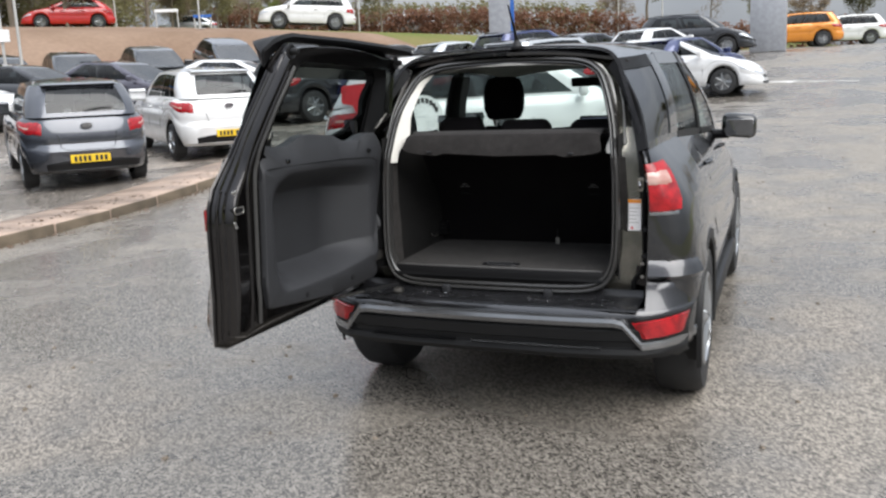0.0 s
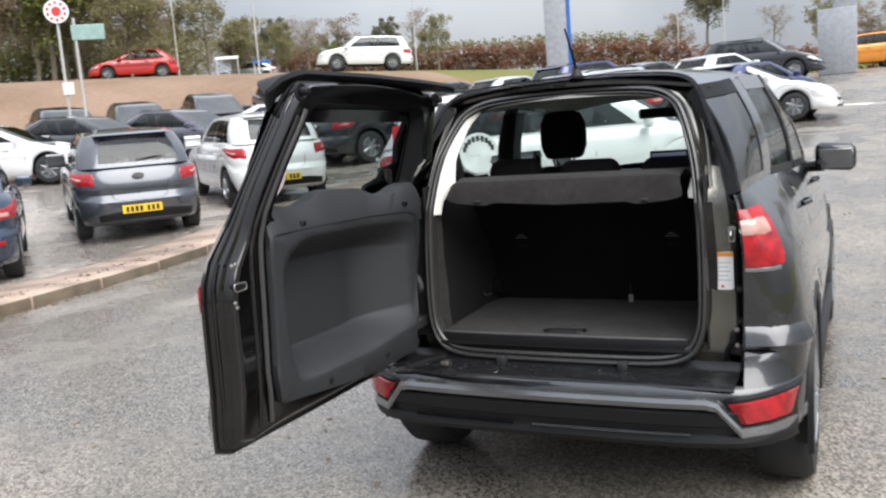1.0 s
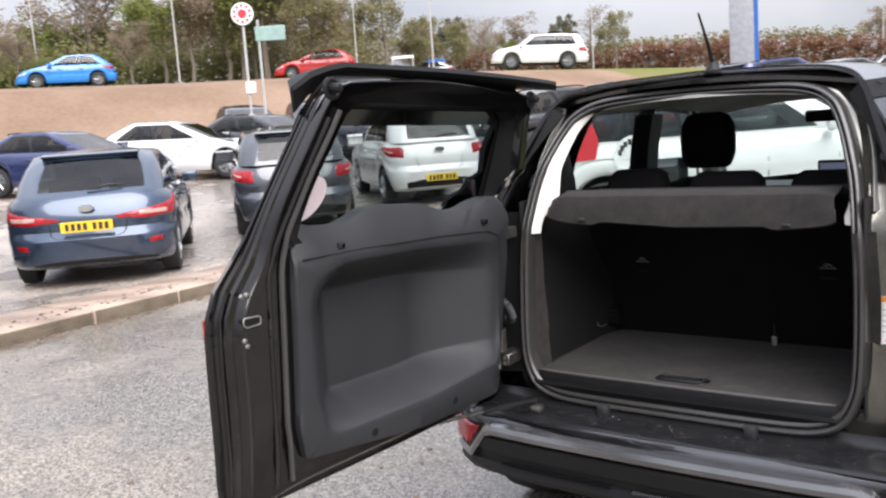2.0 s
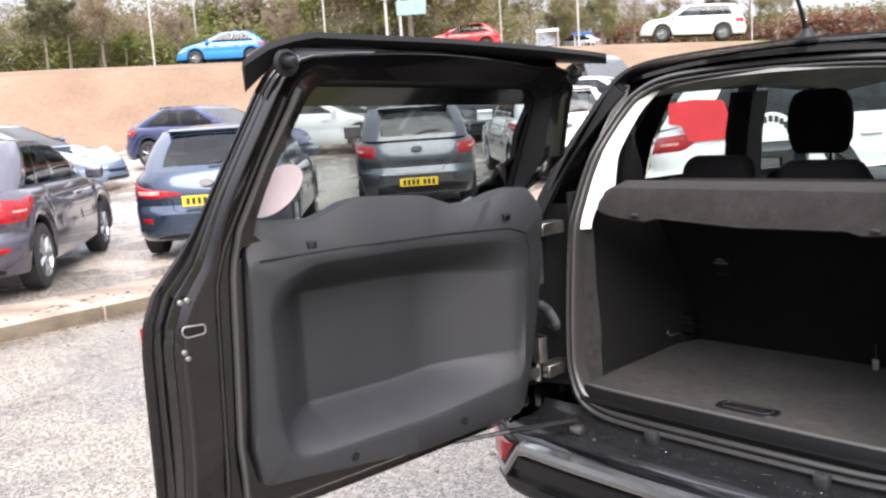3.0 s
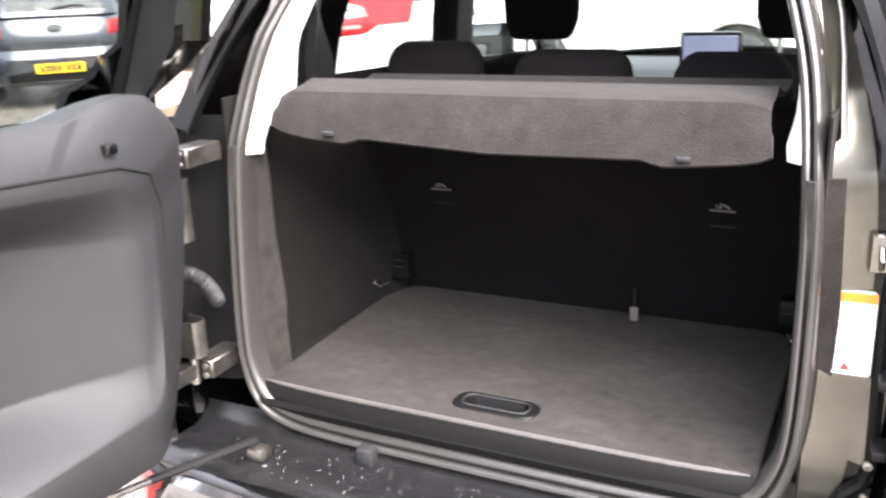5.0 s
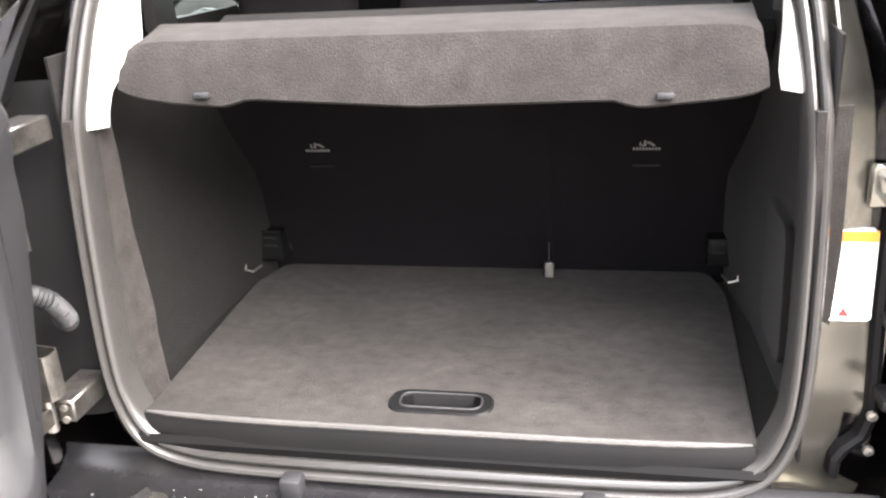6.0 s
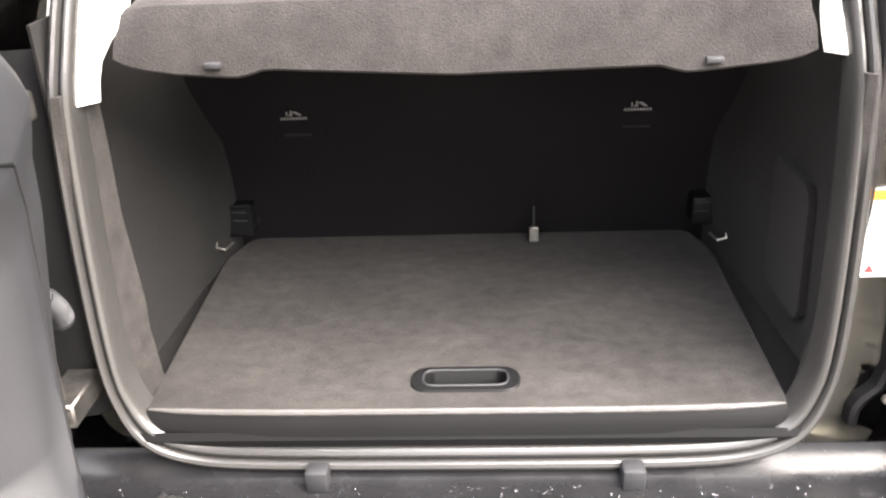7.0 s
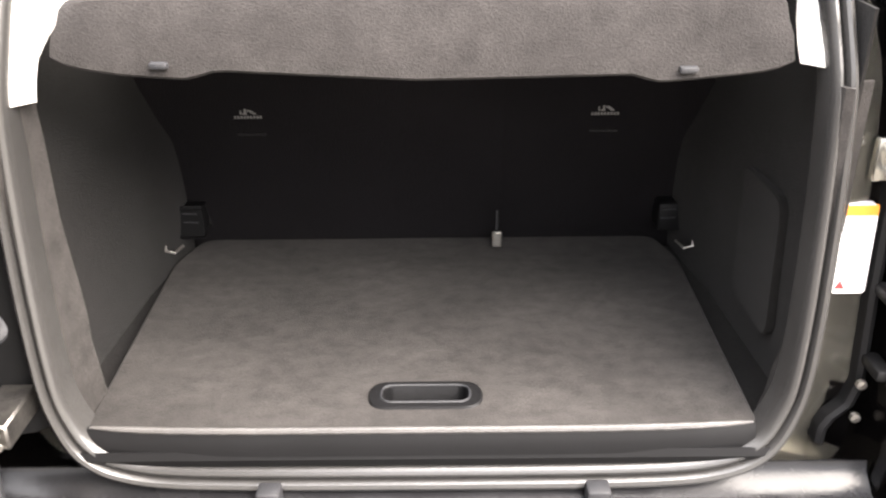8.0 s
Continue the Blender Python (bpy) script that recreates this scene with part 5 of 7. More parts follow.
        tip = max(0.0, min(1.0, (abs(u) - 0.80) / 0.20)) ** 2
        def lip(px, pz, py, tip=tip):
            return GATE @ Vector((px, py + (0.215 - py) * 0.9 * tip, pz))
        rows.append([lip(x, zt - 0.024, 0.222), lip(x, zt - 0.012, 0.234), lip(x, zt, 0.226), lip(x, zt - 0.002, 0.20), lip(x, zt - 0.006, 0.17 - 0.05 * e), lip(x, zt - 0.014, 0.135 - 0.10 * e), lip(x, zt - 0.022, 0.14 - 0.10 * e), lip(x, zt - lerp(x, [0.0, 0.8, 0.93, 1.005], [0.026, 0.028, 0.05, 0.06]), 0.165 - 0.03 * e), lip(x, zt - lerp(x, [0.0, 0.8, 0.93, 1.005], [0.027, 0.030, 0.05, 0.06]), 0.205)])
    bm = grid(rows, close=True)
    bm.verts.ensure_lookup_table()
    bm.faces.new(bm.verts[:9])
    bm.faces.new(bm.verts[-9:])
    part("spoiler", bm, NOSING, gate, "dark roof spoiler")
    for x, z in ((0.955, 1.552), (0.04, 1.52)):
        bm = lathe([(0, 0.026), (0.005, 0.026), (0.007, 0.020), (0.004, 0.017), (0.004, 0.012), (0.026, 0.011), (0.030, 0.008), (0.031, 0.002)], (0, 0, 0), "y", 16)
        bmesh.ops.transform(bm, matrix=GATE @ pose(x, y_in(z, x) - 0.004, z), verts=bm.verts[:])
        part("rubber_buffer", bm, BLACK_TRIM, gate)
    # inner trim panel: raised top ledge, dished pocket
    top = [(0.150, 1.185), (0.203, 1.240), (0.25, 1.243), (0.303, 1.238), (0.38, 1.222), (0.455, 1.222), (0.50, 1.238), (0.548, 1.255), (0.712, 1.269), (0.763, 1.265), (0.805, 1.248), (0.851, 1.236), (0.93, 1.242), (1.006, 1.258)]
    lo = [(0.185, 0.70), (0.140, 0.79), (0.124, 0.92), (0.120, 1.04), (0.132, 1.12), *top, (1.022, 1.18), (1.030, 1.0), (1.044, 0.78), (1.03, 0.70), (0.60, 0.648), (0.275, 0.650)]
    lo = rounded(lo, 0.011, 3)
    pocket = rounded([(0.262, 0.748), (0.60, 0.728), (0.962, 0.735), (0.992, 0.88), (0.988, 1.06), (0.962, 1.125), (0.87, 1.149), (0.60, 1.142), (0.285, 1.118), (0.222, 1.065), (0.232, 0.90)], [0.05, 0.2, 0.05, 0.1, 0.06, 0.05, 0.08, 0.2, 0.07, 0.06, 0.2], 6)
    pc = np.array((0.62, 0.94))

    def fan(poly, n=320):
        q = smooth_loop(np.array(poly), 6000)
        ang = np.arctan2((q[:, 1] - pc[1]) * 2, q[:, 0] - pc[0])
        return np.array([q[np.argmin(np.abs(np.angle(np.exp(1j * (ang - a)))))] for a in np.linspace(-math.pi, math.pi, n, endpoint=False)])

    A, P = fan(lo), fan(pocket)

    def tp(p, d):
        x, z = p
        shelf = 0.035 * max(0.0, min(1.0, (z - 1.165) / 0.07))
        turn = max(0.0, min(1.0, (0.29 - x) / 0.165))
        back = lerp(z, [0.65, 0.70, 0.90, 1.10, 1.22], [0.095, 0.090, 0.074, 0.048, 0.012]) * turn * turn * (3 - 2 * turn)
        return g3(x, z, y_in(z) + 0.022 - shelf - back + d)

    def depth(p, k):
        """The pocket: deep towards the free edge, sloping up towards the hinge and the foot."""
        x, z = p
        low = lerp(x, [0.26, 0.60, 0.96], [0.748, 0.729, 0.735])
        top_z = lerp(x, [0.28, 0.6, 0.87, 0.97], [1.118, 1.143, 1.149, 1.12])
        f = min(1.0, max(0.0, (x - 0.222) / 0.30))
        f = 0.35 * f * (2 - f) + 0.65 * f * f * (3 - 2 * f)
        for w in ((0.990 - x) / 0.150, (top_z - z) / 0.085, (z - low) / 0.075):
            w = min(1.0, max(0.0, w))
            f *= w * w * (3 - 2 * w) * 0.5 + w * 0.5
        return -0.128 * k * f
    rings = [[tp(p, -0.05) for p in A], [tp(p, -0.006) for p in A], [tp(p, 0.0) for p in A + (P - A) * 0.08], [tp(p, 0.002) for p in A + (P - A) * 0.8], [tp(p, 0.0) for p in P]]
    for f, k in ((0.012, 0.5), (0.03, 0.9), *((f, 1.0) for f in np.linspace(0.05, 0.97, 72))):
        q = P + (pc - P) * f
        rings.append([tp(p, depth(p, k)) for p in q])
    bm = grid(rings, close=True)
    bm.verts.ensure_lookup_table()
    bm.faces.new(bm.verts[-320:])
    trim = part("inner_trim", bm, GREY_TRIM, gate, "moulded dark grey trim with a dished pocket")
    # dark plate for the gate's edge, set to close the camera's view past hinges
    rows = [[g3(x, z, y) for x, y in ((-0.012, -0.052), (-0.004, -0.044), (0.06, -0.042), (0.12, -0.03), (0.17, 0.03), (0.19, 0.075))] for z in np.linspace(0.64, 1.29, 11)]
    part("hinge_edge", shell(rows, -0.003), SHADED_FRAME_PAINT, gate, "dark painted metal edge beside the hinges")
    # seam line and fixings
    seam = [(1.0, 1.172), (0.80, 1.170), (0.5, 1.160), (0.30, 1.147), (0.235, 1.125), (0.205, 1.07), (0.198, 0.98), (0.214, 0.80)]
    fine = [np.array(p) + (np.array(q) - np.array(p)) * k / 10 for p, q in zip(seam, seam[1:]) for k in range(10)] + [np.array(seam[-1])]
    part("trim_seam", tube([tp(p, 0.0022) for p in fine], 0.0019, 6), BLACK_TRIM, trim)
    for x, z in ((0.875, 1.188), (0.308, 1.176)):
        bm = box(-0.011, 0.011, -0.006, 0.009, -0.008, 0.008, 0.003, 2, Matrix.Translation(tp((x, z), 0.0)) @ GATE.to_3x3().to_4x4())
        part("trim_clip", bm, BLACK_GLOSS, trim)
    for x, z in ((0.806, 0.700), (0.48, 0.690)):
        part("trim_plug", lathe([(0, 0.011), (0.004, 0.010), (0.004, 0.003)], (0, 0, 0), "y", 12), BLACK_TRIM, trim).matrix_world = Matrix.Translation(tp((x, z), -0.001)) @ GATE.to_3x3().to_4x4()
    # shut face: latch mouth, screws, lamp on the outer edge, wiper, handle, plate
    slot = rounded([(1.120, 1.066), (1.164, 1.068), (1.168, 1.056), (1.160, 1.046), (1.120, 1.048)], 0.006, 4)
    latch = part("latch_mouth", prism(slot, g3, 0.14, 0.1725), NOSING, gate)
    part("latch_lip", tube([g3(*q, 0.1725) for q in [*slot, slot[0]]], 0.0018, 6), ZINC, latch)
    for x, z in ((1.150, 1.118), (1.164, 1.116), (1.160, 1.005), (1.166, 1.018)):
        part("latch_screw", lathe([(0, 0.006), (0.004, 0.005), (0.005, 0.001)], (0, 0, 0), "y", 8), ZINC, latch).matrix_world = GATE @ pose(x, 0.169, z)
    rows = [[g3(x, z, y) for z in np.linspace(1.0, 1.065, 6)] for x, y in ((1.17, 0.068), (1.195, 0.08), (1.208, 0.088), (1.2145, 0.095), (1.2175, 0.102))]
    part("tail_lamp", shell(rows, 0.004), RED_LENS, gate, "red lamp on the tailgate's edge")
    rows = [[g3(x, z, y_out(z) - 0.016) for z in (0.86, 0.9, 0.95, 0.985)] for x in np.linspace(0.35, 0.95, 6)]
    part("plate_recess", shell(rows, 0.004), BLACK_TRIM, gate)
    part("number_plate", box(0.38, 0.90, -0.088, -0.080, 0.80, 0.91, 0.002, 1, GATE), PLATE_YELLOW, gate)


def rain_beads(name, label, spots, size, seed):
    """Beads of rain: small flattened domes scattered on a surface given as a function of (u, v)."""
    rnd = random.Random(seed)
    vs, fs = [], []
    for k in range(320):
        p, nrm = spots(rnd.random(), rnd.random())
        nrm = Vector(nrm).normalized()
        u = nrm.orthogonal().normalized()
        w = nrm.cross(u)
        r = size * rnd.uniform(0.3, 1.0) ** 1.5
        i = len(vs)
        for h, q in ((0.0, 1.0), (0.45, 0.8)):
            for j in range(6):
                a = j * math.pi / 3
                vs.append(Vector(p) + (u * math.cos(a) + w * math.sin(a)) * r * q + nrm * r * h)
        vs.append(Vector(p) + nrm * r * 0.62)
        for j in range(6):
            fs.append((i + j, i + (j + 1) % 6, i + 6 + (j + 1) % 6, i + 6 + j))
            fs.append((i + 6 + j, i + 6 + (j + 1) % 6, i + 12))
    me = bpy.data.meshes.new(name)
    me.from_pydata(vs, [], fs)
    me.materials.append(WATER)
    me.polygons.foreach_set("use_smooth", [True] * len(me.polygons))
    return tagged(new(name, me), label, "rain", kind="stuff")


build_open_car()
rain_beads("rain_on_step", "beads of rain on the black load step", lambda a, b: ((-0.6 + 1.2 * a, -0.08 + 0.11 * b, 0.5145), (0, 0, 1)), 0.0046, 1)
rain_beads("rain_on_frame", "beads of rain on the grey door frame", lambda a, b: ((-0.63 + 0.11 * a, y_gate(0.6 + 0.45 * b) + 0.08, 0.6 + 0.45 * b), (0, -1, 0)), 0.0022, 2)
rain_beads("rain_on_glass", "beads of rain on the tailgate glass", lambda a, b: (g3(0.24 + 0.62 * a, 1.25 + 0.20 * b, lerp(1.25 + 0.2 * b, [1.2, 1.5], [0.085, 0.135]) - 0.0005), GATE.to_3x3() @ Vector((0, -1, 0))), 0.0028, 3)


# ---- parked cars ----
PAINTS = {
    "white": paint("white_car_paint", (0.66, 0.66, 0.66)), "red": paint("red_car_paint", (0.44, 0.018, 0.018)), "blue": paint("bright_blue_car_paint", (0.02, 0.20, 0.62)),
    "slate": paint("slate_grey_car_paint", (0.07, 0.075, 0.088), 0.6), "steel": paint("steel_blue_car_paint", (0.035, 0.055, 0.092), 0.6), "black": paint("black_car_paint", (0.02, 0.021, 0.025), 0.3),
    "silver": paint("silver_car_paint", (0.46, 0.48, 0.49), 0.6), "orange": paint("orange_car_paint", (0.66, 0.24, 0.02), 0.2), "navy": paint("navy_car_paint", (0.025, 0.035, 0.11), 0.4),
    "sky": paint("pale_blue_car_paint", (0.20, 0.27, 0.36), 0.5), "purple": paint("plum_grey_car_paint", (0.085, 0.08, 0.105), 0.6),
}
# length, width, height, bonnet height, belt height, wheel radius, wheel places from the tail, cabin: tail base, tail top, screen top, screen base
HATCH = dict(L=3.94, W=1.70, H=1.52, hood=0.95, belt=0.99, r=0.30, wheels=(0.62, 3.10), cabin=(0.10, 0.42, 2.15, 2.95), sill=0.24, deck=1.02)
FIVE = dict(L=4.06, W=1.75, H=1.48, hood=0.90, belt=0.95, r=0.315, wheels=(0.70, 3.20), cabin=(0.16, 0.72, 2.10, 3.05), sill=0.22, deck=0.97)
SALOON = dict(L=4.40, W=1.80, H=1.45, hood=0.88, belt=0.93, r=0.32, wheels=(0.84, 3.50), cabin=(0.26, 1.05, 2.25, 3.25), sill=0.20, deck=0.98)
SUV = dict(L=4.55, W=1.88, H=1.68, hood=1.05, belt=1.08, r=0.36, wheels=(0.88, 3.60), cabin=(0.14, 0.50, 2.70, 3.45), sill=0.28, deck=1.08)
BIG_SUV = dict(L=5.0, W=1.98, H=1.84, hood=1.14, belt=1.18, r=0.40, wheels=(1.02, 3.95), cabin=(0.18, 0.50, 3.05, 3.85), sill=0.32, deck=1.18)


def plan_loop(L, W, y0, y1, rc, n=14, bow=0.06):
    """A rounded rectangle in plan, anticlockwise from the tail's right corner, with bowed ends."""
    pts = []
    segs = {}
    def arc(cx, cy, a0, a1, k=6):
        for t in np.linspace(a0, a1, k):
            pts.append((cx + rc * math.cos(t), cy + rc * math.sin(t)))
    h = W / 2
    arc(h - rc, y0 + rc, -math.pi / 2, 0)
    segs["right"] = len(pts)
    for t in np.linspace(0, 1, n * 4 + 2)[1:-1]:
        pts.append((h, y0 + rc + (y1 - y0 - 2 * rc) * t))
    arc(h - rc, y1 - rc, 0, math.pi / 2)
    for t in np.linspace(0, 1, 10)[1:-1]:
        pts.append(((h - rc) * (1 - 2 * t), y1))
    arc(-h + rc, y1 - rc, math.pi / 2, math.pi)
    for t in np.linspace(0, 1, n * 4 + 2)[1:-1]:
        pts.append((-h, y1 - rc - (y1 - y0 - 2 * rc) * t))
    arc(-h + rc, y0 + rc, math.pi, 1.5 * math.pi)
    for t in np.linspace(0, 1, 10)[1:-1]:
        pts.append(((-h + rc) * (1 - 2 * t), y0))
    out = []
    for x, y in pts:
        u = 1 - (x / h) ** 2
        out.append((x, y + (-bow * u if y < y0 + rc * 0.5 else bow * u if y > y1 - rc * 0.5 else 0.0)))
    return out


def cap(bm, ring, crown, dip=(0.0, 0.0)):
    """Close a ring with strips from side to side, a little crowned, and let down between two places of the length."""
    n = len(ring)
    order = sorted(range(n), key=lambda i: ring[i].co.y)
    c = sum((v.co for v in ring), Vector()) / n
    inner = [bm.verts.new((c.x + (v.co.x - c.x) * 0.55, c.y + (v.co.y - c.y) * 0.75, v.co.z + (crown * 0.75))) for v in ring]
    core = [bm.verts.new((c.x + (v.co.x - c.x) * 0.12, c.y + (v.co.y - c.y) * 0.5, v.co.z + crown)) for v in ring]
    for v in inner + core:
        if dip[0] < v.co.y < dip[1]:
            v.co.z -= 0.30
    for a, b in ((ring, inner), (inner, core)):
        for i in range(n):
            bm.faces.new((a[i], a[(i + 1) % n], b[(i + 1) % n], b[i]))
    bm.faces.new(core)


def parked_car(spec, colour, label, at, heading, group="parked cars", plate=True, lamps="hatch", decal=False):
    """A parked car: its tail at y = 0 of its own frame, nose to +y. at: the tail's middle on the ground; heading: degrees from +x."""
    L, W, H, r = spec["L"], spec["W"], spec["H"], spec["r"]
    belt, hood, deck, sill = spec["belt"], spec["hood"], spec["deck"], spec["sill"]
    t0, t1, s1, s0 = spec["cabin"]
    body_mat = PAINTS[colour]
    a = radians(heading)
    x, y = at
    z0 = height(x, y)
    f = Vector((math.cos(a), math.sin(a), 0))
    tip = height(x + f.x * L * 0.8, y + f.y * L * 0.8)
    pitch = math.degrees(math.atan2(tip - z0, L * 0.8))
    m = Matrix.Translation((x, y, z0 + 0.002)) @ Matrix.Rotation(a - math.pi / 2, 4, "Z") @ Matrix.Rotation(radians(pitch), 4, "X")
    car = empty("parked_car", label, "car", group, m)

    def top(yy):
        return lerp(yy, [0, t0 + 0.2, s0 - 0.1, s0 + 0.15, L - 0.35, L - 0.08, L], [deck, belt + 0.02, belt, hood, hood - 0.12, hood - 0.22, hood - 0.28])

    def foot(yy, side):
        z = sill
        if side:
            for w in spec["wheels"]:
                d = abs(yy - w)
                if d < r + 0.06:
                    z = max(z, r + math.sqrt((r + 0.06) ** 2 - d * d))
        return z
    base = plan_loop(L, W, 0.0, L, 0.40, bow=0.09)
    levels = [(0.0, 0.05), (0.06, 0.02), (0.2, 0.0), (0.40, -0.004), (0.45, 0.0), (0.52, 0.006), (0.58, -0.006), (0.72, 0.004), (0.86, 0.02), (0.94, 0.045), (1.0, 0.085)]
    bm = bmesh.new()
    rings = []
    for fr, ins in levels:
        ring = []
        for px, py in base:
            side = abs(px) > W / 2 - 0.1
            zb, zt = foot(py, side), top(min(max(py, 0), L))
            k = 1 - 2 * ins / W
            front = 0.10 * max(0.0, (py - L + 0.5) / 0.5) * fr
            tail = max(0.0, (0.4 - py) / 0.4) * lerp(fr, [0, 0.06, 0.40, 0.52, 0.72, 1.0], [0.05, 0.0, -0.015, 0.045, 0.055, 0.10])
            ring.append(bm.verts.new((px * k, L / 2 + (py - L / 2) * (1 - 2 * ins / L * 0.7) - front + tail, zb + (zt - zb) * fr)))
        rings.append(ring)
    n = len(base)
    skin = [[v.co.copy() for v in ring] for ring in rings]
    steps = [fr for fr, _ in levels]

    def surf(u, fr, out=0.0):
        """A point of the lower body: u along the plan from the tail's right corner, fr from sill to belt, pushed out a little."""
        k = float(np.interp(fr, steps, range(len(steps))))
        a0, i0 = min(int(k), len(steps) - 2), math.floor(u)
        p = skin[a0][i0 % n].lerp(skin[a0][(i0 + 1) % n], u - i0).lerp(skin[a0 + 1][i0 % n].lerp(skin[a0 + 1][(i0 + 1) % n], u - i0), k - a0)
        d = Vector((p.x if abs(p.x) > W / 2 - 0.42 else 0.0, p.y - min(max(p.y, 0.45), L - 0.45), 0.0))
        if 0.45 < p.y < L - 0.45:
            d = Vector((math.copysign(1, p.x), 0, 0))
        return p + d.normalized() * out

    def patch(name, u0, u1, low, high, out, mat, label="", flip=False, nu=10, nf=5):
        """A piece let into the body's skin, with a rolled edge; low and high are functions of u from 0 to 1."""
        rows = []
        for j in range(nf + 1):
            row = []
            for i in range(nu + 1):
                h, v = i / nu, j / nf
                fr = low(h) + (high(h) - low(h)) * v
                p = surf(u0 + (u1 - u0) * h, fr, out if 0 < i < nu and 0 < j < nf else -0.012)
                row.append((-p.x if flip else p.x, p.y, p.z))
            rows.append(row)
        return part(name, grid(rows), mat, car, label)

    def gap(points, flip=False):
        line = [surf(u, fr, -0.001) for u, fr in points]
        part("panel_gap", tube([(-p.x if flip else p.x, p.y, p.z) for p in line], 0.0045, 5), BLACK_TRIM, car)
    for p, q in zip(rings, rings[1:]):
        for i in range(n):
            bm.faces.new((p[i], p[(i + 1) % n], q[(i + 1) % n], q[i]))
    cap(bm, rings[-1], 0.02, (0.0, s0 - 0.05))
    # cabin
    lowp = plan_loop(L, W - 0.20, t0, s0, 0.27, bow=0.05)
    upp = plan_loop(L, W - 0.45, t1, s1, 0.22, bow=0.04)
    roof_z = H - 0.055
    low = [Vector((px, py, top(py) - 0.005)) for px, py in lowp]
    upv = [Vector((px, py, roof_z - 0.05 * max(0.0, (py - s1 + 0.9) / 0.9) - 0.035 * max(0.0, (t1 + 0.9 - py) / 0.9))) for px, py in upp]

    def mid(i, fr):
        p = low[i % n].lerp(upv[i % n], fr)
        d = Vector((p.x, (p.y - (t0 + s0) / 2) * 0.3, 0))
        return p + d.normalized() * 0.035 * math.sin(math.pi * fr)
    nr, nf = 56, 8
    right = range(6, 6 + nr)
    front = range(6 + nr + 6, 6 + nr + 6 + nf)
    left = range(front.stop + 6, front.stop + 6 + nr)
    panes = {"windscreen": (front.start - 4, front.stop + 4), "rear_window": (left.stop + 5, n + 1)}
    b_at = 0.47
    side_cut = [(int(nr * 0.06), int(nr * 0.20)), (int(nr * 0.23), int(nr * b_at)), (int(nr * (b_at + 0.06)), int(nr * 0.93))]
    runs = [("windscreen", *panes["windscreen"], 0.05, 0.95), ("rear_window", *panes["rear_window"], 0.13, 0.91)]
    for c0, c1 in side_cut:
        runs.append(("side_window", right.start + c0, right.start + c1, 0.07, 0.88))
        runs.append(("side_window", left.start + nr - c1, left.start + nr - c0, 0.07, 0.88))
    holes = {}
    for nm, i0, i1, f0, f1 in runs:
        for i in range(i0, i1):
            holes[i % n] = (f0, f1)
    for i in range(n):
        cuts = [0.0, *holes[i], 1.0] if i in holes else [0.0, 0.33, 0.66, 1.0]
        for c0, c1 in zip(cuts, cuts[1:]):
            if i in holes and (c0, c1) == holes[i]:
                continue
            bm.faces.new([bm.verts.new(mid(i, c0)), bm.verts.new(mid(i + 1, c0)), bm.verts.new(mid(i + 1, c1)), bm.verts.new(mid(i, c1))])
    ring = [bm.verts.new(upv[i]) for i in range(n)]
    cap(bm, ring, 0.05)
    bmesh.ops.remove_doubles(bm, verts=bm.verts[:], dist=0.0006)
    body = part("body", bm, body_mat, car)
    for nm, i0, i1, f0, f1 in runs:
        rows = [[mid(i, f0 + (f1 - f0) * k / 4) * 1.0 for i in range(i0, i1 + 1)] for k in range(5)]
        part(nm, grid(rows), {"windscreen": SHINY_GLASS, "rear_window": REAR_GLASS, "side_window": DARK_GLASS}[nm], car)
    # dark posts between the side windows
    for side in (right, left):
        for c0, c1 in ((side_cut[0][1], side_cut[1][0]), (side_cut[1][1], side_cut[2][0])):
            i0, i1 = (side.start + c0, side.start + c1) if side is right else (side.start + nr - c1, side.start + nr - c0)
            rows = []
            for k in range(5):
                row = []
                for i in range(i0, i1 + 1):
                    p = mid(i, 0.07 + 0.81 * k / 4)
                    row.append(p + Vector((math.copysign(0.004, p.x), 0, 0)))
                rows.append(row)
            part("window_post", grid(rows), BLACK_GLOSS, car)
    # cabin inside, valance, lamps, plate
    part("cabin", box(-W / 2 + 0.16, W / 2 - 0.16, 0.3, s0 + 0.1, sill + 0.05, belt - 0.12, 0.05, 2), CABIN, car)
    for sx in (-0.36, 0.36):
        for sy in (1.25, 2.15):
            bm = box(sx - 0.23, sx + 0.23, sy - 0.12, sy + 0.06, belt - 0.3, belt + 0.16, 0.06, 2)
            box(sx - 0.12, sx + 0.12, sy - 0.12, sy - 0.02, belt + 0.17, belt + 0.33, 0.04, 2, bm=bm)
            part("seat", bm, CABIN, car)
    dark_top = {"hatch": 0.27, "bar": 0.13, "tall": 0.16}[lamps]
    patch("rear_valance", n - 10.6, n + 2.6, lambda h: 0.03, lambda h: dark_top - 0.10 * (2 * h - 1) ** 4, 0.006, BLACK_TRIM, nu=18)
    patch("grille", 67.2, 75.8, lambda h: 0.40, lambda h: 0.62, 0.006, BLACK_TRIM)
    patch("lower_intake", 65.5, 77.5, lambda h: 0.04 + 0.06 * (2 * h - 1) ** 4, lambda h: 0.24 - 0.05 * (2 * h - 1) ** 4, 0.006, BLACK_TRIM)
    gap([(n - 8.6, 1.0), (n - 8.4, 0.70), (n - 8.0, 0.46), (n - 7.4, 0.42), (n - 4.5, 0.41), (n - 1.6, 0.42), (n - 1.0, 0.46), (n - 0.6, 0.70), (n - 0.4, 1.0)])
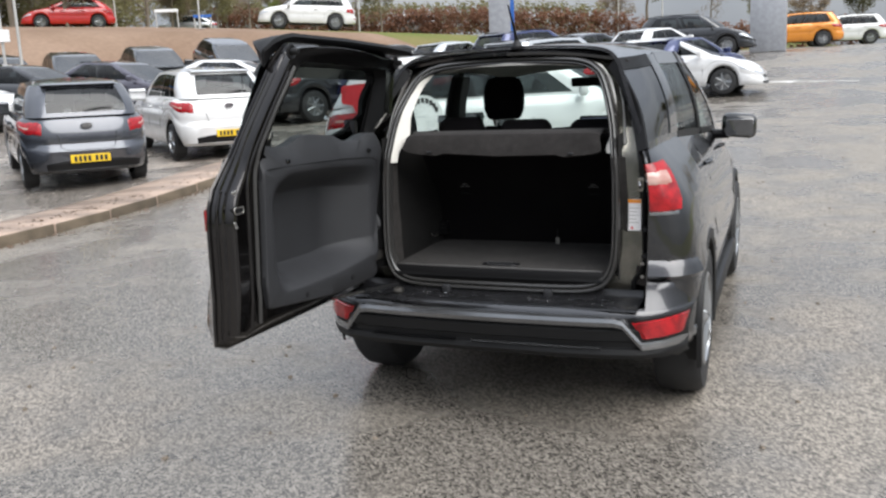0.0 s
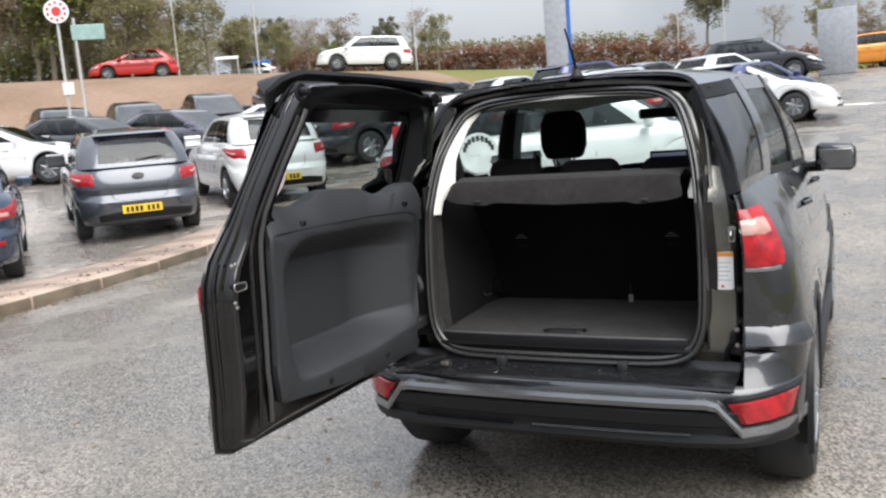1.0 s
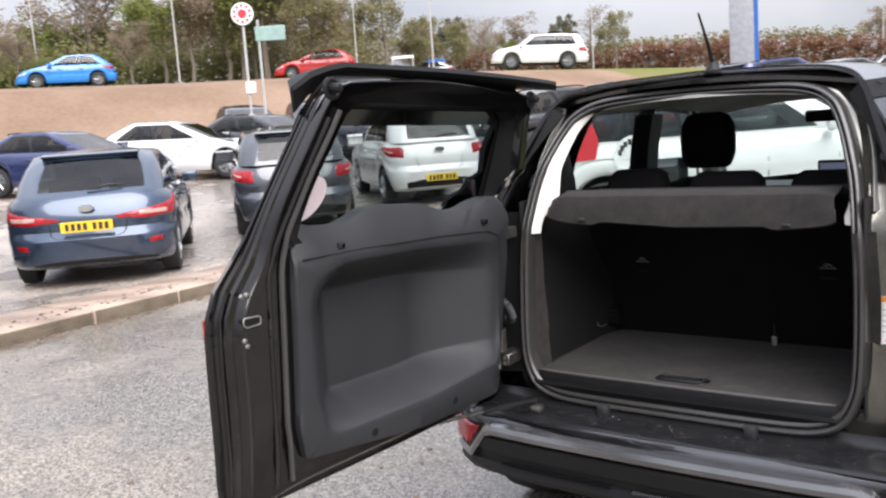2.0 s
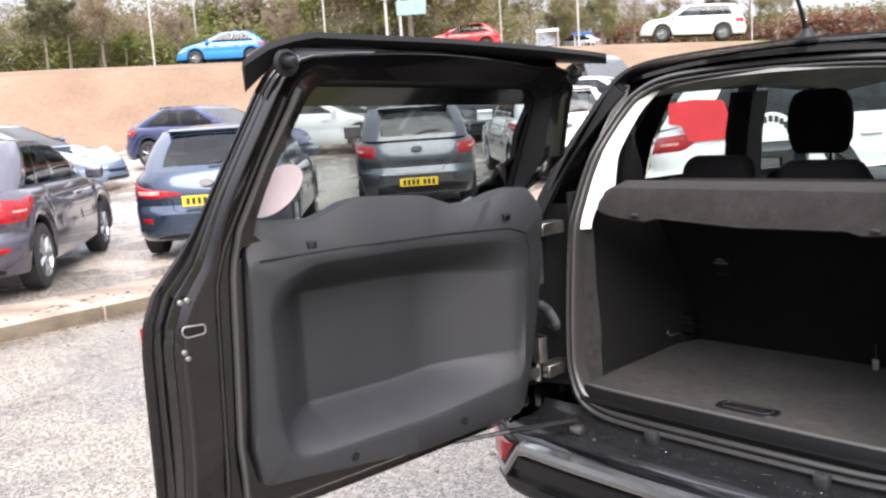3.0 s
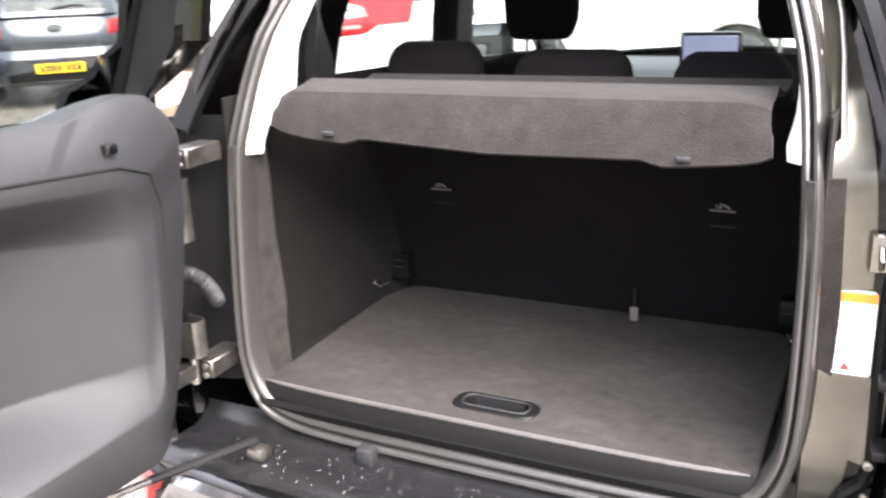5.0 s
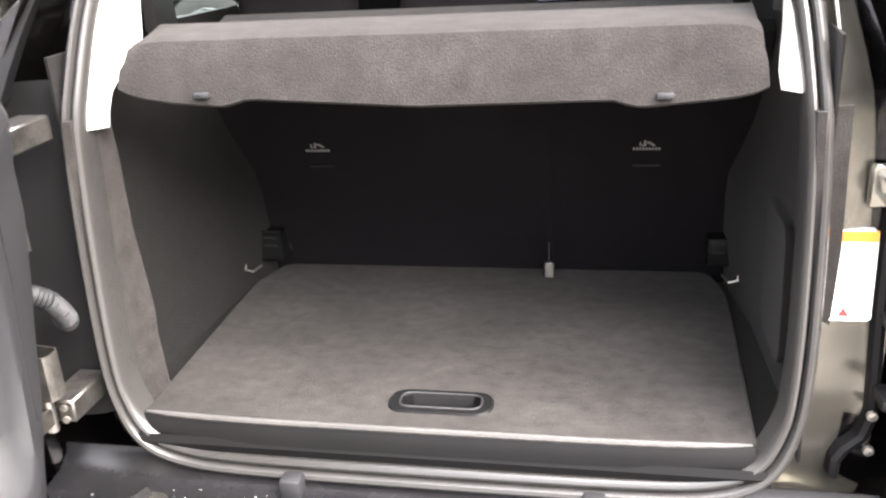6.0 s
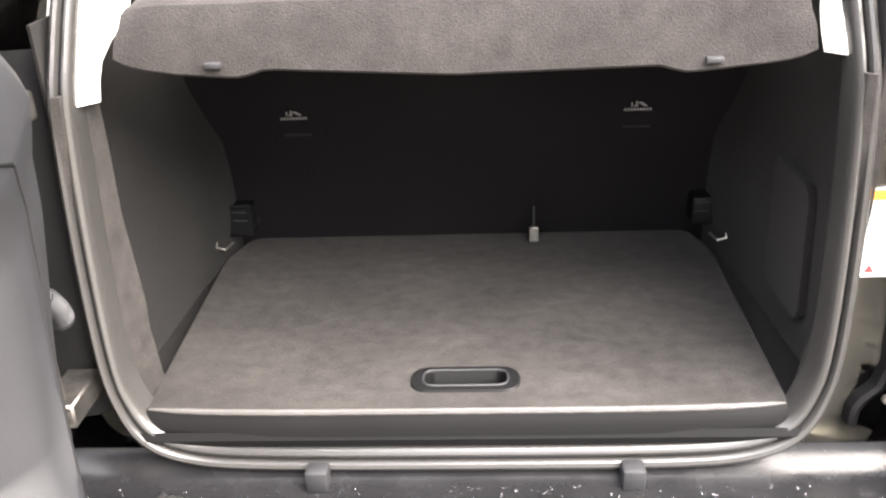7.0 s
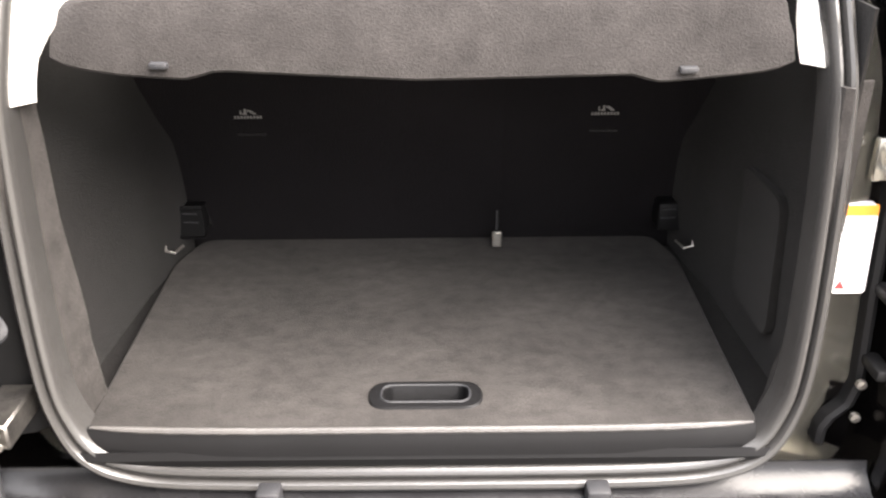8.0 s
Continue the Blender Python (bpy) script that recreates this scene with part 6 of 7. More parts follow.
    shape = {"hatch": (0.6, 7.5, lambda h: 0.66 + 0.06 * h, lambda h: lerp(h, [0, 0.15, 0.7, 1], [0.86, 0.95, 0.94, 0.86])),
             "bar": (-2.2, 7.0, lambda h: lerp(h, [0, 0.35, 1], [0.66, 0.60, 0.66]), lambda h: lerp(h, [0, 0.35, 0.8, 1], [0.69, 0.78, 0.90, 0.84])),
             "tall": (1.4, 6.2, lambda h: 0.58 + 0.04 * h, lambda h: 0.95 - 0.06 * h)}[lamps]
    for s in (1, -1):
        lamp = patch("tail_lamp", *shape, 0.010, RED_LENS, "red tail lamp", flip=s < 0, nu=12)
        mid_z = [0.5 * (shape[2](h) + shape[3](h)) for h in (0.25, 0.6)]
        glow = patch("lamp_lens", shape[0] + 0.22 * (shape[1] - shape[0]), shape[0] + 0.62 * (shape[1] - shape[0]), lambda h: mid_z[0] - 0.03, lambda h: mid_z[1] + 0.02, 0.0125, CLEAR_LENS, flip=s < 0, nu=6, nf=4)
        glow.parent = lamp
        patch("headlamp", 60.0, 68.2, lambda h: 0.66 - 0.05 * h, lambda h: lerp(h, [0, 0.5, 1], [0.80, 0.84, 0.72]), 0.006, HEAD_LENS, flip=s < 0)
        if lamps != "hatch":
            patch("rear_reflector", 0.8, 2.6, lambda h: 0.24 + 0.03 * h, lambda h: 0.36 + 0.02 * h, 0.004, RED_LENS, flip=s < 0, nu=5, nf=4)
        for yy in (spec["wheels"][0] + 0.62, 0.5 * (spec["wheels"][0] + spec["wheels"][1]) + 0.22, spec["wheels"][1] - 0.50):
            u = 5 + 57 * (yy - 0.40) / (L - 0.80)
            gap([(u, 0.10), (u, 0.4), (u + 0.15, 0.7), (u + 0.1, 0.98)], flip=s < 0)
        mir = box(s * (W / 2 - 0.03), s * (W / 2 + 0.17), s0 - 0.46, s0 - 0.36, belt - 0.02, belt + 0.12, 0.035, 2)
        part("door_mirror", mir, body_mat if colour not in ("silver",) else BLACK_TRIM, car)
        for yy in (t1 + 0.55, t1 + 1.45):
            part("door_handle", box(s * (W / 2 - 0.03), s * (W / 2 + 0.015), yy, yy + 0.18, belt - 0.16, belt - 0.13, 0.008, 1), body_mat, car)
        for wy in spec["wheels"]:
            xo = s * (W / 2 - 0.115)
            wheel = part("wheel", lathe([(-0.10, r * 0.66), (-0.105, r * 0.85), (-0.085, r * 0.98), (0, r), (0.085, r * 0.98), (0.105, r * 0.85), (0.10, r * 0.66)], (xo, wy, r), "x", 28), TYRE_RUBBER, car)
            bm = lathe([(-0.04, 0.02), (-0.04, r * 0.62), (0.09, r * 0.67), (0.10, r * 0.64), (0.06, r * 0.60)], (0, 0, 0), "x", 28)
            for k in range(7):
                an = 2 * math.pi * k / 7
                tube([(0.075, 0.02 * math.cos(an), 0.02 * math.sin(an)), (0.08, r * 0.64 * math.cos(an), r * 0.64 * math.sin(an))], [0.03, 0.022], 5, bm)
            for v in bm.verts:
                v.co = Vector((xo + s * v.co.x, wy + v.co.y, r + v.co.z))
            part("rim", bm, ALLOY, wheel)
            rows = [[(s * (W / 2 - 0.02 - d), wy + rr * math.cos(t), r + rr * math.sin(t)) for t in np.linspace(-0.1, math.pi + 0.1, 16)] for rr, d in ((r + 0.065, 0.0), (r + 0.055, 0.02), (r + 0.05, 0.16))]
            part("arch_liner", grid(rows), BLACK_TRIM, car)
    # tailgate shut line, badge, wiper
    yb = lambda xx, z: -0.08 * (1 - (2 * xx / W) ** 2) + 0.05 * max(0, (z - sill) / (deck - sill) - 0.3) - 0.004
    badge = part("badge", lathe([(-0.012, 0.0), (-0.012, 0.05), (0.02, 0.055)], (0, yb(0, deck - 0.1) + 0.01, deck - 0.13), "y", 16), CHROME, car)
    for v in badge.data.vertices:
        v.co.x *= 1.5
        v.co.z = (deck - 0.13) + (v.co.z - (deck - 0.13)) * 0.7
    part("wiper", tube([(0.0, t0 - 0.02, deck + 0.06), (0.22, t0 + 0.0, deck + 0.10), (0.36, t0 + 0.02, deck + 0.09)], 0.012, 5), BLACK_TRIM, car)
    rows = [[(xx, t1 + d, H - 0.055 - 0.052 + dz) for xx in np.linspace(-(W / 2 - 0.36), W / 2 - 0.36, 7)] for d, dz in ((0.22, 0.055), (-0.02, 0.045), (-0.10, 0.028), (-0.08, 0.01), (0.1, 0.0))]
    part("roof_spoiler", shell(rows, -0.006), body_mat, car)
    if plate:
        zp = sill + (deck - sill) * (0.26 if lamps != "bar" else 0.58)
        pl = part("number_plate", box(-0.26, 0.26, -0.115, -0.095, zp - 0.055, zp + 0.055, 0.003, 1), PLATE_YELLOW, car, "yellow number plate")
        for k in range(7):
            px = -0.215 + 0.06 * k + (0.035 if k > 3 else 0)
            part("plate_mark", box(px, px + 0.038, -0.119, -0.116, zp - 0.036, zp + 0.036), PLATE_INK, pl)
    if spec is BIG_SUV or spec is SUV:
        for s in (1, -1):
            part("roof_rail", tube([(s * (W / 2 - 0.31), yy, H - 0.03 - (0.03 if k in (0, 3) else 0)) for k, yy in enumerate((t1 + 0.2, t1 + 0.4, s1 - 0.4, s1 - 0.2))], 0.018, 6), BLACK_TRIM, car)
    if decal:
        # red swoosh and round white emblem on the doors
        for s in (1, -1):
            sw = rounded([(0.27, 1.135), (0.28, 1.34), (0.52, 1.355), (0.78, 1.33), (0.84, 1.14), (0.80, 0.96), (0.46, 0.95), (0.39, 1.12)], 0.03, 4)
            part("side_graphic", prism(sw, lambda u, v, d: (s * (W / 2 + 0.008 + d), u, v), -0.06, 0.004), SIGN_RED, car, "red vinyl swoosh")
            ring = [(1.20 + 0.22 * math.cos(t), 0.96 + 0.22 * math.sin(t)) for t in np.linspace(0, 2 * math.pi, 24, endpoint=False)]
            em = part("side_emblem", prism(ring, lambda u, v, d: (s * (W / 2 + 0.008 + d), u, v), -0.03, 0.006), SIGN_WHITE, car, "round white emblem")
            for k in range(9):
                t = math.pi * (0.1 + 0.8 * k / 8)
                c0, c1 = 1.20 + 0.16 * math.cos(t), 0.96 + 0.16 * math.sin(t)
                part("emblem_mark", box(s * (W / 2 + 0.012), s * (W / 2 + 0.016), c0 - 0.018, c0 + 0.018, c1 - 0.03, c1 + 0.03), PLATE_INK, em)
    return car


def park(spec, colour, label, x, y, heading, **kw):
    return parked_car(spec, colour, label, (x, y), heading, **kw)


park(HATCH, "slate", "slate grey small hatchback with wet paint parked by the kerb", -7.93, 6.10, 141)
park(FIVE, "steel", "dark steel-blue hatchback parked by the kerb", -7.58, 2.72, 140, lamps="bar")
park(HATCH, "white", "white small hatchback parked in the kerbside row", -7.52, 8.90, 142)
park(FIVE, "purple", "plum grey hatchback parked at the row's end", -7.44, -0.16, 145.7, lamps="tall")
park(SALOON, "white", "white hatchback standing across the second row", -18.95, 10.1, 30, plate=False)
park(SALOON, "navy", "dark blue hatchback in the second row", -19.6, 7.6, 24, plate=False)
park(SALOON, "sky", "pale blue saloon in the second row", -19.4, 2.3, 45, plate=False)
park(FIVE, "black", "black car under the bank", -22.6, 17.5, -30, plate=False)
park(FIVE, "black", "black hatchback facing out of the third row", -21.46, 19.67, -36, plate=False)
park(FIVE, "black", "black hatchback with a wet windscreen in the third row", -20.51, 22.26, -36, plate=False)
park(FIVE, "slate", "dark grey hatchback facing out of the third row", -19.3, 24.9, -36, plate=False)
park(SALOON, "purple", "charcoal saloon behind the kerbside row", -17.2, 15.3, 2, plate=False)
park(SALOON, "black", "black saloon behind the kerbside row", -18.6, 13.0, 12, plate=False)
park(SALOON, "white", "white saloon behind the kerbside row", -14.6, 16.2, 20, plate=False)
# cars ahead of the open one
park(SUV, "white", "white people carrier with red side graphics parked across the way", -4.19, 6.325, 22, decal=True)
AHEAD = [("black", SUV), ("navy", SALOON), ("slate", FIVE), ("silver", SUV), ("black", FIVE), ("navy", FIVE)]
for k, (colour, spec) in enumerate(AHEAD):
    park(spec, colour, f"{colour} car, wet, in the row ahead", -10.4 + 1.6 * k, 14.4 + 0.9 * k, 62, plate=False, group="row ahead")
for k, (colour, spec) in enumerate((("black", SALOON), ("silver", FIVE), ("navy", SUV), ("slate", FIVE), ("white", FIVE))):
    park(spec, colour, f"{colour} car, wet, in the far row ahead", -12.4 + 2.1 * k, 22.6 + 0.8 * k, 62, plate=False, group="far row ahead")
park(FIVE, "white", "white hatchback facing the lane", -3.45, 20.2, -5, plate=False)
park(SUV, "black", "black SUV facing the lane", -4.72, 34.2, -3, plate=False)
park(SUV, "orange", "orange SUV parked beyond the totem", 3.43, 44.2, 183, plate=False)
park(SUV, "white", "white car parked beyond the totem", 6.0, 51.5, 186, plate=False)
# cars on top of the bank
park(FIVE, "red", "bright red hatchback on top of the bank", -29.36, 31.29, 222.5, plate=False, lamps="tall", group="cars on the bank")
park(BIG_SUV, "white", "large white luxury SUV on top of the bank", -20.74, 39.77, 211, plate=False, lamps="tall", group="cars on the bank")
park(SALOON, "silver", "silver estate car on the bank", -33.1, 45.2, 210, plate=False, group="cars on the bank")
park(FIVE, "blue", "bright blue sports hatchback on top of the bank", -34.5, 20.9, 235, plate=False, group="cars on the bank")
park(SUV, "silver", "grey SUV on the far verge", -22.6, 57.0, 204, plate=False, group="cars on the bank")


# ---- kerb ----
def build_kerb():
    kerb = empty("kerb", "row of worn buff concrete kerb stones along the yard", "kerb", m=Matrix.Translation((-6.0, 0, 0)) @ Matrix.Rotation(math.atan(0.08), 4, "Z"))
    kerb["kind"] = "structure"
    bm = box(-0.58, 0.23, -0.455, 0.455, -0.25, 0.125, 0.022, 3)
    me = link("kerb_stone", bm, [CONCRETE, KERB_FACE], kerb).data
    # road-facing sides take a darker, mossy tone with their shade in it
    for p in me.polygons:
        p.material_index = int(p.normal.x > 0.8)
    first = kerb.children[0]
    rnd = random.Random(4)
    ys = [-8.0 + 0.92 * k for k in range(38)]
    for k, y in enumerate(ys):
        ob = first if k == 0 else new("kerb_stone", me)
        ob.parent = kerb
        ob.location = (rnd.uniform(-0.006, 0.006), y, height(kerb_x(y) + 0.1, y) + rnd.uniform(-0.006, 0.004))
        ob.rotation_euler = (math.atan2(height(kerb_x(y) + 0.1, y + 0.5) - height(kerb_x(y) + 0.1, y - 0.5), 1.0), 0, radians(rnd.uniform(-0.5, 0.5)))


build_kerb()


def kerb_soil():
    """Washed-down soil, grit and leaf crumbs lying along the kerb."""
    rnd = random.Random(8)
    vs, fs = [], []
    for k in range(2600):
        y = rnd.uniform(-7.5, 20.0)
        if rnd.random() < 0.35:
            x, z = kerb_x(y) + rnd.gauss(-0.06, 0.09), height(kerb_x(y) + 0.1, y) + 0.124
            x = min(max(x, kerb_x(y) - 0.22), kerb_x(y) + 0.16)
        else:
            x, z = kerb_x(y) + 0.24 + abs(rnd.gauss(0, 0.07)), height(kerb_x(y) + 0.3, y) + 0.001
        r, a = rnd.uniform(0.006, 0.024), rnd.uniform(0, 6.28)
        i = len(vs)
        for j in range(4):
            q = r * rnd.uniform(0.6, 1.3)
            vs.append((x + q * math.cos(a + j * 1.57), y + q * 1.5 * math.sin(a + j * 1.57), z))
        vs.append((x, y, z + r * rnd.uniform(0.3, 0.7)))
        fs += [(i + j, i + (j + 1) % 4, i + 4) for j in range(4)]
    me = bpy.data.meshes.new("kerb_soil")
    me.from_pydata(vs, [], fs)
    me.materials.append(SOIL_DARK)
    tagged(new("kerb_soil", me), "dark wet soil and leaf crumbs along the kerb", "soil", kind="stuff")


kerb_soil()


# ---- signs, poles, barriers ----
def lamp_post(x, y, h, label="slim pale grey flagpole", lean=0.0):
    z = height(x, y)
    p = empty("flagpole", label, "pole", "poles", Matrix.Translation((x, y, z)))
    part("shaft", tube([(0, 0, 0), (lean * 0.5, 0, h / 2), (lean, 0, h)], [0.042, 0.034, 0.022], 10), POLE_GREY, p)
    part("base_plate", box(-0.16, 0.16, -0.16, 0.16, 0, 0.03, 0.005, 1), POLE_GREY, p)
    return p


for x, y, h in ((-29.0, 31.0, 8.5), (-23.6, 30.2, 8.5), (-31.4, 22.0, 7.5), (-36.0, 16.0, 7.5), (-38.5, 19.5, 7.5), (-10.2, 60.0, 9.0), (-5.6, 48.0, 8.0), (-24.0, 47.0, 8.0)):
    lamp_post(x, y, h)


def direction_sign(x, y):
    z = height(x, y)
    s = empty("road_sign", "round red-and-white sign over a green board on twin posts", "sign", m=Matrix.Translation((x, y, z)) @ Matrix.Rotation(radians(40), 4, "Z"))
    for dx in (-0.22, 0.22):
        part("post", tube([(dx, 0, 0), (dx, 0, 4.1)], 0.042, 8), POLE_GREY, s)
    rd = part("roundel", lathe([(-0.05, 0.02), (-0.05, 0.34), (0.02, 0.34), (0.02, 0.02)], (-0.2, -0.05, 4.3), "y", 30), SIGN_WHITE, s, "round white sign with a red middle")
    part("roundel_middle", lathe([(-0.07, 0.005), (-0.07, 0.13), (-0.05, 0.13)], (-0.2, -0.055, 4.3), "y", 24), SIGN_RED, rd)
    for k in range(10):
        t = 2 * math.pi * k / 10
        part("roundel_mark", box(-0.035, 0.035, -0.125, -0.108, 0.21, 0.28, m=Matrix.Translation((-0.2, 0, 4.3)) @ Matrix.Rotation(t, 4, "Y")), SIGN_RED, rd)
    part("board", box(0.12, 1.05, -0.05, 0.0, 3.45, 3.9, 0.02, 1), SIGN_GREEN, s, "pale green board")
    part("small_board", box(-0.3, 0.0, -0.1, -0.06, 1.9, 2.25, 0.01, 1), SIGN_WHITE, s)


direction_sign(-19.95, 16.2)


def totem(x, y, w, h, mat, name, label, side=None, turn=0.0):
    z = height(x, y)
    s = empty(name, label, "sign", m=Matrix.Translation((x, y, z)) @ Matrix.Rotation(radians(turn), 4, "Z"))
    part("panel", box(-w / 2, w / 2, -0.16, 0.16, 0.0, h, 0.02, 2), mat, s)
    if side:
        part("edge_panel", box(w / 2 - 0.02, w / 2 + 0.12, -0.17, 0.17, 0.0, h, 0.01, 1), side, s)
    return s


t = totem(0.55, 36.6, 0.85, 7.0, SIGN_GREY, "totem_sign", "tall grey totem sign with a wider lower box", turn=-4)
part("lower_box", box(-1.0, 0.42, -0.3, 0.3, 0.0, 2.6, 0.02, 2), SIGN_GREY, t)
totem(-9.35, 29.8, 0.85, 6.5, SIGN_GREY, "blue_totem", "grey totem sign with a blue edge", SIGN_BLUE, turn=15)


def trestle(x, y, w, h, mat, label, turn):
    z = height(x, y)
    s = empty("notice_frame", label, "notice", m=Matrix.Translation((x, y, z)) @ Matrix.Rotation(radians(turn), 4, "Z"))
    part("board", box(-w, w, -0.03, 0.03, h - 0.13, h, 0.01, 1), mat, s)
    for dx in (0.05 - w, w - 0.05):
        part("leg", tube([(dx, 0, 0), (dx, 0, h - 0.08)], 0.03, 8), POLE_GREY, s)


trestle(-24.9, 29.6, 0.52, 0.82, SIGN_WHITE, "white low notice frame on two legs", 30)
trestle(-24.6, 31.8, 0.42, 0.62, SIGN_BLUE, "blue low notice frame on two legs", 30)


# ---- lane markings ----
def arrow(x, y, turn):
    z = height(x, y)
    lo = [(-0.08, -1.4), (0.08, -1.4), (0.08, 0.2), (0.32, 0.2), (0.0, 1.3), (-0.32, 0.2), (-0.08, 0.2)]
    sl = height(x, y + 1) - z
    ca, sa = math.cos(radians(turn)), math.sin(radians(turn))
    bm = prism(lo, lambda u, v, d: (x + ca * u - sa * v, y + sa * u + ca * v, height(x, y) + sl * (sa * u + ca * v) + d), 0.004, 0.008)
    tagged(link("road_arrow", bm, ROAD_PAINT, smooth=False), "worn white arrow painted on the wet lane", "road marking", kind="structure")


arrow(1.5, 22.5, 75)


# ---- trees and hedges ----
def leaf_cloud(rnd, centres, count, size, mat, name, parent, flat=0.5):
    """Many small tilted leaf sprays scattered about limb ends."""
    vs, fs = [], []
    for k in range(count):
        cx, cy, cz, cr = centres[rnd.randrange(len(centres))]
        d = Vector((rnd.gauss(0, 1), rnd.gauss(0, 1), rnd.gauss(0, 0.8)))
        d = d.normalized() * cr * rnd.random() ** 0.45
        p = Vector((cx, cy, cz)) + d
        u = Vector((rnd.gauss(0, 1), rnd.gauss(0, 1), rnd.gauss(0, flat))).normalized()
        v = u.cross(Vector((rnd.gauss(0, 1), rnd.gauss(0, 1), rnd.gauss(0, 1)))).normalized()
        s = size * rnd.uniform(0.5, 1.3)
        i = len(vs)
        vs += [p - u * s, p + v * s * 0.45, p + u * s, p - v * s * 0.45]
        fs.append((i, i + 1, i + 2, i + 3))
    me = bpy.data.meshes.new(name)
    me.from_pydata(vs, [], fs)
    me.materials.append(mat)
    ob = new(name, me)
    if parent:
        ob.parent = parent
    return ob


def make_tree(seed, h, spread, mat, label, leaves=2600, leaf=0.22, category="tree"):
    rnd = random.Random(seed)
    tree = empty("tree", label, category, "trees along the bank")
    bm = bmesh.new()
    tips = []
    trunk = [(0, 0, -0.3)]
    for k in range(1, 6):
        trunk.append((trunk[-1][0] + rnd.uniform(-0.15, 0.15), trunk[-1][1] + rnd.uniform(-0.15, 0.15), h * 0.8 * k / 5))
    tube(trunk, [0.03 * h * 0.6 * (1 - k / 6.5) + 0.02 for k in range(6)], 7, bm)
    for k in range(11):
        f = rnd.uniform(0.25, 0.95)
        b = Vector(trunk[0]).lerp(Vector(trunk[-1]), f)
        a = rnd.uniform(0, 2 * math.pi)
        ln = spread * (1.15 - f * 0.75) * rnd.uniform(0.6, 1.1)
        p1 = b + Vector((math.cos(a) * ln * 0.5, math.sin(a) * ln * 0.5, ln * 0.35))
        p2 = b + Vector((math.cos(a) * ln, math.sin(a) * ln, ln * rnd.uniform(0.6, 1.0)))
        tube([b, p1, p2], [0.012 * h * (1 - f * 0.7), 0.008 * h * (1 - f * 0.6), 0.012], 5, bm)
        for q, cr in ((p1, 0.35), (p2, 0.42)):
            tips.append((q.x, q.y, q.z, spread * cr * rnd.uniform(0.7, 1.2)))
        for j in range(4):
            e = p2 + Vector((rnd.uniform(-1, 1), rnd.uniform(-1, 1), rnd.uniform(0.2, 1.2))) * spread * 0.35
            tube([p1.lerp(p2, rnd.uniform(0.2, 1)), e], [0.02, 0.006], 4, bm)
            tips.append((e.x, e.y, e.z, spread * 0.2))
    part("trunk", bm, BARK, tree)
    leaf_cloud(rnd, tips, leaves, leaf, mat, "crown", tree)
    return tree


PROTO = [
    make_tree(1, 8.5, 3.0, LEAF_BUD, "tall tree coming into brown bud", 5200, 0.12),
    make_tree(2, 7.0, 2.8, LEAF_FRESH, "young tree in fresh green leaf", 6000, 0.13),
    make_tree(3, 9.5, 2.4, LEAF_PINE, "dark conifer among the trees", 6500, 0.14),
    make_tree(4, 9.0, 3.2, LEAF_BUD, "bare spreading tree with thin twigs", 2200, 0.09),
    make_tree(5, 4.0, 2.2, LEAF_FRESH, "bushy green shrub on the bank", 4500, 0.11),
    make_tree(6, 7.5, 3.0, LEAF_HEDGE, "dull olive tree in young leaf", 6000, 0.13),
]


def plant():
    rnd = random.Random(11)
    spots = []
    for k in range(110):
        y = -14 + k * 0.62 + rnd.uniform(-0.6, 0.6)
        back = rnd.uniform(8.5, 24.0)
        spots.append((lerp(y, EDGE_Y, EDGE_X) - back, y, back))
    used = set()
    for x, y, back in spots:
        pick = rnd.choices(range(6), (4, 3, 3, 2, 4 if back < 12 else 0.5, 4))[0]
        s = rnd.uniform(0.46, 0.78) * (0.70 if y < 24 else 1.25 if y < 36 else 0.7)
        m = Matrix.Translation((x, y, height(x, y))) @ Matrix.Rotation(rnd.uniform(0, 6.28), 4, "Z") @ Matrix.Scale(s, 4)
        if pick not in used:
            used.add(pick)
            PROTO[pick].matrix_world = m
        else:
            ob = copy_thing(PROTO[pick], m)
            ob.matrix_world = m
    # thin row far ahead
    for k in range(12):
        x, y = -14 + 4.2 * k + rnd.uniform(-1, 1), 78 + rnd.uniform(-4, 8)
        m = Matrix.Translation((x, y, height(x, y))) @ Matrix.Rotation(rnd.uniform(0, 6.28), 4, "Z") @ Matrix.Scale(rnd.uniform(0.6, 0.9), 4)
        ob = copy_thing(PROTO[(0, 2, 3, 5)[k % 4]], m)
        ob.matrix_world = m
    for k, p in enumerate(PROTO):
        if k not in used:
            p.matrix_world = Matrix.Translation((-50, 20 + k * 3, height(-50, 20 + k * 3)))


plant()


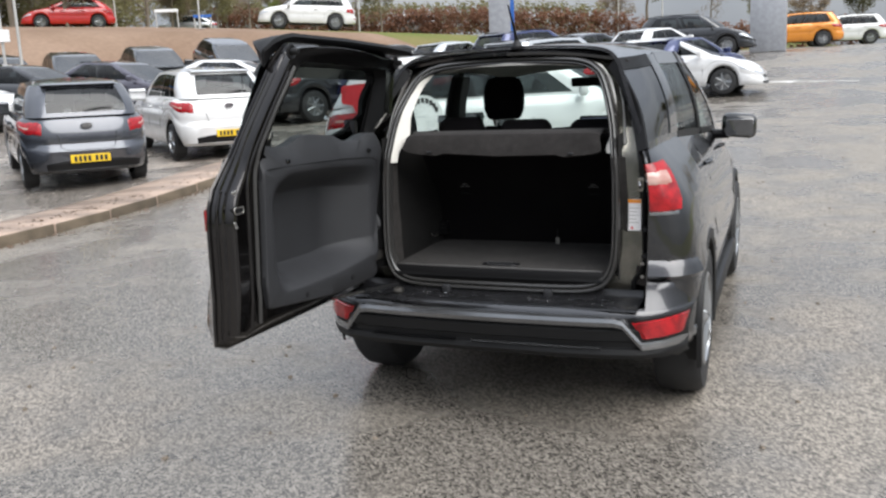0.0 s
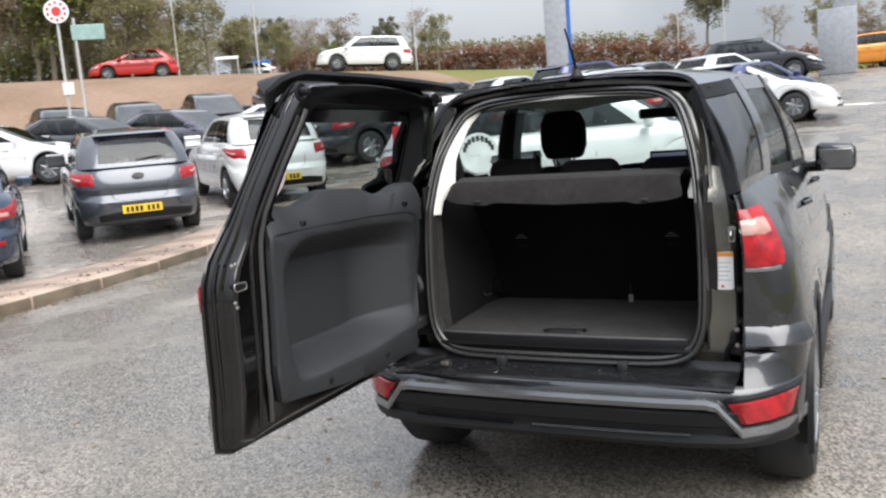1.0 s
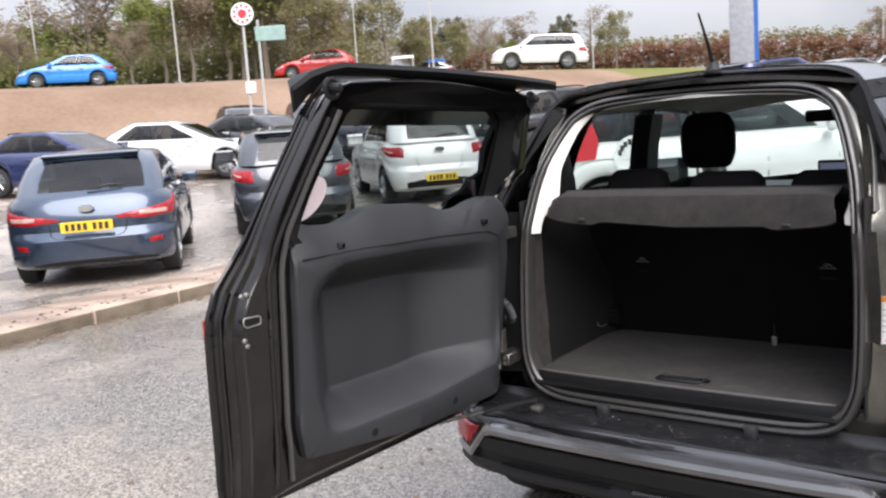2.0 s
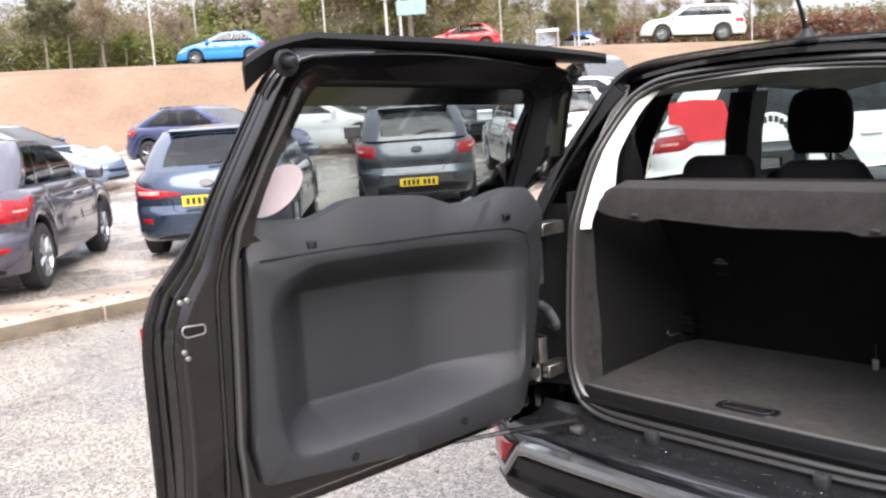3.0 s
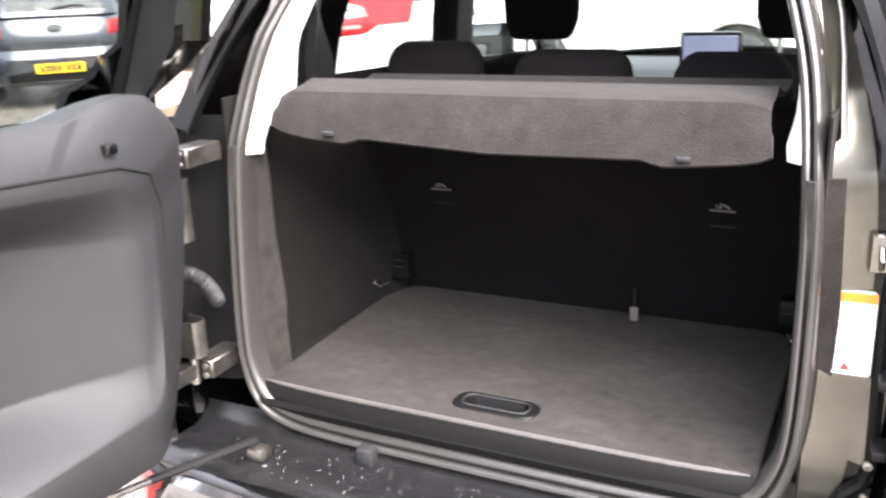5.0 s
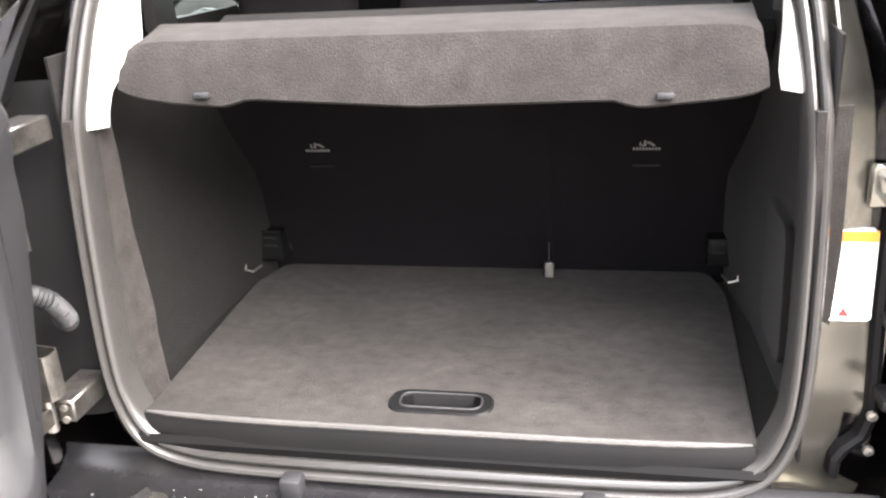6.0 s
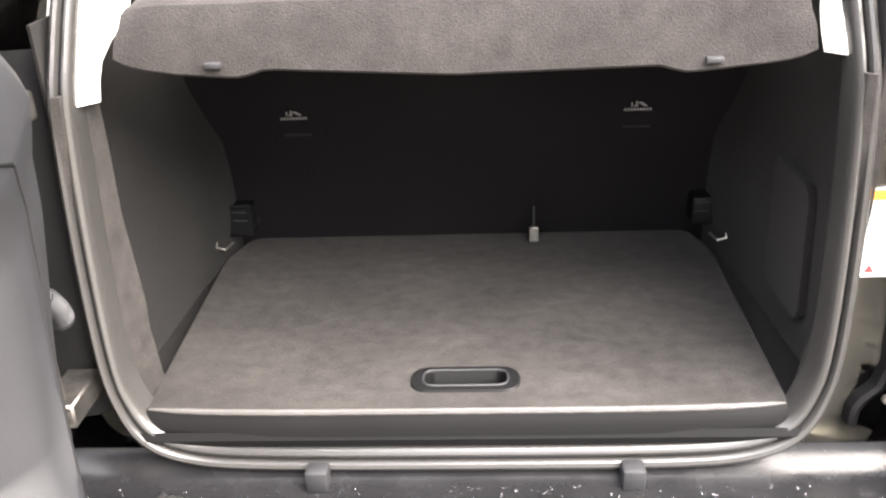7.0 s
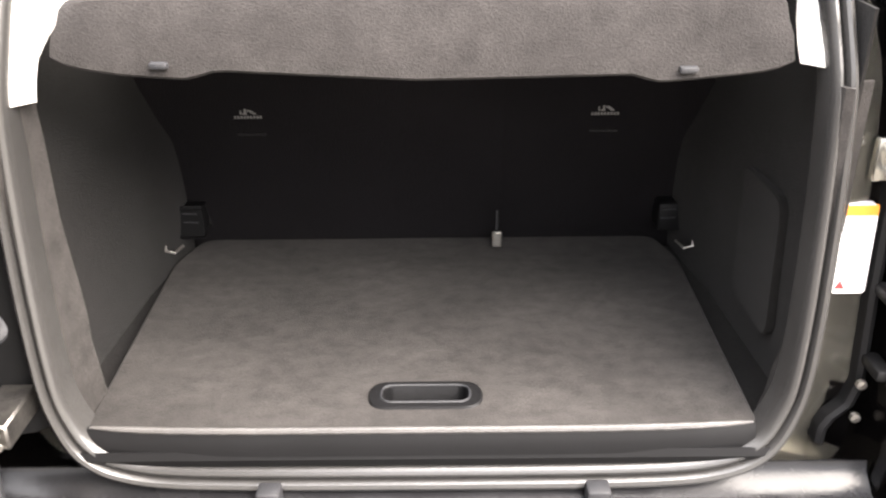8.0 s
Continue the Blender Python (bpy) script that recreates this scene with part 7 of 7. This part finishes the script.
def hedge(points, h, w, mat, name, label, count):
    rnd = random.Random(len(name))
    centres = []
    for (x0, y0), (x1, y1) in zip(points, points[1:]):
        n = int(math.hypot(x1 - x0, y1 - y0) / 0.5) + 1
        for k in range(n):
            x, y = x0 + (x1 - x0) * k / n, y0 + (y1 - y0) * k / n
            for f in (0.25, 0.55, 0.8):
                centres.append((x + rnd.uniform(-w, w) * 0.3, y + rnd.uniform(-w, w) * 0.3, height(x, y) + h * f, w * 0.5))
    ob = leaf_cloud(rnd, centres, count, 0.13, mat, name, None)
    return tagged(ob, label, "hedge", kind="stuff")


hedge([(-34, 46), (-26, 54), (-12, 60), (6, 62)], 1.9, 1.2, LEAF_BEECH, "beech_hedge", "clipped russet beech hedge beyond the verge", 24000)
hedge([(-36, 49), (-27, 57), (-12, 63)], 2.6, 1.2, LEAF_HEDGE, "green_hedge", "dark green clipped hedge behind the russet one", 15000)
hedge([(-64, -12), (-54, 6), (-46, 17), (-38, 28), (-33, 38)], 2.4, 2.2, LEAF_HEDGE, "bank_scrub", "low olive scrub under the trees on the bank", 30000)
hedge([(-62, -20), (-58, 2), (-53, 14), (-46, 24), (-40, 34), (-38, 44)], 3.6, 3.0, LEAF_BUD, "far_wood", "brown budding wood behind the bank", 42000)
hedge([(-66, -10), (-60, 8), (-54, 20), (-46, 31), (-42, 40)], 4.8, 3.4, LEAF_HEDGE, "far_wood_green", "olive and green far wood", 40000)
hedge([(-62, -10), (-50, 9), (-44, 19), (-37, 30)], 2.0, 1.6, LEAF_FRESH, "bank_brambles", "fresh green brambles on the bank", 14000)


# ---- litter on the wet ground ----
def litter():
    rnd = random.Random(21)
    vs, fs = [], []
    for k in range(420):
        x, y = rnd.uniform(-5.5, 6.0), rnd.uniform(-3.2, 9.0)
        z, a, r = height(x, y), rnd.uniform(0, 6.28), rnd.uniform(0.006, 0.016)
        i = len(vs)
        for j in range(5):
            b = a + j * 1.2566
            q = r * rnd.uniform(0.6, 1.2)
            vs.append((x + q * math.cos(b), y + q * math.sin(b), z + 0.001))
            vs.append((x + q * 0.7 * math.cos(b), y + q * 0.7 * math.sin(b), z + r * rnd.uniform(0.5, 0.9)))
        fs.append([i + 2 * j + 1 for j in range(5)])
        for j in range(5):
            fs.append((i + 2 * j, i + 2 * ((j + 1) % 5), i + 2 * ((j + 1) % 5) + 1, i + 2 * j + 1))
    me = bpy.data.meshes.new("loose_stones")
    me.from_pydata(vs, [], fs)
    me.materials.append(BARK)
    tagged(new("loose_stones", me), "small dark stones and bark bits on the wet asphalt", "stones", kind="stuff")


litter()
